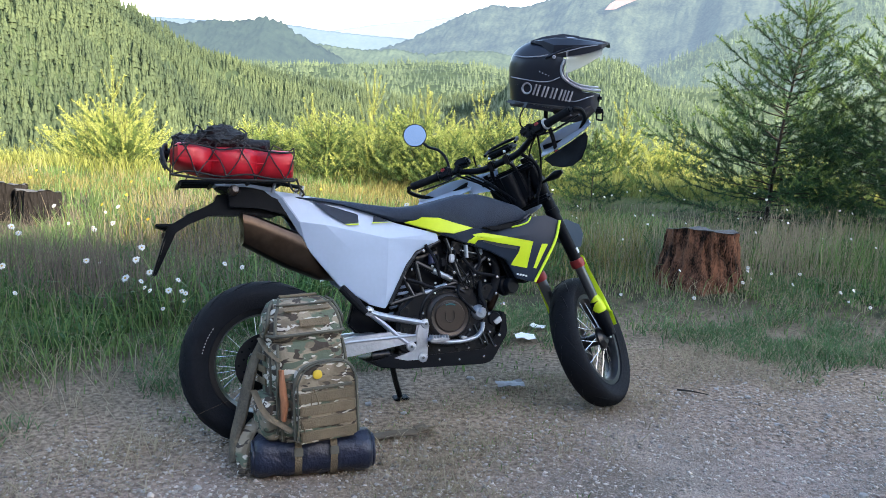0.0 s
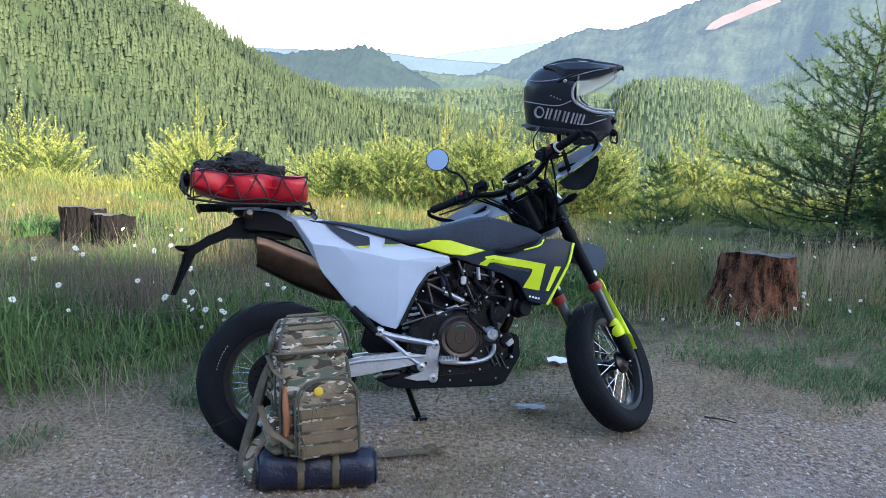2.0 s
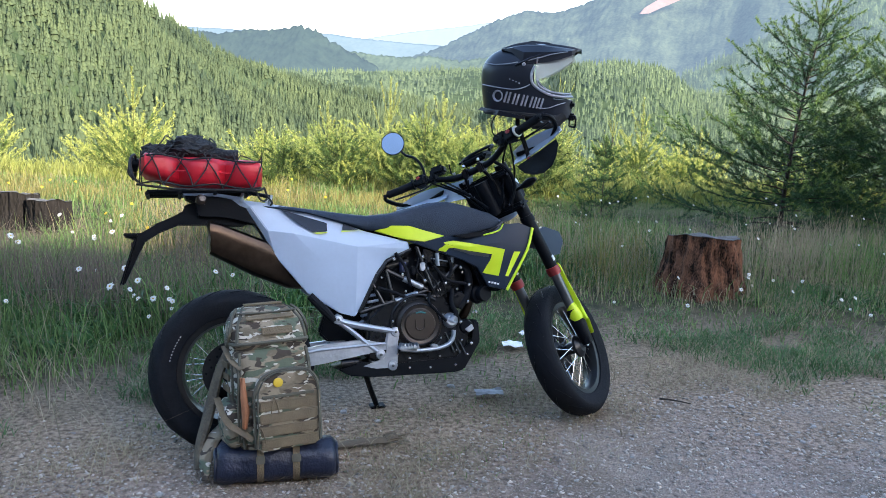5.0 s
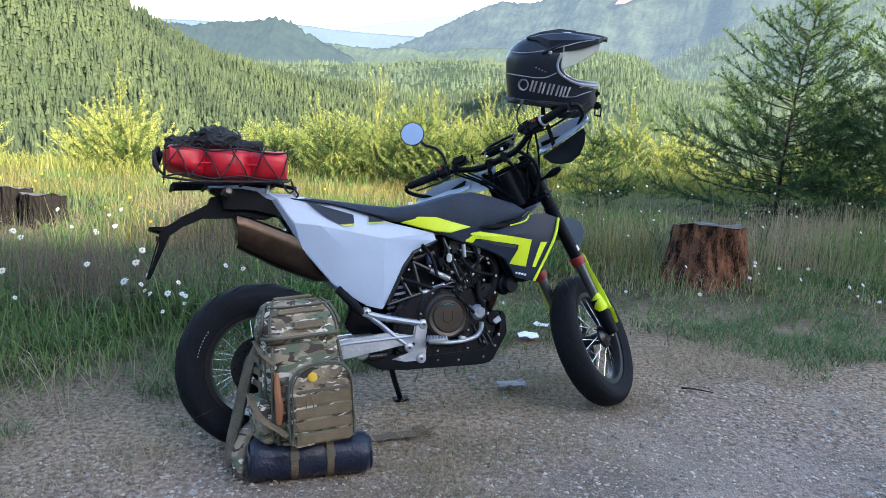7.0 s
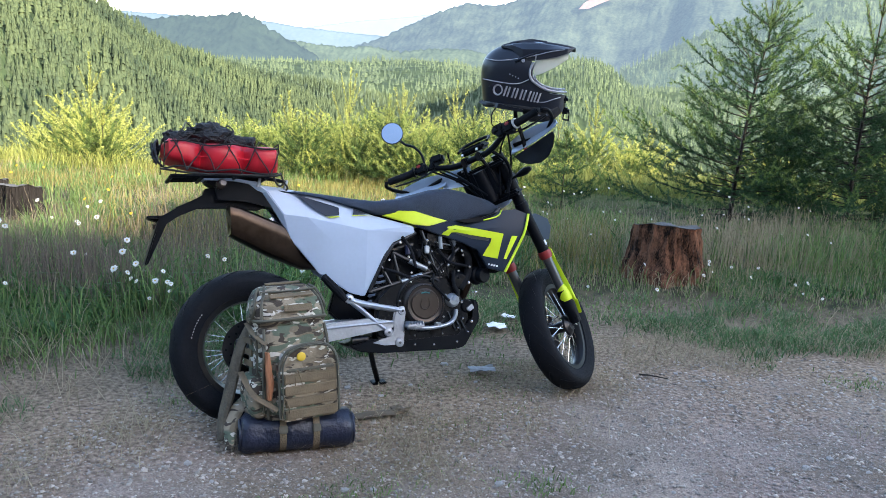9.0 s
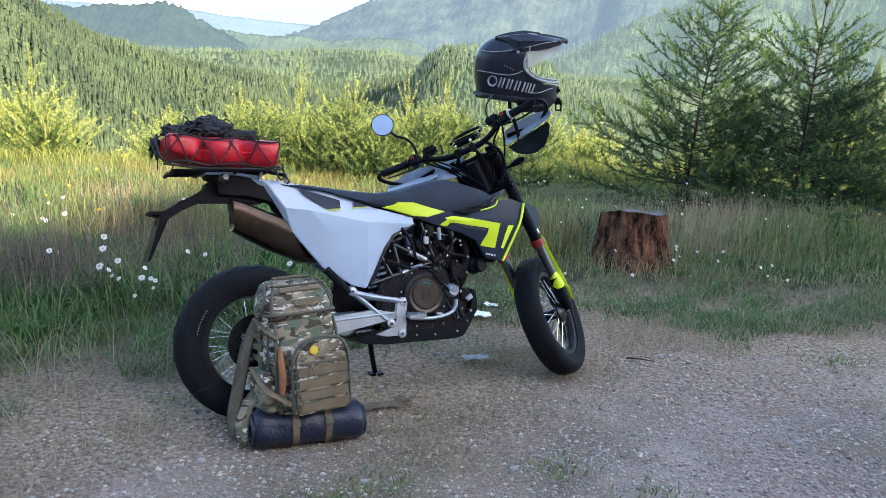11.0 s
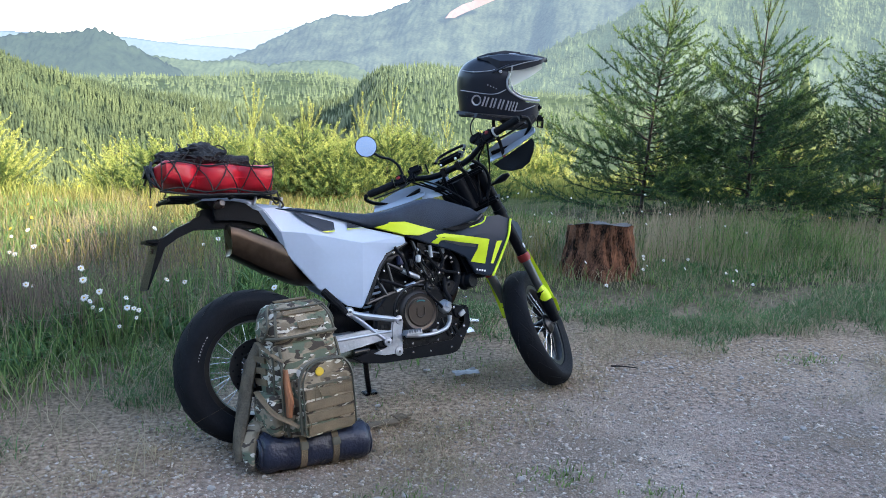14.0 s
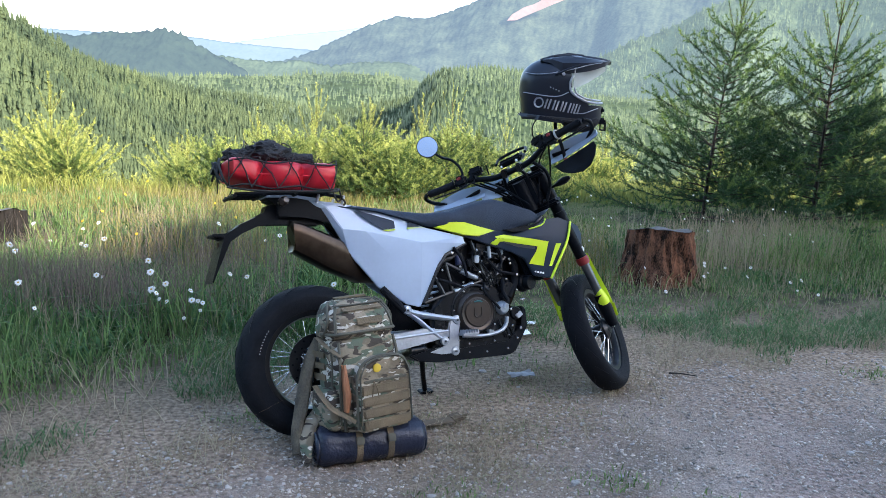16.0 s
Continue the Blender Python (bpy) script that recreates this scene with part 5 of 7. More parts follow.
for s in (1, -1):
    bm = folded([(0.574, -0.092, 0.853), (0.648, -0.1, 0.873), (0.722, -0.1, 0.87), (0.80, -0.098, 0.846), (0.878, -0.094, 0.825), (0.785, -0.104, 0.803), (0.712, -0.1, 0.812)], [(0, 1, 6), (1, 2, 6), (2, 3, 5, 6), (3, 4, 5)], 0.02)
    part("tank_side", bm if s == 1 else mirrored(bm), M_NEON, bike, "neon yellow plastic panel")
# radiator shroud
Q = [(0.71, -0.094, 0.810), (0.785, -0.10, 0.801), (0.88, -0.106, 0.824), (0.96, -0.125, 0.812), (1.03, -0.14, 0.826), (1.12, -0.148, 0.864), (1.19, -0.155, 0.87), (1.246, -0.16, 0.847), (1.225, -0.168, 0.78), (1.20, -0.168, 0.727), (1.114, -0.165, 0.588), (1.048, -0.14, 0.606), (1.004, -0.135, 0.686), (0.94, -0.13, 0.721), (0.83, -0.1, 0.764),
     (0.95, -0.142, 0.778), (1.12, -0.172, 0.79), (1.11, -0.165, 0.70)]
QF = [(0, 1, 14), (1, 2, 15, 14), (2, 3, 15), (3, 4, 15), (4, 16, 15), (4, 5, 16), (5, 6, 16), (6, 7, 8, 16), (8, 9, 16), (9, 17, 16), (9, 10, 17), (10, 11, 17), (11, 12, 17), (12, 13, 17), (13, 15, 17), (15, 16, 17), (13, 14, 15)]
for s in (1, -1):
    bm = folded(Q, QF, 0.02)
    part("radiator_shroud", bm if s == 1 else mirrored(bm), M_DARKGREY, bike, "dark grey shroud with neon graphics", angle=15)


def skin_y(x, z, pts, faces):
    """The y of a folded panel at (x, z)."""
    for f in faces:
        for k in range(1, len(f) - 1):
            a, b, c = (pts[f[0]], pts[f[k]], pts[f[k + 1]])
            det = (b[2] - c[2]) * (a[0] - c[0]) + (c[0] - b[0]) * (a[2] - c[2])
            if abs(det) < 1e-9:
                continue
            u = ((b[2] - c[2]) * (x - c[0]) + (c[0] - b[0]) * (z - c[2])) / det
            v = ((c[2] - a[2]) * (x - c[0]) + (a[0] - c[0]) * (z - c[2])) / det
            if u >= -0.02 and v >= -0.02 and u + v <= 1.02:
                return u * a[1] + v * b[1] + (1 - u - v) * c[1]
    return -0.15


def sticker(poly, cells=0.012, lift=0.0015):
    """A strip sticker that follows the shroud: quads given as pairs of edge points."""
    bm = bmesh.new()
    rows = []
    for (a, b), (c, d2) in zip(poly, poly[1:]):
        m = max(1, int(math.dist(a, c) / cells))
        for k in range(m + (1 if (c, d2) == poly[-1] else 0)):
            f = k / m
            pa, pb = (a[0] + (c[0] - a[0]) * f, a[1] + (c[1] - a[1]) * f), (b[0] + (d2[0] - b[0]) * f, b[1] + (d2[1] - b[1]) * f)
            row = []
            for j in range(5):
                g = j / 4
                x, z = pa[0] + (pb[0] - pa[0]) * g, pa[1] + (pb[1] - pa[1]) * g
                row.append(bm.verts.new((x, skin_y(x, z, Q, QF) - lift, z)))
            rows.append(row)
    for r0, r1 in zip(rows, rows[1:]):
        for j in range(4):
            bm.faces.new((r0[j], r0[j + 1], r1[j + 1], r1[j]))
    ext = bmesh.ops.extrude_face_region(bm, geom=bm.faces[:])
    bmesh.ops.translate(bm, verts=[g for g in ext["geom"] if isinstance(g, bmesh.types.BMVert)], vec=(0, 0.001, 0))
    return bm


part("shroud_graphic", sticker([((0.872, 0.757), (0.842, 0.764)), ((0.884, 0.772), (0.866, 0.798)), ((0.905, 0.772), (0.905, 0.803)), ((0.97, 0.757), (0.98, 0.788)), ((1.06, 0.74), (1.116, 0.759)), ((1.055, 0.72), (1.109, 0.735)), ((1.022, 0.663), (1.088, 0.648))]), M_NEON, bike, "angular neon yellow graphic")
part("shroud_graphic", sticker([((1.157, 0.748), (1.186, 0.747)), ((1.114, 0.647), (1.127, 0.644))]), M_NEON, bike, "neon yellow bar")
part("shroud_graphic", sticker([((0.905, 0.765), (0.905, 0.772)), ((0.97, 0.742), (0.975, 0.754)), ((1.045, 0.728), (1.05, 0.738))]), M_FORK, bike, "grey graphic")
part("shroud_edge", tube(spline([(1.246, -0.168, 0.846), (1.225, -0.175, 0.78), (1.20, -0.175, 0.727), (1.116, -0.171, 0.588)]), 0.006, 8), M_NEON, bike, "neon yellow edge trim")
part("shroud_edge", tube(spline([(1.118, -0.153, 0.866), (1.105, -0.154, 0.845), (1.08, -0.152, 0.833), (1.03, -0.146, 0.822)]), 0.0035, 8), M_NEON, bike)
part("shroud_vent", prism([(0.90, 0.826), (1.03, 0.835), (1.10, 0.858), (1.08, 0.838), (1.0, 0.815), (0.94, 0.812)], -0.146, -0.12, 0.001), M_BLACK, bike, "black mesh vent")
for k, (x, w) in enumerate(((1.05, 0.008), (1.062, 0.009), (1.073, 0.009), (1.084, 0.008))):
    part("shroud_print", box((w, 0.002, 0.008), Matrix.Translation((x, skin_y(x, 0.622, Q, QF) - 0.002, 0.624 - 0.003 * k)), 0), M_DECALWHITE, bike, "small white print bars")
part("fuel_tank", prism([(0.78, 0.80), (0.9, 0.88), (1.08, 0.86), (1.1, 0.82), (1.0, 0.76)], -0.06, 0.06, 0.01), M_BLACK, bike)

# fork, steered
for s in (-1, 1):
    y = s * 0.098
    top, mid, low = Vector((1.125, y, 1.115)), Vector((1.352, y, 0.655)), Vector((1.50, y, 0.305))
    ob = part("fork_tube", steered(tube([top, top.lerp(mid, 0.3), top.lerp(mid, 0.55), mid], [0.029, 0.030, 0.027, 0.027], 20)), M_BLACK, bike, "black upper fork tube")
    part("fork_collar", steered(tube([top.lerp(mid, 0.5), top.lerp(mid, 0.56)], 0.0315, 20)), M_BLACK, ob)
    part("fork_print", steered(box((0.02, 0.004, 0.025), Matrix.Translation(top.lerp(mid, 0.93) + Vector((0, -0.027, 0))) @ Matrix.Rotation(radians(-27), 4, "Y"), 0.001)), M_DECALWHITE, ob, "white label")
    part("dust_seal", steered(tube([mid, mid.lerp(low, 0.06), mid.lerp(low, 0.1)], [0.031, 0.033, 0.029], 20)), M_REDRUB, bike, "red fork seal ring")
    part("fork_slider", steered(tube([mid.lerp(low, 0.08), mid.lerp(low, 0.6)], 0.0225, 18)), M_FORK, bike, "grey fork slider")
    part("fork_foot", steered(tube([mid.lerp(low, 0.55), mid.lerp(low, 0.75), low], [0.03, 0.034, 0.026], 18)), M_BLACK, bike)
    g = folded([(1.352, y + s * 0.035, 0.665), (1.385, y + s * 0.03, 0.655), (1.405, y + s * 0.03, 0.60), (1.462, y + s * 0.038, 0.475), (1.515, y + s * 0.03, 0.41), (1.535, y + s * 0.03, 0.345), (1.522, y + s * 0.034, 0.345), (1.488, y + s * 0.044, 0.405), (1.455, y + s * 0.046, 0.405), (1.44, y + s * 0.044, 0.44), (1.438, y + s * 0.044, 0.475), (1.392, y + s * 0.036, 0.59)],
               [(0, 1, 2, 11), (2, 3, 10, 11), (3, 4, 7, 8, 9, 10), (4, 5, 6, 7)], -s * 0.03, 0.002)
    part("fork_guard_wrap", steered(tube([mid.lerp(low, q) + Vector((-0.002, s * 0.004, 0)) for q in (0.44, 0.51, 0.58, 0.64, 0.69, 0.73)], [0.012, 0.021, 0.029, 0.033, 0.031, 0.014], 16)), M_NEON, bike, "neon yellow lower end of the fork guard")
    part("fork_guard", steered(g), M_NEON, bike, "neon yellow fork guard")
for z, x in ((1.075, 1.135), (0.93, 1.205)):
    part("triple_clamp", steered(box((0.075, 0.27, 0.032), pose(x - 0.005, 0, z, 0, -27, 0), 0.012, 3)), M_BLACK, bike)
part("steering_head", steered(tube([(1.09, 0, 1.06), (1.16, 0, 0.92)], 0.032, 16)), M_BLACK, bike)
part("front_mudguard", steered(loft([[(x, -w, z - 0.035), (x, -w * 0.96, z - 0.004), (x, -w * 0.5, z + 0.01), (x, 0, z + 0.016), (x, w * 0.5, z + 0.01), (x, w * 0.96, z - 0.004), (x, w, z - 0.035), (x, w * 0.85, z - 0.02), (x, 0, z), (x, -w * 0.85, z - 0.02)] for x, w, z in ((1.2, 0.07, 0.80), (1.3, 0.075, 0.84), (1.42, 0.078, 0.862), (1.55, 0.07, 0.862), (1.66, 0.045, 0.845))])), M_DARKGREY, bike, "grey front mudguard", angle=50)
part("mudguard_side", steered(folded([(1.25, -0.082, 0.80), (1.42, -0.085, 0.865), (1.60, -0.07, 0.868), (1.615, -0.07, 0.82), (1.53, -0.076, 0.745), (1.40, -0.08, 0.715)], [(0, 1, 2, 3, 4, 5)], 0.012)), M_DARKGREY, bike, "dark grey side of the mudguard")
mask = part("headlight_mask", steered(loft([[(x + 0.03 * math.sin(a), w * math.cos(a), 1.02 + h * math.sin(a)) for a in np.linspace(0, 6.283, 25)[:-1]] for x, w, h in ((1.2, 0.07, 0.09), (1.23, 0.088, 0.115), (1.28, 0.09, 0.12), (1.33, 0.07, 0.1), (1.35, 0.04, 0.06))])), M_WHITE, bike, "white headlight mask with dark flashes")
for s in (-1, 1):
    part("mask_flash", steered(folded([(1.225, s * 0.09, 1.06), (1.29, s * 0.092, 1.05), (1.30, s * 0.092, 1.0), (1.24, s * 0.091, 0.96)], [(0, 1, 2, 3)], s * 0.002, 0)), M_BLACK, mask, "black flash")
part("guard_inner", steered(folded([(1.12, 0.05, 1.02), (1.125, 0.05, 1.115), (1.105, 0.2, 1.135), (1.1, 0.2, 1.05)], [(0, 1, 2, 3)], 0.008, 0.001)), M_WHITE, bike, "white inner end of the hand guard")
# Black box added behind the clamps to close see-through gaps.
part("clamp_backing", steered(box((0.11, 0.15, 0.17), pose(1.17, 0, 1.02, 0, -20, 0), 0.02, 3)), M_BLACK, bike)
part("dashboard", steered(box((0.09, 0.13, 0.035), pose(1.12, 0, 1.185, 0, -20, 0), 0.012, 3)), M_BLACK, bike)
part("dash_rim", steered(tube(spline([(1.1, -0.08, 1.19), (1.16, -0.07, 1.23), (1.175, 0, 1.24), (1.16, 0.07, 1.23), (1.1, 0.08, 1.19)]), 0.007, 8)), M_BLACK, bike)

# handlebar
BAR = spline([(0.965, 0.415, 1.152), (1.0, 0.27, 1.15), (1.028, 0.2, 1.147), (1.06, 0.1, 1.12), (1.068, 0, 1.117), (1.06, -0.1, 1.12), (1.028, -0.2, 1.15), (1.0, -0.27, 1.164), (0.962, -0.415, 1.157)])
part("handlebar", steered(tube(BAR, [0.0115, 0.0115, 0.012, 0.0145, 0.0145, 0.0145, 0.012, 0.0115, 0.0115], 14)), M_BLACK, bike, "black tapered handlebar")
for s in (-1, 1):
    zz = 1.152 if s > 0 else 1.158
    part("grip", steered(tube([(0.966, s * 0.41, zz), (0.98, s * 0.35, zz), (0.997, s * 0.285, zz + 0.002)], [0.0175, 0.017, 0.018], 14)), M_RUBBER, bike, "black rubber grip")
    part("grip_flange", steered(tube([(0.996, s * 0.285, zz + 0.003), (0.998, s * 0.278, zz + 0.003)], 0.025, 14)), M_LIGHTGREY if s < 0 else M_BLACK, bike)
    sw = part("switch_gear", steered(box((0.05, 0.06, 0.055), pose(1.01, s * 0.245, zz + 0.004, 0, 0, s * 8), 0.012, 3)), M_BLACK, bike)
    part("switch_button", steered(box((0.012, 0.022, 0.014), pose(0.985, s * 0.245, zz + 0.016), 0.004)), M_REDRUB, sw, "red switch")
    part("lever_clamp", steered(box((0.05, 0.035, 0.04), pose(1.03, s * 0.19, zz), 0.01, 2)), M_BLACK, bike)
    part("brake_reservoir" if s < 0 else "clutch_reservoir", steered(box((0.05, 0.07, 0.04), pose(1.055, s * 0.175, zz + 0.035, 0, 0, s * 12), 0.01, 2)), M_BLACK, bike)
    part("lever", steered(tube(spline([(1.05, s * 0.2, zz - 0.005), (1.065, s * 0.27, zz - 0.01), (1.05, s * 0.34, zz - 0.012), (1.03, s * 0.42, zz - 0.01)]), 0.0065, 8, flat=0.6)), M_ENGINE, bike)
    part("guard_bar", steered(tube(spline([(0.962, s * 0.425, zz), (0.995, s * 0.445, zz - 0.01), (1.07, s * 0.42, zz - 0.03), (1.115, s * 0.33, zz - 0.05), (1.11, s * 0.2, zz - 0.045)]), 0.0095, 10)), M_BLACK, bike)
    rows = []
    for f in np.linspace(0, 1, 9):
        y = s * (0.185 + 0.26 * f)
        x = 1.10 - 0.05 * f ** 2.2
        lo, hi = zz - 0.09 + 0.02 * f * f, zz - 0.035 + 0.03 * math.sin(math.pi * min(1, f * 0.9 + 0.1))
        rows.append([(x - 0.012, y, lo), (x + 0.004, y, lo + 0.02), (x + 0.02, y, (lo + hi) / 2), (x + 0.008, y, hi), (x + 0.004, y, hi), (x + 0.016, y, (lo + hi) / 2), (x, y, lo + 0.02), (x - 0.016, y, lo + 0.002)])
    hg = part("hand_guard", steered(loft(rows)), M_WHITE, bike, "white plastic hand guard", angle=50)
    part("guard_flap", steered(folded([(1.085, s * 0.2, zz - 0.105), (1.06, s * 0.3, zz - 0.10), (1.045, s * 0.42, zz - 0.085), (1.04, s * 0.425, zz - 0.11), (1.042, s * 0.405, zz - 0.15), (1.047, s * 0.37, zz - 0.185), (1.054, s * 0.325, zz - 0.195), (1.065, s * 0.275, zz - 0.18), (1.078, s * 0.23, zz - 0.15)], [(0, 1, 2, 3, 4, 5, 6, 7, 8)], 0.006, 0.001)), M_BLACK, bike, "black lower flap of the hand guard")
    part("bar_clamp", steered(box((0.05, 0.03, 0.045), pose(1.068, s * 0.04, 1.118, 0, -20, 0), 0.006)), M_ENGINE, bike)
    part("clamp_bolt", steered(tube([(1.05, s * 0.04, 1.145), (1.05, s * 0.04, 1.155)], 0.007, 8)), M_STEEL, bike)
    part("front_indicator", steered(loft([[(1.16 + 0.022 * math.cos(a) * w, s * (0.12 + 0.11 * k / 4), 0.985 + 0.017 * math.sin(a) * w + 0.012 * k / 4) for a in np.linspace(0, 6.283, 13)[:-1]] for k, (x, w) in enumerate(((0, 0.35), (0, 0.4), (0, 0.9), (0, 1.05), (0, 0.45)))])), M_BLACK, bike, "black indicator on a short stalk")
for k, (a, b, c) in enumerate((((1.02, 0.2, 1.13), (1.10, 0.12, 1.06), (1.13, 0.04, 0.95)), ((1.03, -0.2, 1.14), (1.11, -0.12, 1.10), (1.15, -0.05, 0.93)), ((1.03, -0.22, 1.15), (1.12, -0.16, 1.05), (1.17, -0.07, 0.9)), ((1.04, 0.17, 1.12), (1.12, 0.07, 1.02), (1.14, 0.0, 0.9)), ((1.05, 0.15, 1.12), (1.0, 0.05, 1.03), (1.05, -0.03, 0.92)))):
    part("cable", steered(tube(spline([a, b, c], 6), 0.0045, 6)), M_BLACK, bike)
for x, y, z, w in ((1.075, -0.1, 1.14, 0.03), (1.06, -0.135, 1.148, 0.022), (1.085, 0.02, 1.142, 0.026), (1.1, -0.05, 1.125, 0.034), (1.06, 0.1, 1.142, 0.024), (1.11, 0.09, 1.1, 0.03)):
    part("silver_clip", steered(box((w, 0.012, 0.01), pose(x, y, z, 0, -15, 20), 0.002)), M_ALU, bike)
for y in (-0.11, -0.04, 0.05):
    part("wiring", steered(tube(spline([(1.06, y, 1.11), (1.1, y * 1.3, 1.06), (1.14, y * 1.2, 1.0), (1.15, y * 0.8, 0.93)]), 0.008, 8)), M_BLACK, bike)
part("aerial", steered(tube([(1.07, 0.12, 1.15), (1.07, 0.12, 1.2)], 0.004, 6)), M_BLACK, bike)
# mirror on the left bar
mc = M_STEER.inverted() @ (M_BIKE.inverted() @ Vector((-0.163, 3.985, 1.152)))
part("mirror_stem", steered(tube(spline([(1.03, 0.235, 1.165), (1.035, 0.24, 1.235), (1.04, 0.27, 1.29), (1.05, 0.32, 1.33), mc + Vector((0.01, -0.03, -0.05))]), 0.0065, 8)), M_BLACK, bike, "black mirror stem")
eye0 = M_STEER.inverted() @ (M_BIKE.inverted() @ Vector((-0.3, 0.15, 2.5)))
n0 = (eye0 - mc).normalized()
mir = part("mirror", steered(lathe([(0, -0.02), (0.02, -0.018), (0.042, -0.008), (0.0555, 0.003), (0.0555, 0.007), (0.053, 0.007), (0, 0.006)], mc, 32, n0, closed=False)), M_BLACK, bike, "round black mirror")
part("mirror_glass", steered(lathe([(0, 0.0085), (0.052, 0.0085), (0.052, 0.0065), (0, 0.0065)], mc, 32, n0, closed=False)), M_MIRROR, mir, "mirror glass tinted blue-grey, standing for reflected sky")

# luggage rack
for y in (-0.09, -0.03, 0.03, 0.09):
    part("rack_tube", tube([(-0.30, y, 1.022), (0.08, y, 1.022)], 0.008, 8), M_BLACK, bike)
for x in (-0.30, -0.18, -0.05, 0.08):
    part("rack_tube", tube([(x, -0.1, 1.016), (x, 0.1, 1.016)], 0.008, 8), M_BLACK, bike)
for x, y, z in ((0.045, -0.07, 0.985), (0.155, -0.066, 0.972), (0.045, 0.07, 0.985), (0.155, 0.066, 0.972)):
    part("rack_post", tube([(x, y, z - 0.005), (x + 0.012, y, z + 0.035)], 0.0065, 8), M_ALU, bike, "bare metal post")
part("rack_arm", tube([(0.06, -0.07, 1.02), (0.16, -0.066, 1.0)], 0.008, 8), M_BLACK, bike)


# ---- fuel container on the rack, with its net and a rolled jacket ----
M_NET = material("black_cord", (0.012, 0.012, 0.013), 0.7)
M_CLOTH = material("black_mesh_cloth", (0.016, 0.017, 0.02), 0.8, vary=0.5, bump=0.008, bump_scale=90)
can = new("fuel_container")
can.matrix_world = M_BIKE @ Matrix.Translation((-0.1, 0, 1.034)) @ Matrix.Rotation(radians(3.2), 4, "Y")
tagged(can, "flat red plastic fuel container strapped to the rack", "fuel container")


def can_w(x):
    return 0.132 - 0.045 * math.exp(-((x + 0.085) / 0.024) ** 2) - 0.045 * math.exp(-((x - 0.085) / 0.024) ** 2) - 0.10 * max(0, (abs(x) - 0.205) / 0.03) ** 2


secs = []
for x in [-0.232, -0.225, -0.21, -0.18, -0.14, -0.11, -0.095, -0.085, -0.075, -0.06, -0.03, 0.0, 0.03, 0.06, 0.075, 0.085, 0.095, 0.11, 0.14, 0.18, 0.21, 0.225, 0.232]:
    w, h0, h1 = can_w(x), 0.002 + 0.045 * max(0.0, (-0.05 - x) / 0.18) ** 1.2, 0.125 if x < -0.12 else 0.118
    if abs(x) > 0.215:
        h1 -= 0.02 * (abs(x) - 0.215) / 0.017
        h0 += 0.02 * (abs(x) - 0.215) / 0.017
    ring = []
    for k in range(28):
        a = 6.283185 * k / 28
        ca, sn = math.cos(a), math.sin(a)
        rr = (abs(ca) ** 6 + abs(sn) ** 6) ** (-1 / 6)
        zz = (h0 + h1) / 2 + (h1 - h0) / 2 * sn * rr
        under = 1 - 0.42 * max(0.0, 0.42 - zz / 0.12)          # lower half drawn in
        ring.append((x, w * ca * rr * under, zz))
    secs.append(ring)
part("container_body", loft(secs), M_RED, can, "red moulded plastic", angle=60)
part("container_neck", lathe([(0, 0.03), (0.026, 0.03), (0.028, 0.026), (0.028, 0.0), (0, 0)], (-0.235, 0.02, 0.085), 20, (-1, 0, 0.3), closed=False), M_BLACK, can, "black screw cap")
part("container_seam", tube([(-0.236, 0, 0.06), (-0.21, -0.118, 0.06), (-0.085, -0.108, 0.06), (0.0, -0.13, 0.06), (0.085, -0.108, 0.06), (0.21, -0.118, 0.06), (0.236, 0, 0.06)], 0.0025, 6), M_RED, can)

net = new("cargo_net")
net.matrix_world = can.matrix_world
tagged(net, "black elastic cargo net stretched over the container", "net")


def over(x, v):
    """A point on the container: v from -1 (near lower edge) over the top to 1."""
    w = can_w(max(-0.22, min(0.22, x))) + 0.004
    if v < -0.45:
        return (x, -w - 0.002, 0.0 + 0.125 * (v + 1) / 0.55)
    if v > 0.45:
        return (x, w + 0.002, 0.0 + 0.125 * (1 - v) / 0.55)
    return (x, w * v / 0.45, 0.130)


for k in range(5):
    x0 = -0.24 + 0.105 * k
    for sgn in (-1, 1):
        line = [over(max(-0.225, min(0.222, x0 + sgn * 0.12 * (v + 1) + 0.006 * math.sin(9 * v + k))), v) for v in np.linspace(-1, 1, 15)]
        part("net_cord", tube(line, 0.0027, 6), M_NET, net)
for v in (-0.97, -0.52, 0.1):
    part("net_cord", tube(spline([over(x, v + 0.03 * math.sin(x * 30)) for x in np.linspace(-0.225, 0.222, 9)], 3), 0.0036, 6), M_NET, net)
part("net_edge", tube(spline([(-0.23, -0.11, 0.01), (-0.25, -0.13, 0.03), (-0.262, -0.10, 0.09), (-0.25, -0.05, 0.12), (-0.245, 0.02, 0.10), (-0.25, 0.1, 0.05)]), 0.005, 8), M_NET, net)
for j in range(6):
    part("net_cord", tube(spline([(-0.25, -0.12 + 0.02 * j, 0.02 + 0.01 * (j % 3)), (-0.268, -0.10 + 0.02 * j, 0.05 + 0.012 * j), (-0.255, -0.08 + 0.02 * j, 0.105)]), 0.003, 6), M_NET, net)
part("net_edge", tube(spline([(-0.236, -0.125, 0.0), (-0.1, -0.132, -0.012), (0.05, -0.132, -0.008), (0.2, -0.13, -0.004), (0.236, -0.10, 0.01)]), 0.0045, 8), M_NET, net)
part("net_hook", tube(spline([(0.236, -0.10, 0.01), (0.25, -0.09, -0.02), (0.27, -0.08, -0.045), (0.262, -0.075, -0.055)]), 0.004, 6), M_NET, net)
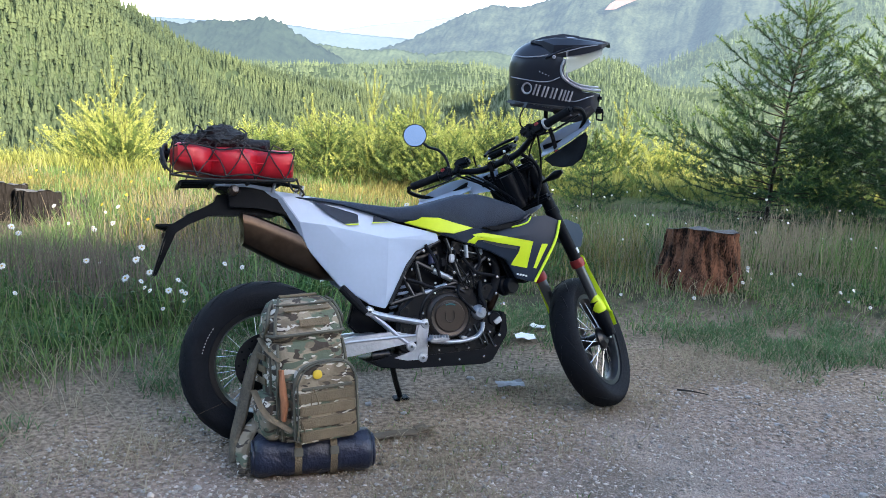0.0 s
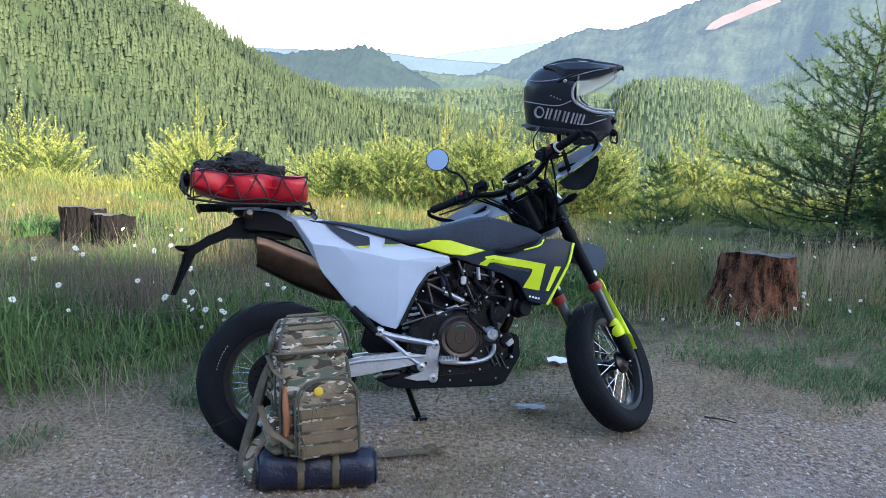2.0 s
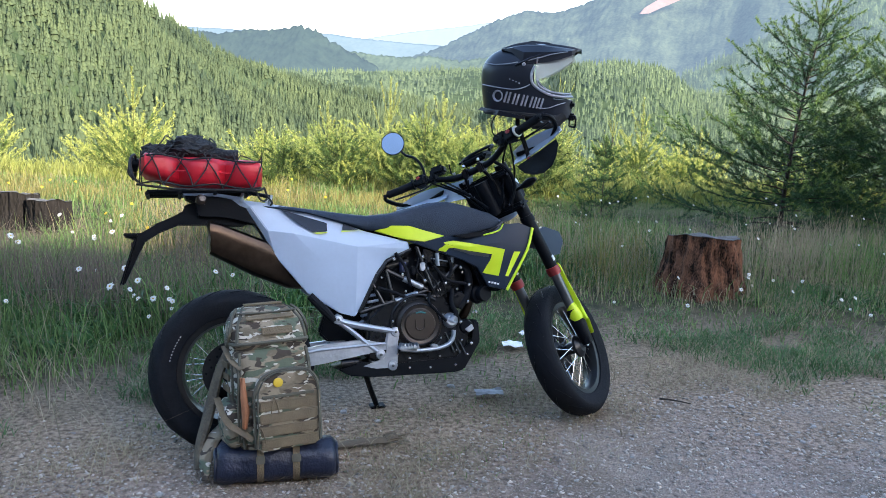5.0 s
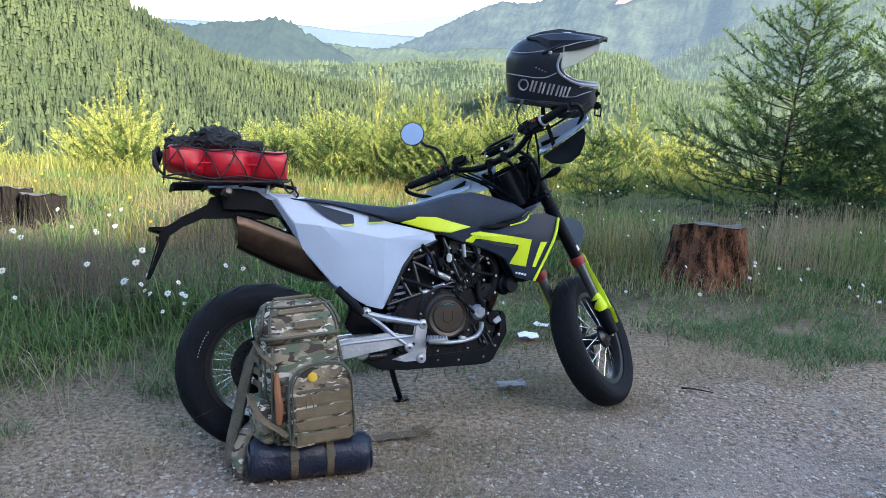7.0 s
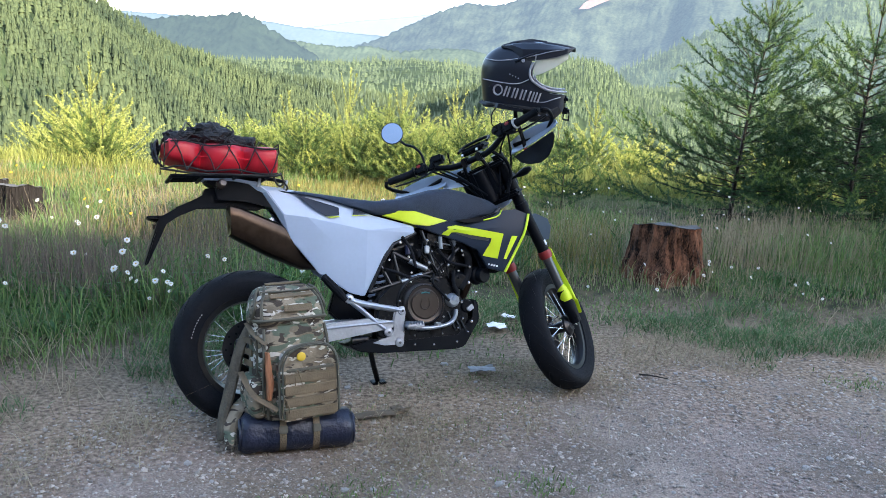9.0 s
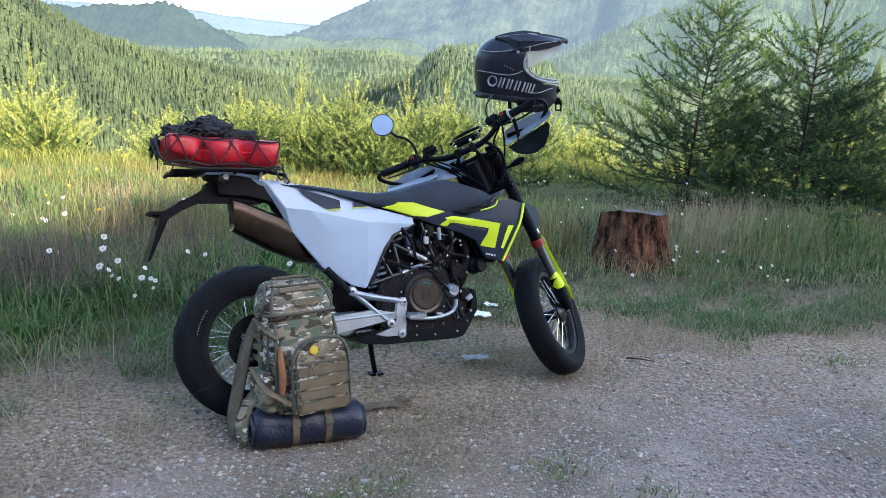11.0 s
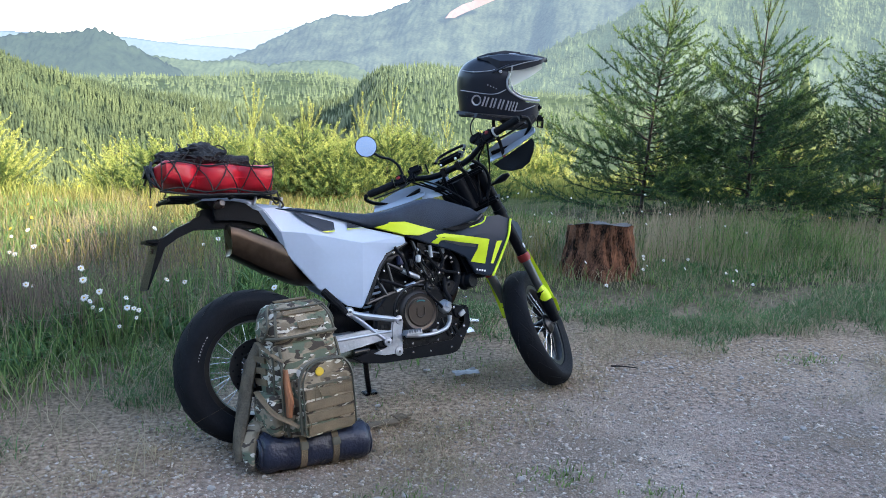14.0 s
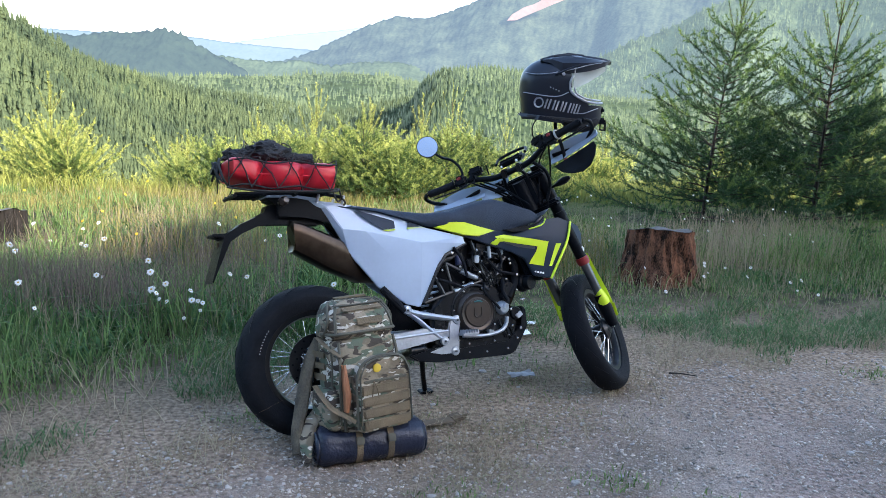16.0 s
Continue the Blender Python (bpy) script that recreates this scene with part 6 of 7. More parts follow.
part("net_hook", tube(spline([(0.2, -0.12, 0.0), (0.215, -0.115, -0.03), (0.235, -0.09, -0.04), (0.25, -0.085, -0.03)]), 0.004, 6), M_NET, net)


def rumpled(size, at, seed, detail=4, amount=0.16, m=None):
    bm = bmesh.new()
    bmesh.ops.create_icosphere(bm, subdivisions=detail, radius=1.0)
    for v in bm.verts:
        q = v.co * 1.7 + Vector((seed * 3.1, 0, 0))
        k = 1 + amount * (noise.noise(q) + 0.8 * abs(noise.noise(q * 2.3)) + 0.45 * noise.noise(q * 5.0))
        v.co = Vector((v.co.x * size[0], v.co.y * size[1], v.co.z * size[2])) * k
    bmesh.ops.transform(bm, matrix=Matrix.Translation(at) @ (m or Matrix()), verts=bm.verts)
    return bm


jacket = new("rolled_jacket")
jacket.matrix_world = M_BIKE @ Matrix.Translation((-0.125, 0.02, 1.162)) @ Matrix.Rotation(radians(3.2), 4, "Y")
tagged(jacket, "crumpled black mesh cloth bundle lying on the red container", "clothing")
part("folded_cloth", rumpled((0.105, 0.085, 0.05), (-0.01, -0.01, 0.03), 1, amount=0.25), M_CLOTH, jacket)
part("cloth_fold", rumpled((0.09, 0.05, 0.03), (-0.10, -0.02, 0.015), 2, amount=0.3), M_CLOTH, jacket)
part("cloth_fold", rumpled((0.07, 0.05, 0.03), (0.07, -0.03, 0.012), 5, amount=0.3), M_CLOTH, jacket)
part("cloth_fold", rumpled((0.06, 0.06, 0.035), (0.0, 0.0, 0.055), 6, amount=0.4), M_CLOTH, jacket)
part("sleeve", tube(spline([(0.06, -0.05, 0.012), (0.11, -0.06, 0.013), (0.165, -0.06, 0.014)], 4), [0.02, 0.022, 0.023], 14, caps=False), M_CLOTH, jacket, "open end of a black sleeve")
part("cuff", lathe([(0.018, 0), (0.023, 0), (0.024, 0.006), (0.018, 0.006)], (0.162, -0.06, 0.014), 16, (1, 0, 0)), M_CLOTH, jacket)
part("cloth_tip", tube([(-0.17, -0.02, 0.0), (-0.185, -0.02, 0.03), (-0.165, -0.02, 0.045), (-0.14, -0.02, 0.02)], [0.01, 0.013, 0.008, 0.012], 8), M_CLOTH, jacket)
for k in range(5):
    part("cloth_cord", tube(spline([(-0.16 + 0.05 * k, -0.09, 0.0), (-0.12 + 0.05 * k, -0.07, 0.05), (-0.10 + 0.04 * k, 0.0, 0.085), (-0.05 + 0.03 * k, 0.07, 0.05)]), 0.0028, 6), M_NET, jacket)

# ---- helmet on the right grip ----
M_HELM = material("matt_black_shell", (0.0085, 0.013, 0.025), 0.36, spec=0.45, vary=0.2)
M_HPRINT = material("helmet_grey_print", (0.3, 0.32, 0.37), 0.45, vary=0.05)
M_LINER = material("helmet_liner", (0.015, 0.015, 0.017), 0.9)
helmet = new("helmet")
tagged(helmet, "matt black off-road helmet with grey graphics, hung on the handlebar", "helmet")
M_HELMET = Matrix.Translation((0.43, 3.70, 1.335)) @ Matrix.Rotation(radians(-9), 4, "Z")
helmet.matrix_world = M_HELMET
# local: x forward, y away, z up from the rim of the shell
rows = []
NA, NZ = 48, 30
for j in range(NZ + 1):
    zf = j / NZ
    z = 0.285 * zf
    row = []
    for i in range(NA):
        a = 6.283185 * i / NA
        ca, sn = math.cos(a), math.sin(a)
        # length and width of the shell at this height
        if zf < 0.55:
            back, wide = 0.172 + 0.016 * math.sin(zf / 0.55 * 1.57), 0.108 + 0.02 * math.sin(zf / 0.55 * 1.57)
            front = 0.205 - 0.02 * zf
        else:
            g = (zf - 0.55) / 0.45
            dome = math.sqrt(max(0.0, 1 - g ** 2.3))
            back, wide, front = 0.188 * dome, 0.128 * dome, 0.15 * dome + 0.03 * (1 - g)
        if zf < 0.55:
            front = 0.205 if zf < 0.36 else 0.205 - (zf - 0.36) / 0.19 * 0.03
        ln = front if ca > 0 else back
        q = 2.4
        rr = (abs(ca) ** q + abs(sn) ** q) ** (-1 / q)
        row.append((ln * ca * rr, wide * sn * rr * (1.0 if ca < 0.2 else 1 - 0.25 * (ca - 0.2)), z + (0.012 * -ca if zf < 0.3 else 0)))
    rows.append(row)
bm = bmesh.new()
grid = [[bm.verts.new(p) for p in r] for r in rows]
for j in range(NZ):
    for i in range(NA):
        i2 = (i + 1) % NA
        cx = (grid[j][i].co.x + grid[j + 1][i].co.x) / 2
        cz = (grid[j][i].co.z + grid[j + 1][i].co.z) / 2
        # eye port
        if cx > 0.035 and 0.066 + 0.06 * max(0, 0.13 - cx) / 0.1 < cz < 0.225:
            continue
        bm.faces.new((grid[j][i], grid[j][i2], grid[j + 1][i2], grid[j + 1][i]))
bm.faces.new(grid[NZ][::-1])
loose = [v for v in bm.verts if not v.link_faces]
bmesh.ops.delete(bm, geom=loose, context="VERTS")
bmesh.ops.solidify(bm, geom=bm.faces[:], thickness=0.012)
part("shell", bm, M_HELM, helmet, "matt black shell", angle=24)
part("liner", loft([[(min(0.8 * x - 0.02, 0.015), 0.8 * y, z * 0.9 + 0.02) for x, y, z in rows[j]] for j in (1, 6, 12, 18, 23, 27)]), M_LINER, helmet, "black padding")
# peak
SPINE = ((-0.10, 0.268, 0.07, 0.262), (-0.05, 0.286, 0.095, 0.25), (0.0, 0.293, 0.118, 0.206), (0.05, 0.294, 0.12, 0.21), (0.10, 0.292, 0.115, 0.217), (0.15, 0.287, 0.105, 0.23), (0.195, 0.281, 0.092, 0.247), (0.215, 0.277, 0.075, 0.262), (0.23, 0.273, 0.03, 0.269))
pk = []
for x, zt, w, zb in SPINE:              # place along, top, half width, lower edge of the side blades
    half = [(0.0, zt), (0.3 * w, zt + 0.002), (0.36 * w, zt - 0.006), (0.74 * w, zt - 0.012), (w, (zt * 0.55 + zb * 0.45)), (w * 1.02, zb)]
    top = [(-y, z) for y, z in half[::-1]] + half[1:]
    low = [(y * 0.95, z - 0.006 if abs(y) < 0.9 * w else z + 0.001) for y, z in top[::-1]]
    pk.append([(x, y, z) for y, z in top + low])
part("peak", loft(pk), M_HELM, helmet, "long angular black visor peak", angle=14)
for s in (-1, 1):
    part("peak_fin", folded([(-0.04, s * 0.03, 0.29), (0.03, s * 0.032, 0.303), (0.1, s * 0.03, 0.297), (0.1, s * 0.034, 0.288), (-0.04, s * 0.036, 0.283)], [(0, 1, 2, 3, 4)], s * 0.006, 0.001), M_HELM, helmet)
    part("peak_patch", folded([(0.04, s * 0.062, 0.2905), (0.075, s * 0.066, 0.2905), (0.095, s * 0.082, 0.285), (0.055, s * 0.082, 0.286)], [(0, 1, 2, 3)], -s * 0.003, 0), M_HPRINT, helmet, "pale grey patch")
    part("peak_line", tube(spline([(0.01, s * 0.124, 0.218), (0.07, s * 0.122, 0.235), (0.12, s * 0.114, 0.25), (0.18, s * 0.1, 0.262)]), 0.0022, 6), M_HPRINT, helmet)
    part("rear_spoiler", folded([(-0.175, s * 0.05, 0.02), (-0.09, s * 0.115, 0.012), (0.02, s * 0.126, -0.006), (0.02, s * 0.12, -0.02), (-0.1, s * 0.112, -0.008), (-0.19, s * 0.045, 0.008)], [(0, 1, 4, 5), (1, 2, 3, 4)], s * 0.008, 0.001), M_HELM, helmet)
for s in (-1, 1):
    part("peak_line", tube(spline([(0.0, s * 0.07, 0.268), (0.06, s * 0.075, 0.274), (0.13, s * 0.065, 0.277), (0.2, s * 0.05, 0.272)]), 0.002, 6), M_HPRINT, helmet)
    part("peak_mount", tube(spline([(-0.03, s * 0.122, 0.2), (0.02, s * 0.122, 0.225), (0.08, s * 0.105, 0.25)]), 0.012, 8, flat=0.4), M_HELM, helmet)
    part("peak_screw", lathe([(0, 0.006), (0.006, 0.006), (0.008, 0.003), (0.008, -0.004), (0, -0.004)], (0.005, s * 0.132, 0.205), 14, (0, s, 0), closed=False), M_HPRINT, helmet, "pale screw head")
    for k in range(4):
        part("rivet", lathe([(0, 0.002), (0.0028, 0.002), (0.003, -0.002), (0, -0.002)], (-0.05 + 0.013 * k, s * 0.131, 0.143 - 0.005 * k), 8, (0, s, 0), closed=False), M_HPRINT, helmet)
    part("shell_line", tube(spline([(-0.165, s * 0.075, 0.205), (-0.12, s * 0.112, 0.2), (-0.06, s * 0.128, 0.205), (-0.02, s * 0.131, 0.213)]), 0.0022, 6), M_HPRINT, helmet)
    part("shell_line", tube(spline([(-0.172, s * 0.07, 0.115), (-0.11, s * 0.119, 0.108), (-0.04, s * 0.132, 0.102), (0.0, s * 0.131, 0.108), (0.035, s * 0.127, 0.125)]), 0.0022, 6), M_HPRINT, helmet)
    part("chin_line", tube(spline([(0.07, s * 0.112, 0.03), (0.11, s * 0.104, 0.03), (0.15, s * 0.09, 0.045), (0.18, s * 0.06, 0.055)]), 0.002, 6), M_HPRINT, helmet)
part("port_frame", tube(spline([(0.05, -0.127, 0.2), (0.038, -0.13, 0.165), (0.045, -0.129, 0.13), (0.075, -0.121, 0.105), (0.12, -0.105, 0.085), (0.17, -0.075, 0.078), (0.203, 0.0, 0.078), (0.17, 0.075, 0.078), (0.12, 0.105, 0.085), (0.075, 0.121, 0.105), (0.045, 0.129, 0.13), (0.038, 0.13, 0.165), (0.05, 0.127, 0.2)]), 0.0055, 8), M_HPRINT, helmet, "pale grey rim of the eye port")
part("port_frame", tube(spline([(0.06, -0.121, 0.145), (0.07, -0.117, 0.122), (0.11, -0.102, 0.1), (0.16, -0.075, 0.092), (0.195, 0.0, 0.09)]), 0.004, 8), M_HPRINT, helmet)
M_VISOR = bpy.data.materials.new("clear_visor")
M_VISOR.use_nodes = True
vb = M_VISOR.node_tree.nodes["Principled BSDF"]
vb.inputs["Transmission Weight"].default_value, vb.inputs["Roughness"].default_value, vb.inputs["IOR"].default_value = 0.0, 0.12, 1.3
vb.inputs["Alpha"].default_value = 0.3
vb.inputs["Base Color"].default_value = (0.9, 0.92, 0.95, 1)
vis = []
for f in np.linspace(0, 1, 8):
    x = 0.055 + 0.145 * f
    w = 0.125 - 0.05 * f
    lo = 0.14 + 0.055 * f + 0.03 * f * f
    vis.append([(x, -w, lo), (x, -w * 0.98, 0.235 + 0.024 * f), (x, 0, 0.25 + 0.014 * f), (x, w * 0.98, 0.235 + 0.024 * f), (x, w, lo), (x, w * 0.95, lo + 0.001), (x, 0, 0.245 + 0.012 * f), (x, -w * 0.95, lo + 0.001)])
part("flipped_goggle", loft(vis), M_VISOR, helmet, "clear plastic under the peak", angle=60)
part("chin_vent", box((0.03, 0.07, 0.03), Matrix.Translation((0.2, 0, 0.045)), 0.008), M_BLACK, helmet)
cam_b = part("clip_mount", box((0.04, 0.05, 0.03), Matrix.Translation((0.205, -0.01, -0.005)), 0.008), M_BLACK, helmet, "black mount under the chin")
for a, b in (((0.2, -0.03, -0.045), (0.225, -0.03, -0.048)), ((0.2, -0.03, -0.018), (0.225, -0.03, -0.012)), ((0.225, -0.03, -0.048), (0.225, -0.03, -0.012)), ((0.2, -0.03, -0.045), (0.2, -0.03, -0.018)), ((0.2, 0.01, -0.045), (0.225, 0.01, -0.048)), ((0.2, 0.01, -0.018), (0.225, 0.01, -0.012)), ((0.225, 0.01, -0.048), (0.225, 0.01, -0.012)), ((0.225, -0.03, -0.048), (0.225, 0.01, -0.048)), ((0.225, -0.03, -0.012), (0.225, 0.01, -0.012)), ((0.2, -0.03, -0.018), (0.2, -0.01, 0.0))):
    part("mount_frame", tube([a, b], 0.0032, 6), M_BLACK, cam_b)
part("neck_roll", tube(spline([(-0.165, 0, 0.0), (-0.13, -0.09, 0.003), (-0.03, -0.112, 0.0), (0.07, -0.102, -0.006), (0.14, -0.08, -0.01), (0.18, 0.0, -0.012), (0.14, 0.08, -0.01), (0.07, 0.102, -0.006), (-0.03, 0.112, 0.0), (-0.13, 0.09, 0.003), (-0.165, 0, 0.0)]), 0.011, 8), M_LINER, helmet)
part("chin_strap", tube(spline([(-0.1, -0.09, 0.0), (-0.12, -0.095, -0.04), (-0.115, -0.095, -0.085), (-0.09, -0.08, -0.1)]), 0.006, 6, flat=0.5), M_BLACK, helmet, "black strap loop")
part("chin_strap", tube(spline([(-0.015, -0.08, 0.0), (-0.01, -0.085, -0.05), (0.02, -0.085, -0.12), (0.045, -0.085, -0.19)]), 0.010, 6, flat=0.35), M_BLACK, helmet, "hanging black strap")
part("strap_ring", tube(spline([(0.06, -0.09, 0.0), (0.075, -0.1, -0.02), (0.095, -0.1, -0.03), (0.12, -0.095, -0.028)]), 0.004, 6), M_ALU, helmet)
part("neck_pad", tube([(0.02, -0.07, 0.0), (0.06, -0.08, -0.035), (0.14, -0.07, -0.03), (0.175, -0.05, 0.0)], [0.02, 0.028, 0.03, 0.02], 10), M_LINER, helmet)
part("strap_popper", lathe([(0, 0.004), (0.006, 0.004), (0.007, 0), (0, 0)], (0.045, -0.095, -0.185), 10, (0, -1, 0), closed=False), M_REDRUB, helmet, "red snap")


def helm_y(x, z):
    """Side of the shell, on the near side."""
    zf = max(0.0, min(0.55, z / 0.285))
    wide = 0.108 + 0.02 * math.sin(zf / 0.55 * 1.57)
    ln = 0.205 if x > 0 else 0.188
    u = max(-0.999, min(0.999, x / ln))
    y = wide * (1 - abs(u) ** 2.4) ** (1 / 2.4)
    ca = u
    return -(y * (1.0 if ca < 0.2 else 1 - 0.25 * (ca - 0.2)))


# brand lettering stands as plain slanted bars and a ring
def mark(pts, r=0.0042):
    line = []
    for a, b in zip(pts, pts[1:]):
        for k in range(5):
            f = k / 5
            line.append((a[0] + (b[0] - a[0]) * f, a[1] + (b[1] - a[1]) * f))
    line.append(pts[-1])
    part("side_mark", tube([(x, helm_y(x, z) - 0.0035, z) for x, z in line], r, 6, flat=0.5), M_HPRINT, helmet, "pale grey mark")


mark([(-0.099 + 0.0195 * math.cos(t), 0.072 + 0.0215 * math.sin(t)) for t in np.linspace(0, 6.283, 13)], 0.006)
for x in (-0.062, -0.026, 0.01, 0.046, 0.074):
    mark([(x - 0.009, 0.047 - 0.14 * (x + 0.062)), (x + 0.003, 0.09 - 0.14 * (x + 0.062))], 0.0065)
    mark([(x + 0.006, 0.045 - 0.14 * (x + 0.062)), (x + 0.018, 0.088 - 0.14 * (x + 0.062))], 0.0065)

# ---- backpack and bed roll ----
M_CAMO = bpy.data.materials.new("camouflage_nylon")
M_CAMO.use_nodes = True
n, l = M_CAMO.node_tree.nodes, M_CAMO.node_tree.links
geo = n.new("ShaderNodeTexCoord")


def camo(lo, hi, vec_scale, seed):
    mp = n.new("ShaderNodeMapping")
    mp.inputs["Scale"].default_value, mp.inputs["Location"].default_value = vec_scale, (seed, seed * 2, 0)
    l.new(geo.outputs["Object"], mp.inputs[0])
    t = n.new("ShaderNodeTexNoise")
    t.inputs["Scale"].default_value, t.inputs["Detail"].default_value, t.inputs["Distortion"].default_value = 1.0, 2.5, 0.6
    l.new(mp.outputs[0], t.inputs["Vector"])
    return span(t.outputs["Fac"], lo, hi)


base = blend(camo(0.44, 0.52, (8, 8, 16), 1), (0.155, 0.122, 0.08), (0.28, 0.232, 0.165))
base = blend(camo(0.52, 0.56, (9, 9, 22), 5), base, (0.1, 0.125, 0.085))
base = blend(camo(0.55, 0.575, (13, 13, 30), 9), base, (0.05, 0.037, 0.027))
base = blend(camo(0.585, 0.61, (19, 19, 36), 14), base, (0.58, 0.55, 0.48))
l.new(base, n["Principled BSDF"].inputs["Base Color"])
n["Principled BSDF"].inputs["Roughness"].default_value = 0.85
wv, bn = n.new("ShaderNodeTexNoise"), n.new("ShaderNodeBump")
wv.inputs["Scale"].default_value = 45
l.new(geo.outputs["Object"], wv.inputs["Vector"])
l.new(wv.outputs["Fac"], bn.inputs["Height"])
bn.inputs["Strength"].default_value, bn.inputs["Distance"].default_value = 0.5, 0.01
l.new(bn.outputs[0], n["Principled BSDF"].inputs["Normal"])
M_TAN = material("tan_webbing", (0.17, 0.13, 0.08), 0.85, vary=0.3, scale=20, bump=0.004, bump_scale=200)
M_ZIP = material("zip_tape", (0.095, 0.09, 0.066), 0.7, vary=0.3)
M_ORANGE = material("orange_lining", (0.36, 0.15, 0.07), 0.7, vary=0.2)
M_PAD = material("brown_padding", (0.13, 0.105, 0.072), 0.9, vary=0.6, scale=14, dark=(0.035, 0.03, 0.024), bump=0.005, bump_scale=90)
M_BELT = material("brown_belt", (0.12, 0.088, 0.055), 0.85, vary=0.3, scale=20, bump=0.003, bump_scale=200)
M_PATCH = material("yellow_patch", (0.62, 0.42, 0.03), 0.5, vary=0.1)

pack = new("backpack")
tagged(pack, "camouflage military-style backpack leaning against the rear wheel", "backpack")
PACK = Matrix.Translation((-0.464, 2.895, 0.12)) @ Matrix.Rotation(radians(30), 4, "Z") @ Matrix.Rotation(radians(-11), 4, "X") @ Matrix.Diagonal((1.04, 0.97, 0.975, 1))
pack.matrix_world = PACK


def pillow(z, w, d0, d1, q=4.0, cx=0.0, m=36):
    """Ring at height z: half width w, from depth d0 (front) to d1 (back)."""
    out = []
    for k in range(m):
        a = 6.283185 * k / m
        ca, sn = math.cos(a), math.sin(a)
        rr = (abs(ca) ** q + abs(sn) ** q) ** (-1 / q)
        out.append((cx + w * ca * rr, (d0 + d1) / 2 + (d1 - d0) / 2 * sn * rr, z))
    return out


def soft(bm, amount=0.006, freq=9.0):
    for v in bm.verts:
        k = noise.noise(v.co * freq) + 0.5 * noise.noise(v.co * freq * 2.7)
        v.co += Vector((0.6, 1.0, 0.3)) * (k * amount)
    return bm


F, BK = -0.105, 0.125
part("pack_body", soft(loft([pillow(0.0, 0.10, F + 0.04, BK - 0.04), pillow(0.012, 0.128, F + 0.006, BK - 0.01), pillow(0.06, 0.14, F, BK), pillow(0.15, 0.142, F, BK), pillow(0.25, 0.138, F + 0.004, BK), pillow(0.34, 0.135, F + 0.012, BK), pillow(0.365, 0.134, F + 0.014, BK), pillow(0.38, 0.128, F + 0.03, BK)])), M_CAMO, pack, "camouflage main bag", angle=60)
part("lid", soft(loft([pillow(0.372, 0.128, F + 0.03, BK), pillow(0.385, 0.138, F + 0.02, BK + 0.005), pillow(0.43, 0.138, F + 0.028, BK + 0.005), pillow(0.475, 0.128, F + 0.045, BK), pillow(0.508, 0.108, F + 0.08, BK - 0.005), pillow(0.522, 0.085, F + 0.10, BK - 0.02), pillow(0.525, 0.06, F + 0.12, BK - 0.04)])), M_CAMO, pack, "camouflage lid pocket", angle=60)
# front pocket with rounded top
pts = [(-0.098, 0.012), (0.112, 0.012), (0.122, 0.03), (0.124, 0.20), (0.118, 0.25), (0.098, 0.285), (0.065, 0.302), (0.005, 0.305), (-0.04, 0.298), (-0.075, 0.28), (-0.096, 0.245), (-0.104, 0.2), (-0.108, 0.03)]
pocket = part("front_pocket", soft(prism([(x + 0.012, z) for x, z in pts], F - 0.052, F + 0.02, 0.018, 4), 0.004), M_CAMO, pack, "camouflage front pocket", angle=60)
part("pocket_zip", tube(spline([(x * 0.93 + 0.012, F - 0.057, z * 0.985 + 0.002) for x, z in pts[2:]], 4), 0.0045, 6, flat=0.5), M_ZIP, pocket)
part("pocket_binding", tube(spline([(x * 1.0 + 0.012, F - 0.04, z) for x, z in pts[2:]], 4), 0.0055, 6), M_ZIP, pocket)
for k in range(4):
    z = 0.042 + 0.046 * k
    part("webbing_strip", soft(box((0.2, 0.007, 0.038), Matrix.Translation((0.02, F - 0.0575, z)) @ Matrix.Rotation(radians(5), 4, "X"), 0.003, 2), 0.001), M_TAN, pocket, "brown webbing loops")
    for x in (-0.03, 0.022, 0.074):
        part("webbing_stitch", box((0.0015, 0.001, 0.03), Matrix.Translation((x, F - 0.0595, z)), 0), M_TAN, pocket)
part("pocket_flap", soft(box((0.185, 0.008, 0.012), Matrix.Translation((0.022, F - 0.056, 0.212)), 0.003, 2), 0.002), M_ZIP, pocket)
part("name_patch", lathe([(0, 0.006), (0.012, 0.006), (0.0165, 0.004), (0.0175, 0), (0, -0.004)], (-0.012, F - 0.058, 0.262), 22, (0, -1, 0), closed=False), M_PATCH, pack, "round yellow rubber patch")
for x0, z0 in ((-0.03, 0.212), (-0.082, 0.11)):
    for dx in (-0.008, 0.01):
        part("zip_cord", tube(spline([(x0, F - 0.06, z0), (x0 + dx, F - 0.066, z0 - 0.03), (x0 + dx * 1.5, F - 0.063, z0 - 0.06)]), 0.002, 6), M_TAN, pack)
# lid details
for k in range(4):
    f = k / 3
    part("lid_webbing", soft(box((0.17 - 0.03 * f, 0.022, 0.006), Matrix.Translation((0.0, F + 0.052 + 0.031 * k, 0.492 + 0.0142 * k)) @ Matrix.Rotation(radians(38 - 9 * k), 4, "X"), 0.002), 0.001), M_TAN, pack, "brown webbing")
part("lid_label", box((0.11, 0.006, 0.028), Matrix.Translation((0.015, F + 0.022, 0.443)) @ Matrix.Rotation(radians(-14), 4, "X"), 0.002), M_TAN, pack, "tan loop panel")
part("lid_zip", tube(spline([(-0.138, 0.03, 0.40), (-0.129, F + 0.05, 0.40), (-0.1, F + 0.018, 0.402), (0.0, F + 0.016, 0.402), (0.1, F + 0.018, 0.402), (0.129, F + 0.05, 0.40), (0.138, 0.03, 0.40)]), 0.007, 6), M_ZIP, pack)
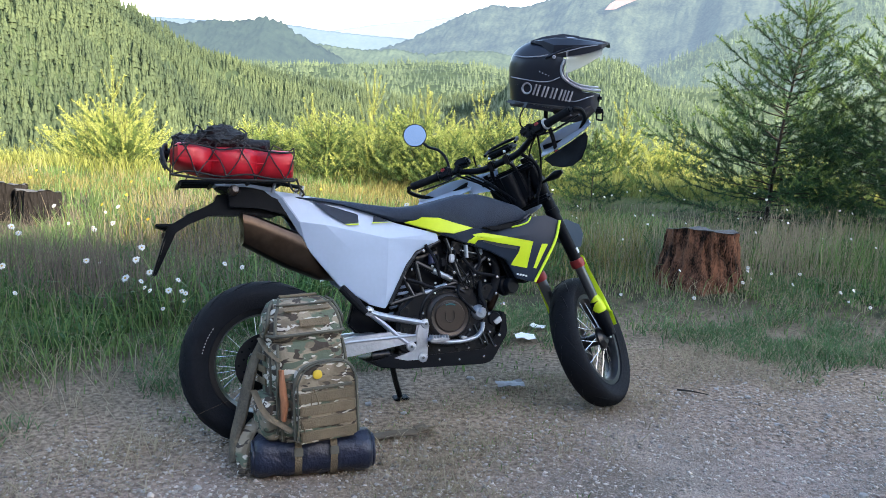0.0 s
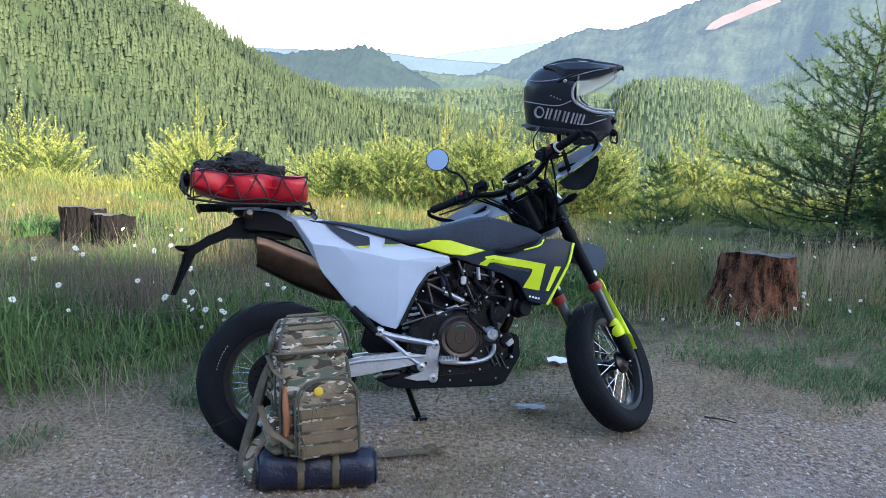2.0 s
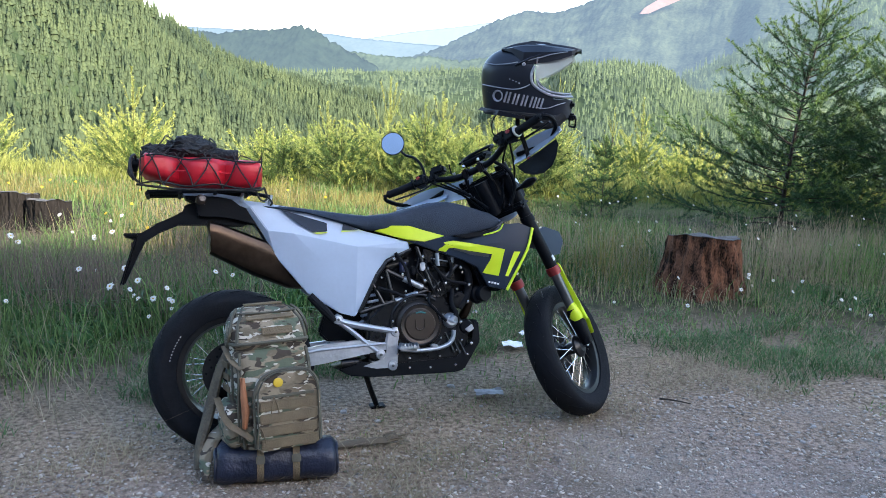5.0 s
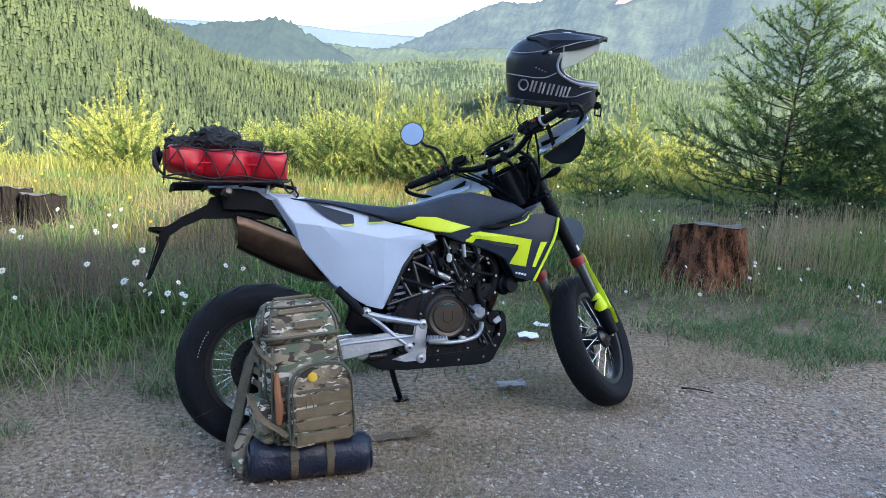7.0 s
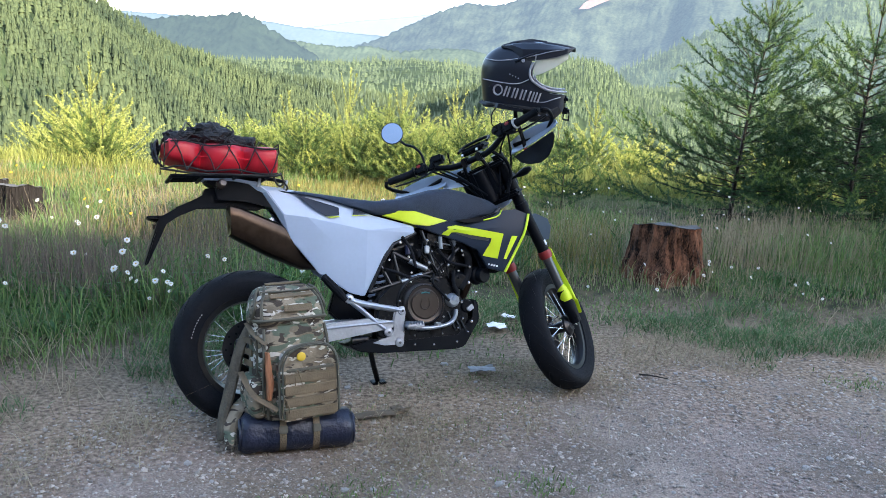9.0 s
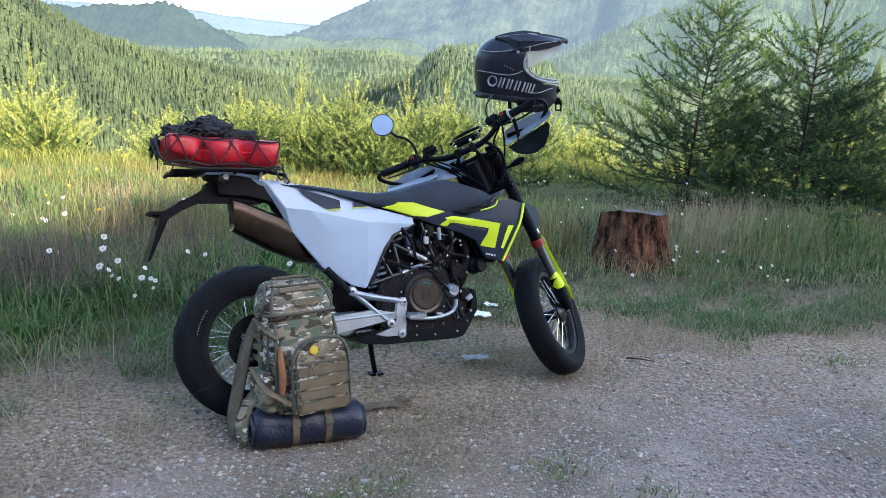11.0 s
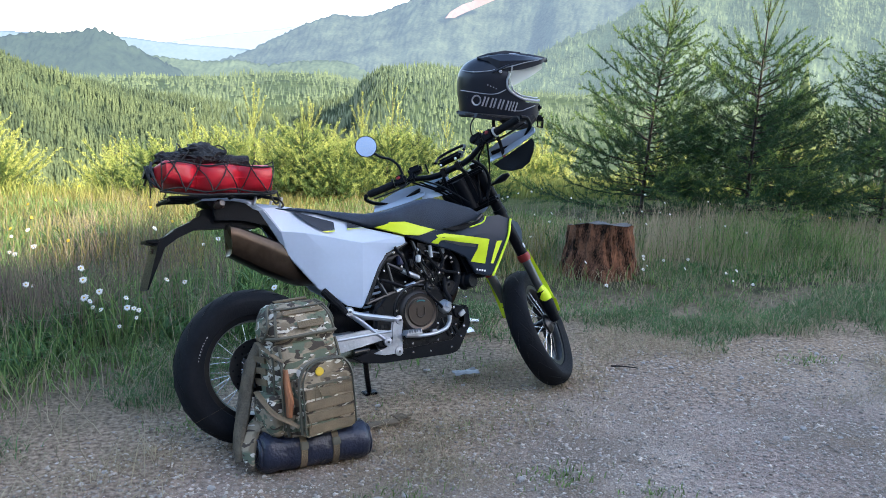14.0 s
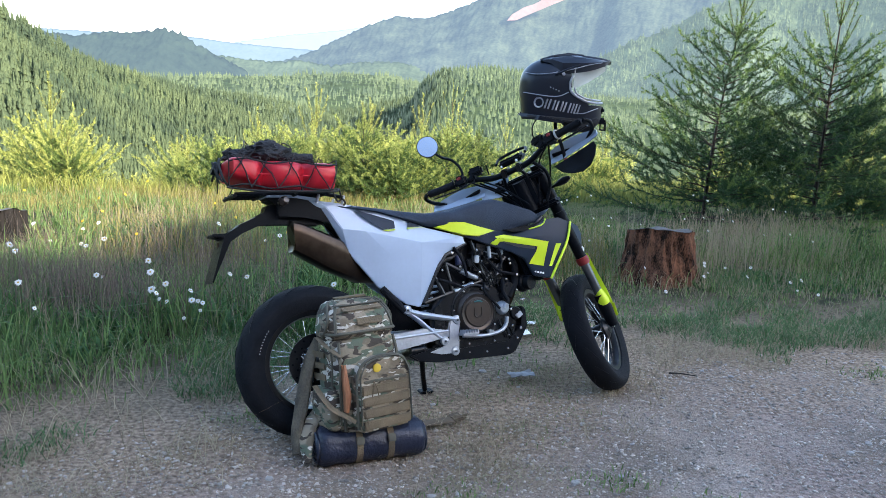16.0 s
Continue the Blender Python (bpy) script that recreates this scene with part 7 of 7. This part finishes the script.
part("lid_zip", tube(spline([(-0.139, 0.02, 0.385), (-0.139, -0.03, 0.44), (-0.12, 0.0, 0.5), (-0.1, 0.03, 0.522)]), 0.006, 6), M_ZIP, pack)
part("lid_zip", tube(spline([(0.139, 0.02, 0.385), (0.139, -0.03, 0.44), (0.12, 0.0, 0.5), (0.1, 0.03, 0.522)]), 0.006, 6), M_ZIP, pack)
for sx in (-1, 1):
    part("lid_piping", tube(spline([(sx * 0.122, F + 0.043, 0.405), (sx * 0.114, F + 0.056, 0.46), (sx * 0.096, F + 0.085, 0.499), (sx * 0.08, F + 0.125, 0.52), (sx * 0.066, F + 0.17, 0.524)]), 0.006, 6), M_ZIP, pack)
    part("corner_binding", tube(spline([(sx * 0.12, F + 0.02, 0.02), (sx * 0.126, F + 0.014, 0.15), (sx * 0.123, F + 0.02, 0.3), (sx * 0.118, F + 0.035, 0.37)]), 0.006, 6), M_ZIP, pack)
part("lid_piping", tube(spline([(-0.108, F + 0.085, 0.51), (-0.06, F + 0.07, 0.508), (0.0, F + 0.066, 0.508), (0.06, F + 0.07, 0.508), (0.108, F + 0.085, 0.51)]), 0.004, 6), M_ZIP, pack)
# side: compression strap, pockets, orange lining in an open zip
part("side_pocket", soft(loft([pillow(0.02, 0.02, -0.06, 0.09, 3, -0.145), pillow(0.04, 0.032, -0.075, 0.1, 3, -0.145), pillow(0.12, 0.036, -0.075, 0.1, 3, -0.145), pillow(0.17, 0.03, -0.07, 0.095, 3, -0.143), pillow(0.185, 0.018, -0.06, 0.09, 3, -0.14)])), M_CAMO, pack, "camouflage side pocket", angle=60)
part("side_pocket", soft(loft([pillow(0.02, 0.02, -0.06, 0.09, 3, 0.145), pillow(0.04, 0.026, -0.075, 0.1, 3, 0.142), pillow(0.12, 0.03, -0.075, 0.1, 3, 0.142), pillow(0.17, 0.025, -0.07, 0.095, 3, 0.14), pillow(0.185, 0.018, -0.06, 0.09, 3, 0.14)])), M_CAMO, pack, angle=60)
part("open_zip_lining", loft([[(-0.128 + 0.004 * k, F - 0.004 + 0.003 * (k % 2), z + 0.0) for k, z in ((0, z0), (1, z0 - 0.002), (2, z0))] + [(-0.118, F + 0.02, z0), (-0.128, F + 0.02, z0)] for z0 in (0.10, 0.14, 0.2, 0.25, 0.285)]), M_ORANGE, pack, "orange-brown lining in an open zip")
part("lining_fold", tube(spline([(-0.122, F - 0.006, 0.1), (-0.118, F - 0.014, 0.16), (-0.121, F - 0.01, 0.22), (-0.118, F - 0.004, 0.285)]), [0.008, 0.013, 0.012, 0.005], 8), M_ORANGE, pack, "orange-brown lining")
part("side_zip", tube(spline([(-0.137, F + 0.02, 0.05), (-0.136, F + 0.01, 0.2), (-0.13, F + 0.015, 0.3), (-0.132, 0.0, 0.36)]), 0.0045, 6), M_ZIP, pack)
part("side_zip", tube(spline([(-0.144, F + 0.06, 0.19), (-0.143, F + 0.05, 0.28), (-0.139, F + 0.06, 0.36)]), 0.0045, 6), M_ZIP, pack)


def strap(pts, w, mat, label="", t=0.2, name="strap", up=(0, 0, 1)):
    return part(name, tube(spline(pts, 5), w, 8, flat=t, up=up), mat, pack, label)


strap([(-0.185, 0.02, 0.20), (-0.183, -0.03, 0.165), (-0.17, -0.085, 0.12), (-0.13, F - 0.012, 0.085), (-0.1, F - 0.03, 0.06)], 0.012, M_TAN, "tan compression strap", up=(0, 0, 1))
strap([(-0.142, 0.06, 0.385), (-0.142, 0.0, 0.36), (-0.14, -0.06, 0.34), (-0.12, F + 0.005, 0.315)], 0.011, M_TAN, up=(0, 0, 1))
for k in range(3):
    part("side_webbing", soft(box((0.005, 0.1, 0.026), Matrix.Translation((-0.142, 0.06, 0.225 + 0.045 * k)), 0.002), 0.002), M_TAN, pack, "brown webbing")
# shoulder strap and hip belt
part("shoulder_strap", soft(tube(spline([(-0.11, 0.12, 0.37), (-0.15, 0.13, 0.28), (-0.182, 0.125, 0.18), (-0.212, 0.11, 0.09), (-0.243, 0.09, 0.01), (-0.262, 0.065, -0.07)]), [0.03, 0.04, 0.045, 0.044, 0.038, 0.026], 10, flat=0.4, up=(1, 0, 0)), 0.006), M_PAD, pack, "padded camouflage shoulder strap")
part("hip_pad", soft(tube(spline([(-0.14, 0.09, 0.08), (-0.195, 0.06, 0.045), (-0.232, 0.03, -0.015), (-0.25, 0.0, -0.095)]), [0.036, 0.035, 0.033, 0.018], 10, flat=0.4), 0.006), M_CAMO, pack, "camouflage end of the hip belt")
part("hip_pad", soft(tube(spline([(0.13, 0.1, 0.08), (0.165, 0.10, 0.04), (0.19, 0.10, -0.02), (0.20, 0.10, -0.07)]), [0.03, 0.028, 0.022, 0.016], 10, flat=0.4), 0.004), M_TAN, pack, "tan hip belt")

belt = new("hip_belt_end")
tagged(belt, "loose tan webbing belt with a buckle lying on the gravel", "strap")
bw = [(-0.30, 3.08, 0.045), (-0.24, 3.13, 0.02), (-0.18, 3.155, 0.022), (-0.12, 3.17, 0.026), (-0.075, 3.19, 0.022)]
part("webbing", tube(spline(bw, 6), 0.03, 10, flat=0.16, up=(0, 0, 1)), M_BELT, belt)
bk = part("buckle", box((0.055, 0.062, 0.014), pose(-0.055, 3.205, 0.028, 4, -6, 25), 0.005), M_BELT, belt, "tan plastic buckle")
for s in (-1, 1):
    part("buckle_prong", box((0.035, 0.007, 0.008), pose(-0.02 + s * 0.006, 3.222 + s * 0.016, 0.024, 0, 0, 25 + s * 8), 0.002), M_TAN, bk)
part("buckle_slot", box((0.012, 0.034, 0.003), pose(-0.058, 3.203, 0.033, 4, -6, 25), 0), M_BLACK, bk)
part("strap_tail", tube(spline([(-0.07, 3.19, 0.03), (-0.05, 3.2, 0.04), (-0.02, 3.21, 0.018), (0.02, 3.215, 0.008)]), 0.010, 8, flat=0.2), M_TAN, belt)

roll = new("bed_roll")
tagged(roll, "rolled navy nylon sleeping mat under the backpack", "bed roll")
ra, rb = Vector((-0.645, 2.795, 0.078)), Vector((-0.237, 2.91, 0.078))
rd = (rb - ra).normalized()
rs = Vector((-rd.y, rd.x, 0))
secs = []
for f in np.linspace(0, 1, 26):
    c = ra.lerp(rb, float(f))
    ring = []
    for k in range(40):
        a = 6.283185 * k / 40
        pinch = 0.006 * math.exp(-((f - 0.36) / 0.025) ** 2) + 0.006 * math.exp(-((f - 0.66) / 0.025) ** 2)
        r = 0.078 - pinch + 0.006 * noise.noise((f * 9, math.cos(a) * 1.5, math.sin(a) * 1.5)) + 0.005 * noise.noise((f * 26, math.cos(a) * 2, math.sin(a) * 2)) + 0.004 * abs(noise.noise((f * 14 + math.sin(a) * 2, math.cos(a) * 4, 8))) - (0.012 if f in (0.0, 1.0) else 0)
        ring.append(c + (rs * math.cos(a) + Vector((0, 0, 1)) * math.sin(a) * 0.97) * r)
    secs.append(ring)
part("rolled_mat", loft(secs), M_NAVY, roll, "navy nylon", angle=60)
for e, sgn in ((ra, -1), (rb, 1)):
    spiral = [e + rd * sgn * (0.002 + 0.004 * (t % 2.1) / 2.1) + (rs * math.cos(t) + Vector((0, 0, 1)) * math.sin(t)) * (0.008 + 0.0031 * t) for t in np.linspace(0.5, 18.5, 90)]
    part("roll_spiral", tube([Vector(p) for p in spiral], 0.007, 6), M_NAVY, roll)
for f in (0.36, 0.66):
    c = ra.lerp(rb, f)
    ring = [c + (rs * math.cos(a) + Vector((0, 0, 1)) * math.sin(a)) * 0.0775 for a in np.linspace(-1.3, 4.6, 40)]
    bm = bmesh.new()
    prev = None
    for p in ring:
        o = (p - c).normalized() * 0.003
        cur = [bm.verts.new(p + rd * 0.0125 + o), bm.verts.new(p - rd * 0.0125 + o), bm.verts.new(p - rd * 0.0125), bm.verts.new(p + rd * 0.0125)]
        if prev:
            for k in range(4):
                bm.faces.new((prev[k], prev[(k + 1) % 4], cur[(k + 1) % 4], cur[k]))
        prev = cur
    st = part("roll_strap", bm, M_TAN, roll, "tan webbing strap")
    p = c + (-rs * 0.9 + Vector((0, 0, 0.45))).normalized() * 0.083
    part("strap_buckle", box((0.032, 0.012, 0.03), Matrix.Translation(p) @ Matrix.Rotation(radians(16), 4, "Z") @ Matrix.Rotation(radians(-26), 4, "X"), 0.003), M_ZIP, st)

# ---- stumps ----
M_STUMP = material("rotten_red_wood", (0.15, 0.072, 0.043), 0.9, crisp=0.15, vary=0.6, scale=15, stretch=(1, 1, 0.4), bump=0.06, bump_scale=30, spec=0.1, dark=(0.012, 0.008, 0.006))
M_STUMPTOP = material("weathered_wood_top", (0.11, 0.105, 0.1), 0.9, vary=0.5, scale=14, bump=0.01)
M_STUMPDARK = material("weathered_dark_wood", (0.018, 0.016, 0.016), 0.9, stretch=(1, 1, 0.2), spec=0.1, vary=0.5, scale=10, bump=0.015, bump_scale=35)


def stump(label, x, y, r, h, mat, seed, flare=0.2):
    ob = new("tree_stump")
    ob.matrix_world = Matrix.Translation((x, y, gz_at(x, y)))
    tagged(ob, label, "stump", "stumps")
    bm = bmesh.new()
    rings = []
    N = 180
    for j in range(33):
        f = j / 32
        ring = []
        for k in range(N):
            a = 6.283185 * k / N
            groove = 0.09 * noise.noise((math.cos(a) * 1.6 + seed, math.sin(a) * 1.6, f * 0.7)) + 0.11 * noise.noise((math.cos(a) * 7 + seed, math.sin(a) * 7, f * 0.8)) + 0.05 * noise.noise((math.cos(a) * 19, math.sin(a) * 19 + seed, f * 2.5)) + 0.12 * (1 - f) ** 3 * noise.noise((math.cos(a) * 3 + seed, math.sin(a) * 3, 4.0))
            root = max(0.0, noise.noise((math.cos(a) * 2.2 + 7 * seed, math.sin(a) * 2.2, 1.0))) * 0.9 * (1 - f) ** 4
            groove += 0.07 * noise.noise((math.cos(a) * 9 + seed, math.sin(a) * 9, f * 6)) + 0.05 * abs(noise.noise((math.cos(a) * 13 + seed, math.sin(a) * 13, f * 5)))
            rr = r * (1 + flare * (1 - f) ** 2 + groove + root)
            zz = -0.06 + (h + 0.06) * f + (0.09 * h * noise.noise((math.cos(a) * 2, math.sin(a) * 2, seed + 9)) if j == 32 else 0)
            zz -= 0.16 * f * rr * math.sin(a)
            ring.append(bm.verts.new((rr * math.cos(a), rr * math.sin(a), zz)))
        rings.append(ring)
    for a, b in zip(rings, rings[1:]):
        for k in range(N):
            bm.faces.new((a[k], a[(k + 1) % N], b[(k + 1) % N], b[k]))
    rim = [v.co.copy() for v in rings[-1]]
    part("stump_side", bm, mat, ob, "split, crumbling bark and wood", angle=60)
    bm = bmesh.new()
    top = []
    for q in (1.0, 0.8, 0.55, 0.3):
        top.append([bm.verts.new((c.x * q * 0.99, c.y * q * 0.99, c.z + 0.004 - 0.012 * (1 - q) + 0.006 * noise.noise(c * 20 * q))) for c in rim])
    for a, b in zip(top, top[1:]):
        for k in range(N):
            bm.faces.new((a[k], a[(k + 1) % N], b[(k + 1) % N], b[k]))
    bm.faces.new(top[-1])
    part("cut_top", bm, M_STUMPTOP, ob, "grey weathered saw cut")
    return ob


stump("rotting red-brown tree stump in the grass", 1.88, 6.06, 0.245, 0.39, M_STUMP, 1.7, 0.36)
stump("dark weathered tree stump in the meadow", -3.83, 7.15, 0.19, 0.29, M_STUMPDARK, 5.2, 0.12)
stump("dark weathered tree stump in the meadow", -3.47, 7.05, 0.175, 0.26, M_STUMPDARK, 8.4, 0.12)


# ---- litter, twigs, larger stones ----
M_PAPER = material("white_paper", (0.8, 0.81, 0.83), 0.8, vary=0.08, bump=0.006, bump_scale=40)


def litter(label, x, y, w, d, turn, seed):
    bm = bmesh.new()
    bmesh.ops.create_grid(bm, x_segments=8, y_segments=8, size=0.5)
    for v in bm.verts:
        e = 0.03 * noise.noise(v.co * 6 + Vector((seed, 0, 0)))
        v.co = Vector((v.co.x * w * (1 + e), v.co.y * d * (1 + e), 0.034 + 0.014 * noise.noise(v.co * 3.5 + Vector((seed, 3, 0)))))
    bmesh.ops.solidify(bm, geom=bm.faces[:], thickness=0.002)
    ob = part("paper_scrap", bm, M_PAPER, None)
    ob.matrix_world = Matrix.Translation((x, y, gz_at(x, y))) @ Matrix.Rotation(radians(turn), 4, "Z")
    return tagged(ob, label, "litter", "paper scraps")


litter("crumpled white paper scrap on the grass", 0.475, 4.48, 0.11, 0.10, 5, 1)
litter("small torn white paper scrap", 0.565, 4.68, 0.085, 0.06, -18, 2)
M_PLASTIC = material("grey_plastic_scrap", (0.3, 0.3, 0.3), 0.5, vary=0.3)
ob = litter("flattened grey plastic scrap on the gravel", 0.345, 3.76, 0.13, 0.07, 10, 3)
ob.data.materials[0] = M_PLASTIC


def twig_thing(pts, r, label, mat=M_BARK):
    ob = part("twig", tube(spline(pts, 4), [r, r * 0.8, r * 0.5], 6), mat, None)
    return tagged(ob, label, "twig", "twigs")


twig_thing([(1.16, 3.84, 0.01), (1.22, 3.82, 0.014), (1.30, 3.80, 0.008)], 0.005, "short brown twig on the gravel")
twig_thing([(1.05, 4.42, 0.012), (1.25, 4.4, 0.02), (1.42, 4.41, 0.012)], 0.003, "thin pale twig at the grass edge", M_STRAW)
twig_thing([(-0.6, 4.3, 0.02), (0.0, 4.35, 0.03), (0.3, 4.5, 0.02)], 0.003, "dry stem lying in the grass", M_STRAW)
M_STONE = material("pale_stone", (0.42, 0.4, 0.38), 0.85, vary=0.3, by_object=0.5, bump=0.006)
rng = np.random.default_rng(71)


def stone_mesh(seed):
    bm = bmesh.new()
    bmesh.ops.create_icosphere(bm, subdivisions=1, radius=1.0)
    for v in bm.verts:
        v.co *= 1 + 0.35 * noise.noise(v.co * 1.3 + Vector((seed, 0, 0)))
        v.co.z *= 0.55
    me = bpy.data.meshes.new("stone")
    bm.to_mesh(me)
    bm.free()
    me.materials.append(M_STONE)
    return me


shapes = [stone_mesh(k * 2.3) for k in range(5)]
k = 0
while k < 120:
    x, y = rng.uniform(-1.9, 3.2), rng.uniform(1.9, 4.3)
    if y > 4.1 + 0.8 * min(x, 0):
        continue
    st = new("stone", shapes[k % 5])
    r = 0.007 * 3.0 ** (rng.random() ** 2)
    st.matrix_world = Matrix.Translation((x, y, gz_at(x, y) + r * 0.25)) @ Matrix.Rotation(rng.uniform(0, 6.28), 4, "Z") @ Matrix.Diagonal((r * rng.uniform(0.8, 1.4), r, r, 1))
    tagged(st, "pale grey stone lying in the gravel", "stone", "loose stones")
    k += 1

# ---- daisies and other flowers ----
M_PETAL = material("white_petals", (0.8, 0.8, 0.78), 0.6, vary=0.06, translucent=0.25)
M_EYE = material("yellow_flower_centre", (0.6, 0.38, 0.03), 0.7)
M_STEM = material("green_stem", (0.09, 0.14, 0.04), 0.6)
M_YELLOW = material("yellow_petals", (0.65, 0.45, 0.03), 0.6, translucent=0.25)


def daisy(h, petal_mat, name, label, r=0.02, group="daisies"):
    ob = new(name)
    tagged(ob, label, "flower", group)
    bendv = Vector((0.06, -0.03, 0)) * h
    part("stem", tube(spline([(0, 0, -0.02), bendv * 0.4 + Vector((0, 0, h * 0.5)), bendv + Vector((0, 0, h))], 4), 0.0018, 5), M_STEM, ob)
    top = bendv + Vector((0, 0, h))
    bm = bmesh.new()
    tiltm = Matrix.Translation(top) @ Matrix.Rotation(radians(48), 4, "X") @ Matrix.Rotation(radians(10), 4, "Y")
    for q in range(15):
        a = 6.283185 * q / 15
        d = Vector((math.cos(a), math.sin(a), 0))
        o = Vector((-math.sin(a), math.cos(a), 0))
        rr = r * (0.85 + 0.3 * ((q * 7) % 5) / 5)
        pts = [d * r * 0.12 - o * r * 0.06, d * rr * 0.65 - o * r * 0.2 + Vector((0, 0, 0.001)), d * rr + Vector((0, 0, -0.003)), d * rr * 0.65 + o * r * 0.2 + Vector((0, 0, 0.001)), d * r * 0.12 + o * r * 0.06]
        bm.faces.new([bm.verts.new(tiltm @ p) for p in pts])
    bmesh.ops.solidify(bm, geom=bm.faces[:], thickness=0.0006)
    part("petals", bm, petal_mat, ob, flat=True)
    bm = bmesh.new()
    bmesh.ops.create_icosphere(bm, subdivisions=2, radius=r * 0.24, matrix=tiltm @ Matrix.Diagonal((1, 1, 0.55, 1)))
    part("flower_centre", bm, M_EYE, ob, "yellow centre")
    return ob


d0 = daisy(0.30, M_PETAL, "daisy", "white ox-eye daisy on a thin stem in the grass", 0.0165)
d1 = daisy(0.17, M_PETAL, "daisy", "short white ox-eye daisy in the grass", 0.013)
d2 = daisy(0.30, M_PETAL, "daisy", "small white ox-eye daisy among tall grass", 0.0095)
y0 = daisy(0.36, M_YELLOW, "yellow_flower", "small yellow wild flower in the meadow", 0.014, "yellow flowers")
spots = [(-1.6, 4.26, 0.3)]
for k in range(9):
    spots.append((-1.62 + rng.normal(0, 0.22), 4.25 + rng.normal(0, 0.3), rng.uniform(0.2, 0.36)))
for k in range(34):
    x = rng.uniform(-3.2, -0.3)
    spots.append((x, rng.uniform(4.3 + 0.5 * min(x, 0) + 0.3, 6.6), rng.uniform(0.24, 0.42)))
for k in range(38):
    spots.append((rng.uniform(0.4, 3.6), rng.uniform(5.9, 8.4), rng.uniform(0.25, 0.42)))
for k in range(14):
    spots.append((rng.uniform(1.0, 3.2), rng.uniform(4.9, 6.0), rng.uniform(0.12, 0.2)))
used = {}
for x, y, h in spots:
    src = d1 if h <= 0.21 else d2 if x > 0 else d0
    m = Matrix.Translation((x, y, gz_at(x, y))) @ Matrix.Rotation(rng.uniform(-0.9, 0.9), 4, "Z") @ Matrix.Scale(h / (0.17 if src is d1 else 0.30), 4)
    if src in used:
        c = copy_thing(src, m)
        c.matrix_world = m
    else:
        src.matrix_world = m
        used[src] = 1
for k in range(26):
    x, y = (rng.uniform(-4.5, -0.8), rng.uniform(5.4, 8.5)) if k < 18 else (rng.uniform(4.0, 6.0), rng.uniform(6.5, 8.0))
    m = Matrix.Translation((x, y, gz_at(x, y))) @ Matrix.Rotation(rng.uniform(-0.9, 0.9), 4, "Z")
    if k:
        copy_thing(y0, m)
    else:
        y0.matrix_world = m
